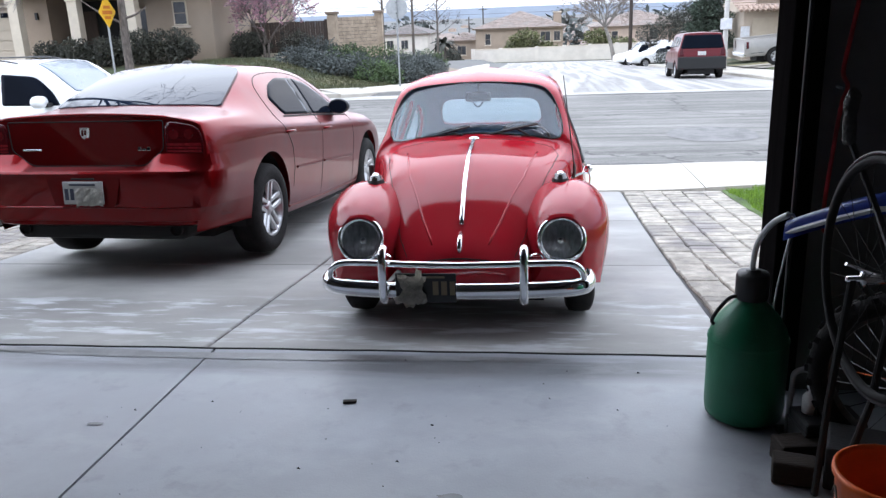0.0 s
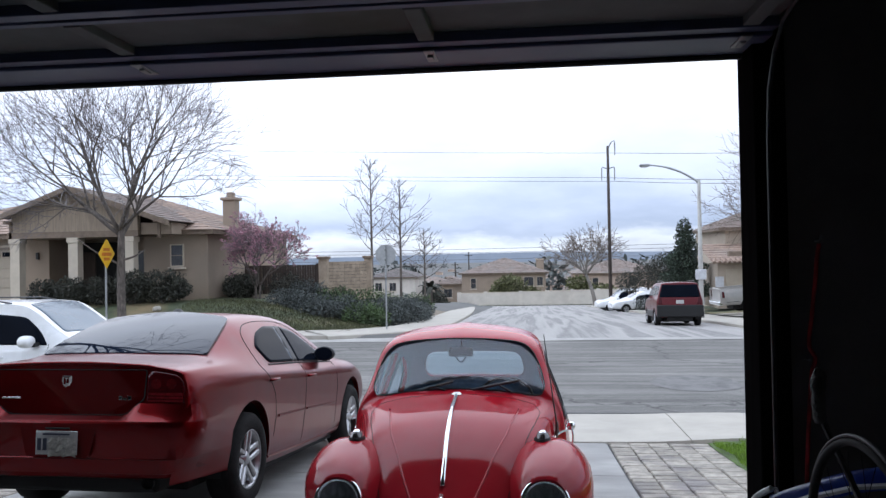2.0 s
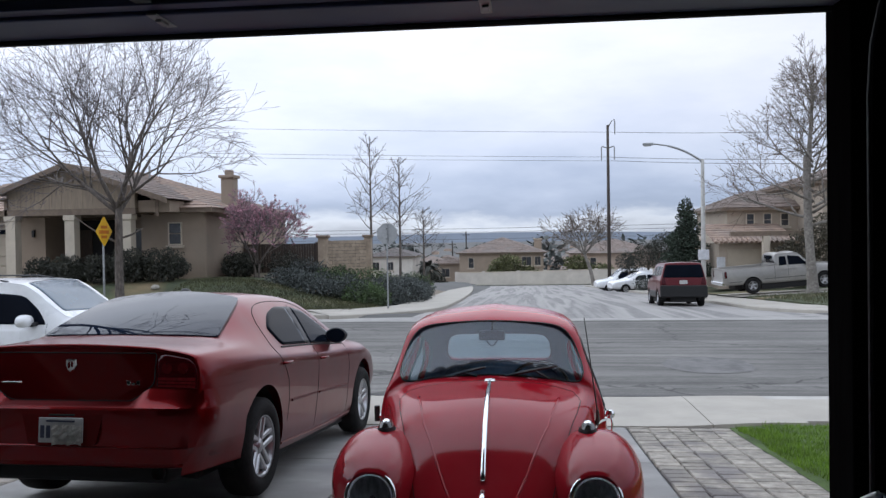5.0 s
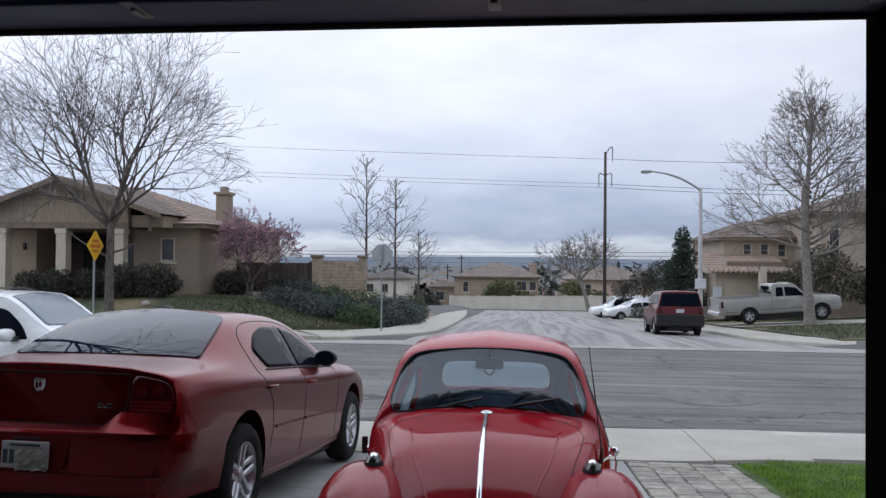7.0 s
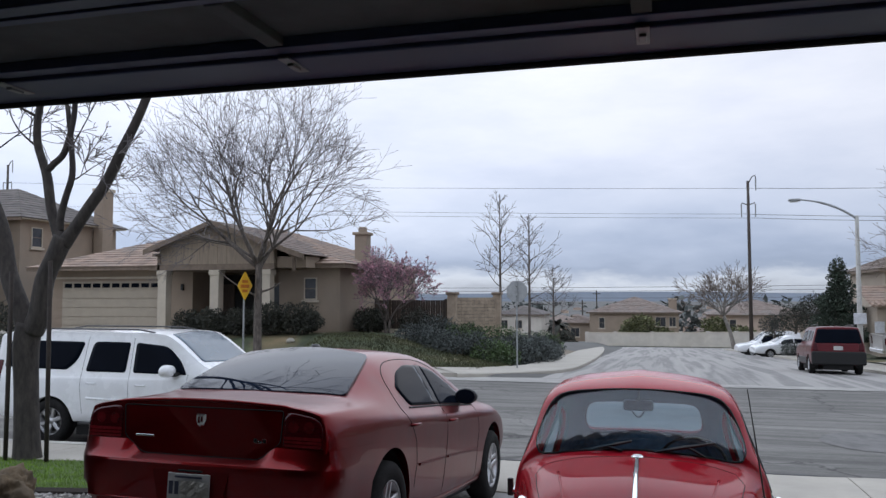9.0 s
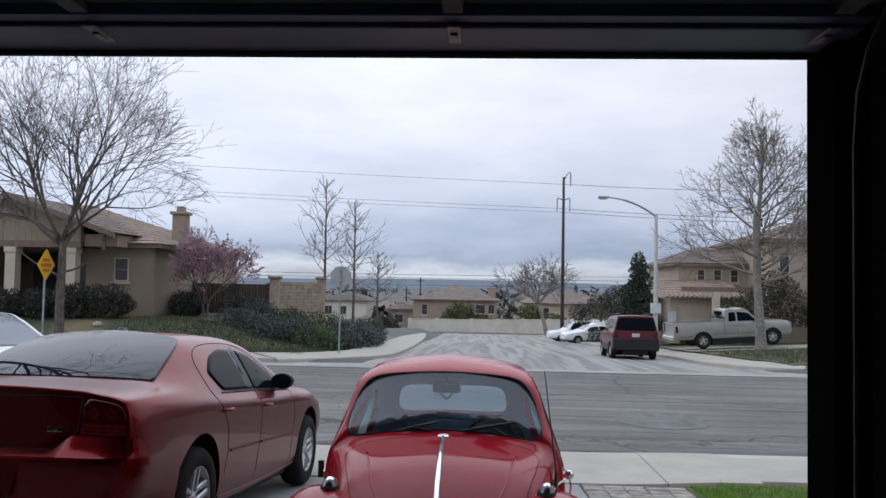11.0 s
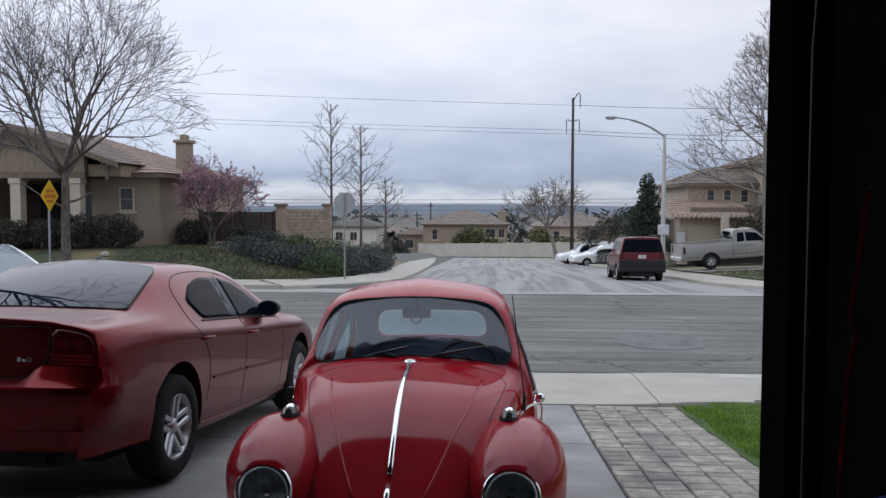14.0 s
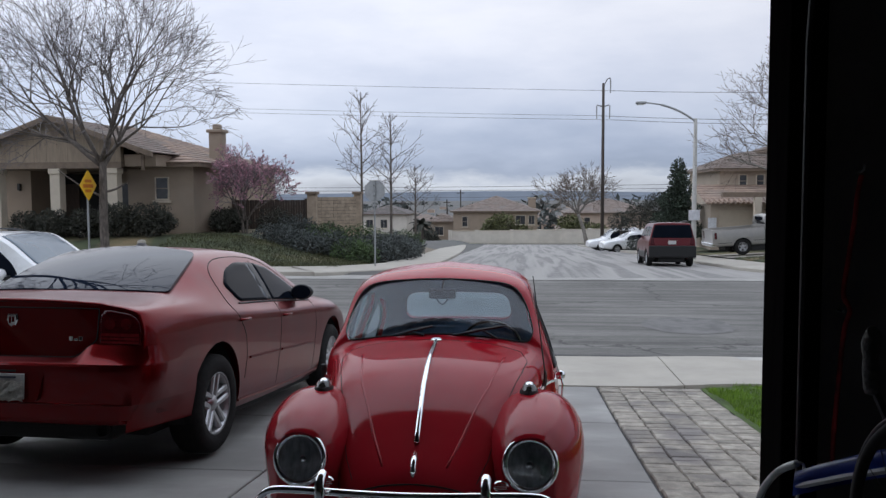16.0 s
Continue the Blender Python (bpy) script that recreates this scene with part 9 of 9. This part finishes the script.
        tube(bm, [p, q], .05, 6)
obj("lawn_edging", bm, M["old_wood"], label="low dark wooden edging between gravel and lawn", category="edging", kind="structure")


def boulder():
    bm = bmesh.new()
    bmesh.ops.create_icosphere(bm, subdivisions=5, radius=1)
    for v in bm.verts:
        k = 1 + .30 * noise.fractal(v.co * 1.3 + Vector((4, 1, 2)), 1, 2, 5) + .16 * abs(noise.noise(v.co * 5)) + .05 * noise.noise(v.co * 13)
        v.co = Vector((v.co.x * .29 * k, v.co.y * .30 * k, max(-.2, v.co.z * .32 * k)))
    obj("boulder", bm, M["rock"], True, "rough brown weathered boulder on gravel", "rock", loc=pose(-6.02, 6.55, left_z(-6.02, 6.55) + .13, 0, 0, 30))


boulder()


bm = bmesh.new()
bmesh.ops.create_icosphere(bm, subdivisions=3, radius=1)
for v in bm.verts:
    v.co = Vector((v.co.x * .17, v.co.y * .14, max(-.06, v.co.z * .13))) * (1 + .2 * noise.noise(v.co * 2))
obj("white_stone", bm, M["walk_concrete"], True, "small pale stone on the dull lawn", "rock", loc=pose(-14.3, 29.6, lot_z(-14.3, 29.6) + .07))


def grey_car():
    """A grey tall car parked beside the house; little more than its rear corner shows."""
    st = [
        (.00, prof(.42, .60, (.74, .48), (.80, .66), (.79, .86), (.74, 1.02), (.62, 1.28), (.50, 1.38), 1.40)),
        (.10, prof(.36, .66, (.82, .44), (.86, .66), (.85, .90), (.80, 1.04), (.66, 1.34), (.54, 1.44), 1.46)),
        (1.6, prof(.32, .70, (.86, .40), (.88, .66), (.87, .92), (.82, 1.04), (.64, 1.42), (.54, 1.50), 1.52)),
        (2.6, prof(.32, .70, (.86, .40), (.88, .66), (.87, .92), (.82, 1.02), (.66, 1.34), (.54, 1.42), 1.45)),
        (3.3, prof(.32, .70, (.86, .40), (.88, .66), (.86, .88), (.80, .98), (.70, 1.02), (.6, 1.05), 1.07)),
        (4.1, prof(.36, .60, (.78, .44), (.80, .62), (.77, .78), (.70, .86), (.6, .90), (.5, .92), .93))]
    w = [rounded([(.35, 1.08), (1.05, 1.07), (1.05, 1.36), (.55, 1.34)], .06), rounded([(1.13, 1.07), (1.95, 1.06), (1.95, 1.38), (1.13, 1.38)], .05), rounded([(2.03, 1.06), (2.95, 1.04), (2.5, 1.30), (2.03, 1.37)], .05)]
    st = [(y, [(x, z * 1.32) for x, z in row]) for y, row in st]
    w = [[(y, z * 1.32) for y, z in o] for o in w]
    root, bd, skin = vehicle("grey_suv", slope_pose(-6.52, 1.72, street_z(1.72), 5.3, 0) @ Matrix.Diagonal((1, 1, 1.14, 1)), "dark grey tall car with black trim on gravel beside the house", "grey_paint", st, (.75, 3.25), (.31, .2, .19, .77, "five", "alloy"),
                             panes=tuple(("side_window", o, "+x", "dark_glass") for o in w) + (("rear_window", rounded([(-.58, 1.4), (.58, 1.4), (.5, 1.74), (-.5, 1.74)], .08), "-y", "dark_glass"),),
                             lights=(("tail_lamp", rounded([(.62, .80), (.78, .80), (.74, 1.02), (.64, 1.02)], .03), "-y", "tail_red", True),),
                             gaps=(([(1.09, 1.06), (1.09, .46)], "+x", .005, "dark_cavity", "panel_gap"), ([(1.99, 1.06), (1.99, .46)], "+x", .005, "dark_cavity", "panel_gap")))
    part("rear_bumper", boxes((-.80, .80, -.08, .10, .40, .66), bevel=.04), M["black_plastic"], root)
    part("front_bumper", boxes((-.80, .80, 3.98, 4.20, .36, .60), bevel=.05), M["black_plastic"], root)
    door_mirror(bd, skin, 2.75, 1.33, "black_plastic", (.12, .08, .11), .05)


grey_car()


# ---------------------------------------------------------------- things inside the garage, by the right jamb
def fuel_jug():
    root = empty("fuel_jug", pose(1.065, 2.765, street_z(2.765)) @ Matrix.Diagonal((.94, .94, 1, 1)), "green plastic fuel jug with black cap and clear hose", "jug")
    bm = bmesh.new()
    lathe(bm, [(.001, .004), (.135, .004), (.158, .022), (.163, .06), (.163, .30), (.161, .345), (.150, .385), (.122, .43), (.085, .47), (.060, .495), (.056, .52)], "z", (0, 0, 0), 40)
    part("body", bm, M["green_plastic"], root, smooth=True)
    bm = bmesh.new()
    lathe(bm, [(.1645, .335), (.1655, .342), (.163, .35)], "z", (0, 0, 0), 40)
    part("shoulder_rib", bm, M["green_plastic"], root, smooth=True)
    bm = bmesh.new()
    lathe(bm, [(.062, .505), (.066, .512), (.066, .60), (.060, .612), (.030, .614), (.030, .622), (.001, .622)], "z", (0, 0, 0), 24)
    part("cap", bm, M["black_plastic"], root, "black screw cap", smooth=True)
    bm = bmesh.new()
    tube(bm, spline([(-.055, -.01, .515), (-.09, -.02, .512), (-.135, -.03, .468), (-.158, -.03, .425), (-.15, -.02, .405)], 5), .008, 8)
    part("carry_loop", bm, M["black_rubber"], root, "black carry loop", smooth=True)
    bm = bmesh.new()
    tube(bm, spline([(0, 0, .60), (-.005, -.01, .66), (.0, -.04, .745), (.03, -.10, .83), (.07, -.165, .88)], 6), .0115, 10)
    part("hose", bm, M["clear_hose"], root, "clear plastic hose", smooth=True)
    bm = bmesh.new()
    tube(bm, spline([(.07, -.165, .88), (.10, -.14, .86), (.105, -.06, .72), (.10, .0, .55), (.098, .02, .44)], 5), .0045, 6)
    part("breather_tube", bm, M["clear_hose"], root, "thin pale breather tube", smooth=True)


fuel_jug()


def dirt_bike():
    """The front of a blue off-road motorcycle: knobbly wheel, fork with guards, blue mudguard."""
    cx, cy, R = 1.50, 2.37, .335
    root = empty("dirt_bike", pose(cx, cy, street_z(cy) + R, 0, 0, -30), "blue off-road motorcycle with a knobbly tyre against the wall", "motorcycle")
    bm = bmesh.new()
    lathe(bm, [(.255, -.03), (.29, -.045), (.315, -.03), (.322, 0), (.315, .03), (.29, .045), (.255, .03), (.248, 0), (.255, -.03)], "y", (0, 0, 0), 44)
    ty = part("tyre", bm, M["tyre"], root, "black knobbly tyre", smooth=True)
    for k in range(46):
        a = math.tau * k / 46
        for s in (-1, 0, 1):
            if (k + s) % 2:
                continue
            bm = bmesh.new()
            box(bm, -.012, .012, s * .028 - .011, s * .028 + .011, .0, .020, m=Matrix.Rotation(a, 4, "Y") @ Matrix.Translation((0, 0, .312 - .012 * abs(s))))
            part("knob", bm, M["tyre"], ty)
    bm = bmesh.new()
    lathe(bm, [(.256, -.018), (.24, -.012), (.236, 0), (.24, .012), (.256, .018)], "y", (0, 0, 0), 36)
    part("rim", bm, M["steel_dark"], root, smooth=True)
    bm = bmesh.new()
    lathe(bm, [(.001, -.05), (.04, -.05), (.045, -.03), (.03, 0), (.045, .03), (.04, .05), (.001, .05)], "y", (0, 0, 0), 18)
    part("hub", bm, M["steel_dark"], root, smooth=True)
    for k in range(28):
        a = math.tau * k / 28
        bm = bmesh.new()
        tube(bm, [(.035 * math.cos(a + .5), .03 * (-1) ** k, .035 * math.sin(a + .5)), (.24 * math.cos(a), 0, .24 * math.sin(a))], .0018, 4)
        part("spoke", bm, M["chrome"], root)
    for s in (-1, 1):
        bm = bmesh.new()
        tube(bm, [(.0, s * .085, -.03), (.14, s * .085, .42), (.25, s * .085, .80)], [.03, .028, .024], 12)
        part("fork_leg", bm, M["steel_dark"], root, smooth=True)
        g = boxes((-.045, .045, s * .118 - .006, s * .118 + .006, -.02, .30), bevel=.012)
        bmesh.ops.transform(g, matrix=Matrix.Rotation(radians(17), 4, "Y"), verts=g.verts)
        gd = part("fork_guard", g, M["white_plastic"], root, "grey-white fork guard with dark bars")
        bars = boxes(*[(-.022, .022, s * .1265 - .002, s * .1265 + .002, .03 + i * .042, .055 + i * .042) for i in range(6)])
        bmesh.ops.transform(bars, matrix=Matrix.Rotation(radians(17), 4, "Y"), verts=bars.verts)
        part("guard_marks", bars, M["ink"], gd)
    # mudguard
    bm = bmesh.new()
    rows = []
    for i in range(15):
        t = i / 14
        p = Vector((-.44 + .62 * t, 0, .50 + .22 * math.sin(t * 1.75) - .06 * t))
        w = .012 + .045 * math.sin(math.pi * min(1, t * .9 + .12))
        rows.append([bm.verts.new(p + Vector((0, s * w, h))) for s, h in ((-1, -.05), (-.8, -.012), (-.35, .008), (0, .016), (.35, .008), (.8, -.012), (1, -.05))])
    for a, b in zip(rows, rows[1:]):
        for k in range(6):
            bm.faces.new((a[k], a[k + 1], b[k + 1], b[k]))
    bmesh.ops.solidify(bm, geom=bm.faces, thickness=.005)
    fd = part("mudguard", bm, M["blue_plastic"], root, "blue plastic front mudguard", smooth=True)
    bm = bmesh.new()
    tube(bm, [(-.43, -.018, .478), (-.30, -.058, .545), (-.15, -.084, .61), (0, -.087, .64)], .010, 6)
    part("mudguard_edge", bm, M["white_plastic"], fd)
    part("number_board", boxes((.20, .23, -.10, .10, .62, .86), bevel=.012), M["blue_plastic"], root)
    bm = bmesh.new()
    tube(bm, spline([(.26, -.40, .98), (.27, -.25, .93), (.27, 0, .86), (.27, .10, .88), (.27, .18, .91)], 4), .013, 8)
    hb = part("handlebar", bm, M["steel_dark"], root, smooth=True)
    bm = bmesh.new()
    tube(bm, [(.26, -.40, .98), (.262, -.28, .945)], .022, 10)
    part("grip", bm, M["grey_foam"], hb, "worn grey foam grip", smooth=True)
    # frame, engine and stand keep it upright
    bm = bmesh.new()
    tube(bm, [(.26, 0, .80), (.36, .0, .40), (.34, .0, .02)], .03, 8)
    part("frame_tube", bm, M["blue_plastic"], root)
    bm = bmesh.new()
    tube(bm, [(.33, -.10, .05), (.30, -.16, -.33)], .014, 8)
    part("side_stand", bm, M["steel_dark"], root)


dirt_bike()


def spare_wheel():
    """A slim bicycle wheel hung in front of the motorcycle from a stand."""
    m = Matrix.Translation((1.14, 1.853, .77)) @ Matrix.Rotation(radians(4), 4, "Z")
    root = empty("bicycle_wheel", m, "bicycle wheel with slim steel rim on a floor stand", "wheel")
    bm = bmesh.new()
    lathe(bm, [(.308, -.010), (.316, -.013), (.324, -.010), (.328, 0), (.324, .010), (.316, .013), (.308, .010), (.306, 0), (.308, -.010)], "x", (0, 0, 0), 56)
    part("tyre", bm, M["dark_cavity"], root, "black inner band", smooth=True)
    bm = bmesh.new()
    lathe(bm, [(.329, -.005), (.333, -.007), (.337, -.005), (.339, 0), (.337, .005), (.333, .007), (.329, .005)], "x", (0, 0, 0), 64)
    part("rim", bm, M["track_steel"], root, "dull steel rim", smooth=True)
    bm = bmesh.new()
    lathe(bm, [(.001, -.075), (.008, -.075), (.008, -.04), (.026, -.036), (.016, -.026), (.016, .026), (.026, .036), (.008, .04), (.008, .075), (.001, .075)], "x", (0, 0, 0), 18)
    part("hub", bm, M["chrome"], root, smooth=True)
    for k in range(24):
        a = math.tau * k / 24
        bm = bmesh.new()
        s = .03 * (-1) ** k
        b = a + .35 * (1 if k % 4 < 2 else -1)
        tube(bm, [(s, .02 * math.cos(b), .02 * math.sin(b)), (0, .29 * math.cos(a), .29 * math.sin(a))], .0010, 4)
        part("spoke", bm, M["dark_cavity"], root)
    for s in (-1, 1):
        bm = bmesh.new()
        tube(bm, [(s * .06, 0, 0), (s * .06, .06, -.40), (s * .03, .15, -.76)], .011, 8)
        part("stand_leg", bm, M["dark_cavity"], root, "dark steel stand leg")
    part("stand_foot", boxes((-.07, .07, .05, .25, -.80 - .012 + street_z(1.9), -.77 + street_z(1.9)), bevel=.01), M["black_plastic"], root, "dark steel stand foot")
    bm = bmesh.new()
    tube(bm, spline([(.055, 0, .0), (.07, -.03, .10), (.07, -.06, .22), (.06, -.04, .30)], 5), .010, 8)
    part("cable_loop", bm, M["clear_hose"], root, "pale cable loop")
    bm = bmesh.new()
    tube(bm, [(-.09, -.02, .05), (.02, 0, 0), (.11, .02, -.06)], .005, 6)
    part("skewer", bm, M["chrome"], root, "thin steel skewer")
    bm = bmesh.new()
    tube(bm, spline([(.06, .0, 0), (.07, .18, .14), (.05, .28, .26), (.03, .31, .33)], 4), .010, 8)
    hb = part("arm", bm, M["black_plastic"], root)
    bm = bmesh.new()
    tube(bm, spline([(.03, .31, .31), (.025, .31, .38), (.03, .32, .44), (.035, .31, .455)], 4), [.016, .019, .018, .02, .019, .017, .021, .022, .02, .018, .02, .022, .012], 10)
    part("grip", bm, M["grey_foam"], hb, "worn grey foam grip", smooth=True)


spare_wheel()


def bucket():
    root = empty("bucket", pose(1.205, 1.74, street_z(1.74) - .012), "orange plastic bucket with dark scraps in it", "bucket")
    bm = bmesh.new()
    lathe(bm, [(.001, .0), (.118, .0), (.122, .01), (.145, .345), (.154, .347), (.154, .362), (.145, .366), (.139, .35), (.114, .03), (.001, .028)], "z", (0, 0, 0), 36)
    part("shell", bm, M["orange_plastic"], root, smooth=True)
    bm = bmesh.new()
    tube(bm, spline([(-.15, 0, .32), (-.14, -.08, .25), (0, -.165, .20), (.14, -.08, .25), (.15, 0, .32)], 5), .004, 6)
    part("handle", bm, M["steel_dark"], root, "thin wire handle")
    bm = boxes((-.02, .09, -.05, .06, .03, .28), bevel=.012)
    bmesh.ops.rotate(bm, matrix=Matrix.Rotation(.25, 3, "Y"), verts=bm.verts)
    part("scrap", bm, M["black_rubber"], root, "dark rubber scrap")


bucket()


def red_cord():
    root = empty("hanging_cord", pose(1.44, 2.98, 1.62), "dark red cord hanging from a hook on the wall", "cord")
    bm = bmesh.new()
    tube(bm, spline([(.0, .0, .0), (-.008, .005, -.06), (-.018, .0, -.15), (-.03, .01, -.28), (-.045, .005, -.40), (-.025, .0, -.455), (-.04, .0, -.52), (-.05, .005, -.66), (-.065, .005, -.92), (-.06, .0, -1.02), (-.03, .0, -1.04)], 5), .0085, 8)
    part("cord", bm, M["cord_red"], root, smooth=True)
    bm = bmesh.new()
    tube(bm, [(.0, .05, .012), (.0, .0, .012), (.0, -.018, .018), (.0, -.02, .035)], .005, 6)
    part("hook", bm, M["galv"], root, "small steel hook")
    bm = bmesh.new()
    tube(bm, [(-.05, .05, -.46), (-.05, -.012, -.46)], .006, 6)
    part("hook", bm, M["galv"], root, "small steel hook")


red_cord()


def junk():
    g = street_z(2.45)
    rnd = random.Random(2)
    for i, (x, y, z, w, d, h, r, mt, nm, lb) in enumerate(((1.17, 2.40, 0, .16, .10, .09, 10, "old_wood", "wood_block", "dark stained wood block on the floor"), (1.12, 2.27, 0, .14, .09, .085, -14, "old_wood", "wood_block", "dark stained wood block on the floor"),
                                                       (1.30, 2.50, 0, .22, .16, .14, 6, "black_plastic", "tool_box", "small black plastic tool box on the floor"), (1.33, 2.28, 0, .20, .2, .16, -20, "black_rubber", "rubber_ramp", "black rubber ramp block on the floor"))):
        bm = boxes((-w / 2, w / 2, -d / 2, d / 2, z, z + h), bevel=.008)
        if nm == "tool_box":
            box(bm, -w / 2 - .004, w / 2 + .004, -d / 2 - .004, d / 2 + .004, z + h * .68, z + h * .74, bevel=.002)
            tube(bm, [(-.05, 0, z + h), (-.05, 0, z + h + .03), (.05, 0, z + h + .03), (.05, 0, z + h)], .007, 6)
        obj(nm, bm, M[mt], label=lb, category="block" if "block" in nm or "ramp" in nm else "tool box", loc=pose(x, y, street_z(y), 0, 0, r))
    root = empty("jack_stand", pose(1.26, 2.60, street_z(2.60)), "bare steel tube stand behind the green jug", "stand")
    bm = bmesh.new()
    tube(bm, spline([(-.07, 0, 0), (-.065, 0, .20), (-.05, 0, .27), (.05, 0, .27), (.09, 0, .24)], 4), .011, 8)
    part("bent_tube", bm, M["galv"], root, smooth=True)
    part("foot", boxes((-.10, .12, -.06, .06, 0, .012), bevel=.003), M["steel_dark"], root)
    part("leg", boxes((.07, .10, -.012, .012, .0, .25)), M["steel_dark"], root)
    root = empty("glass_bottle", pose(1.24, 2.52, street_z(2.5) + .14), "small clear bottle with white cap on a box", "bottle")
    bm = bmesh.new()
    lathe(bm, [(.001, 0), (.028, 0), (.030, .06), (.014, .085), (.013, .10)], "z", (0, 0, 0), 16)
    part("body", bm, M["clear_hose"], root, smooth=True)
    bm = bmesh.new()
    lathe(bm, [(.016, .095), (.017, .112), (.001, .114)], "z", (0, 0, 0), 16)
    part("cap", bm, M["white_plastic"], root, smooth=True)


junk()


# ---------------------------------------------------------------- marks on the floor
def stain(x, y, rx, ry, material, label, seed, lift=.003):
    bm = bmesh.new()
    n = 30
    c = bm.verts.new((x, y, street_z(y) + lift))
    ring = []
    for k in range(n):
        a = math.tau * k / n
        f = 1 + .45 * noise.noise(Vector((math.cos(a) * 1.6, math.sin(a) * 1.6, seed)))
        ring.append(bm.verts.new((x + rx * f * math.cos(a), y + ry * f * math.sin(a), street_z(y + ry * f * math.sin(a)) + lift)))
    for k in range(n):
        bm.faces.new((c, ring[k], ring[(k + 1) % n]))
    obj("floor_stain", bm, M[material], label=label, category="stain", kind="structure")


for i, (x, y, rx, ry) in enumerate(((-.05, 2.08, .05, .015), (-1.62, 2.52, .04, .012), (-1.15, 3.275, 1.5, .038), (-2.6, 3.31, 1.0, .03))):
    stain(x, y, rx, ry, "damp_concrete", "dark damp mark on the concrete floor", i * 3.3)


bm = bmesh.new()
tube(bm, [(-3.7 + 4.905 * i / 30, 3.369 + .004 * math.sin(i * 1.7), street_z(3.369) - .001) for i in range(31)], .008, 6)
obj("floor_joint", bm, M["dark_cavity"], label="dark joint between garage slab and drive", category="joint", kind="structure")


def grit():
    rnd = random.Random(6)
    vs, fs = [], []
    for _ in range(42):
        x, y, s = rnd.uniform(-2.2, .9), rnd.uniform(1.7, 3.3), rnd.choice((.002, .003, .003, .004, .008))
        z = street_z(y)
        i = len(vs)
        vs += [(x - s, y, z), (x + s, y - s * .5, z), (x, y + s, z), (x, y, z + s)]
        fs += [(i, i + 1, i + 3), (i + 1, i + 2, i + 3), (i + 2, i, i + 3)]
    me = bpy.data.meshes.new("grit")
    me.from_pydata(vs, [], fs)
    me.materials.append(M["joint"])
    tagged(new("grit", me), "dark leaf bits and grit on the floor", "grit", kind="stuff")
    bm = boxes((-.03, .03, -.011, .011, 0, .012), bevel=.003)
    obj("wood_chip", bm, M["old_wood"], label="small dark wood chip on the concrete floor", category="chip", loc=pose(-.58, 2.78, street_z(2.78), 0, 0, 8))


grit()


# ---------------------------------------------------------------- paving strips
def pavers(name, x0, x1, y0, y1, seed, label):
    root = empty(name, Matrix(), label, "paving", kind="structure")
    bm = bmesh.new()
    ys = steps((y0, y1, 8))
    rows = [[bm.verts.new((x, y, street_z(y) - .020)) for x in (x0, x1)] for y in ys]
    for p, q in zip(rows, rows[1:]):
        bm.faces.new((p[0], p[1], q[1], q[0]))
    part("joint_bed", bm, M["sand_joint"], root)
    rnd = random.Random(seed)
    cache = {}
    cols = 5
    w = (x1 - x0) / cols
    for c in range(cols):
        y = y0 + rnd.uniform(-.1, 0)
        while y < y1 - .02:
            ln = rnd.choice((.115, .165, .165, .235))
            ln = min(ln, y1 - y)
            key = round(ln, 3)
            if key not in cache:
                bm = bmesh.new()
                a, b, t = w / 2 - .0055, ln / 2 - .005, .009
                top = [bm.verts.new((sx * (a - t), sy * (b - t), 0)) for sx, sy in ((-1, -1), (1, -1), (1, 1), (-1, 1))]
                mid = [bm.verts.new((sx * a, sy * b, -.011)) for sx, sy in ((-1, -1), (1, -1), (1, 1), (-1, 1))]
                low = [bm.verts.new((sx * a, sy * b, -.05)) for sx, sy in ((-1, -1), (1, -1), (1, 1), (-1, 1))]
                bm.faces.new(top)
                for A, B in ((top, mid), (mid, low)):
                    for i in range(4):
                        bm.faces.new((A[(i + 1) % 4], A[i], B[i], B[(i + 1) % 4]))
                me = bpy.data.meshes.new("paver")
                bm.to_mesh(me)
                bm.free()
                me.materials.append(M["paver"])
                cache[key] = me
            if y + ln / 2 > y0:
                ob = new("paver", cache[key])
                ym = y + ln / 2
                ob.matrix_world = pose(x0 + (c + .5) * w + rnd.uniform(-.006, .006), ym, street_z(ym) + rnd.uniform(.0, .007), -5.3 + rnd.uniform(-1.0, 1.0), rnd.uniform(-1.0, 1.0), rnd.uniform(-2.2, 2.2))
                ob.parent = root
            y += ln
    return root


pavers("paved_strip", 1.215, 2.40, 3.42, 9.58, 14, "strip of grey and rust tumbled paving stones")
pavers("paved_strip", -5.56, -4.375, 3.42, 9.58, 15, "strip of grey and rust tumbled paving stones")
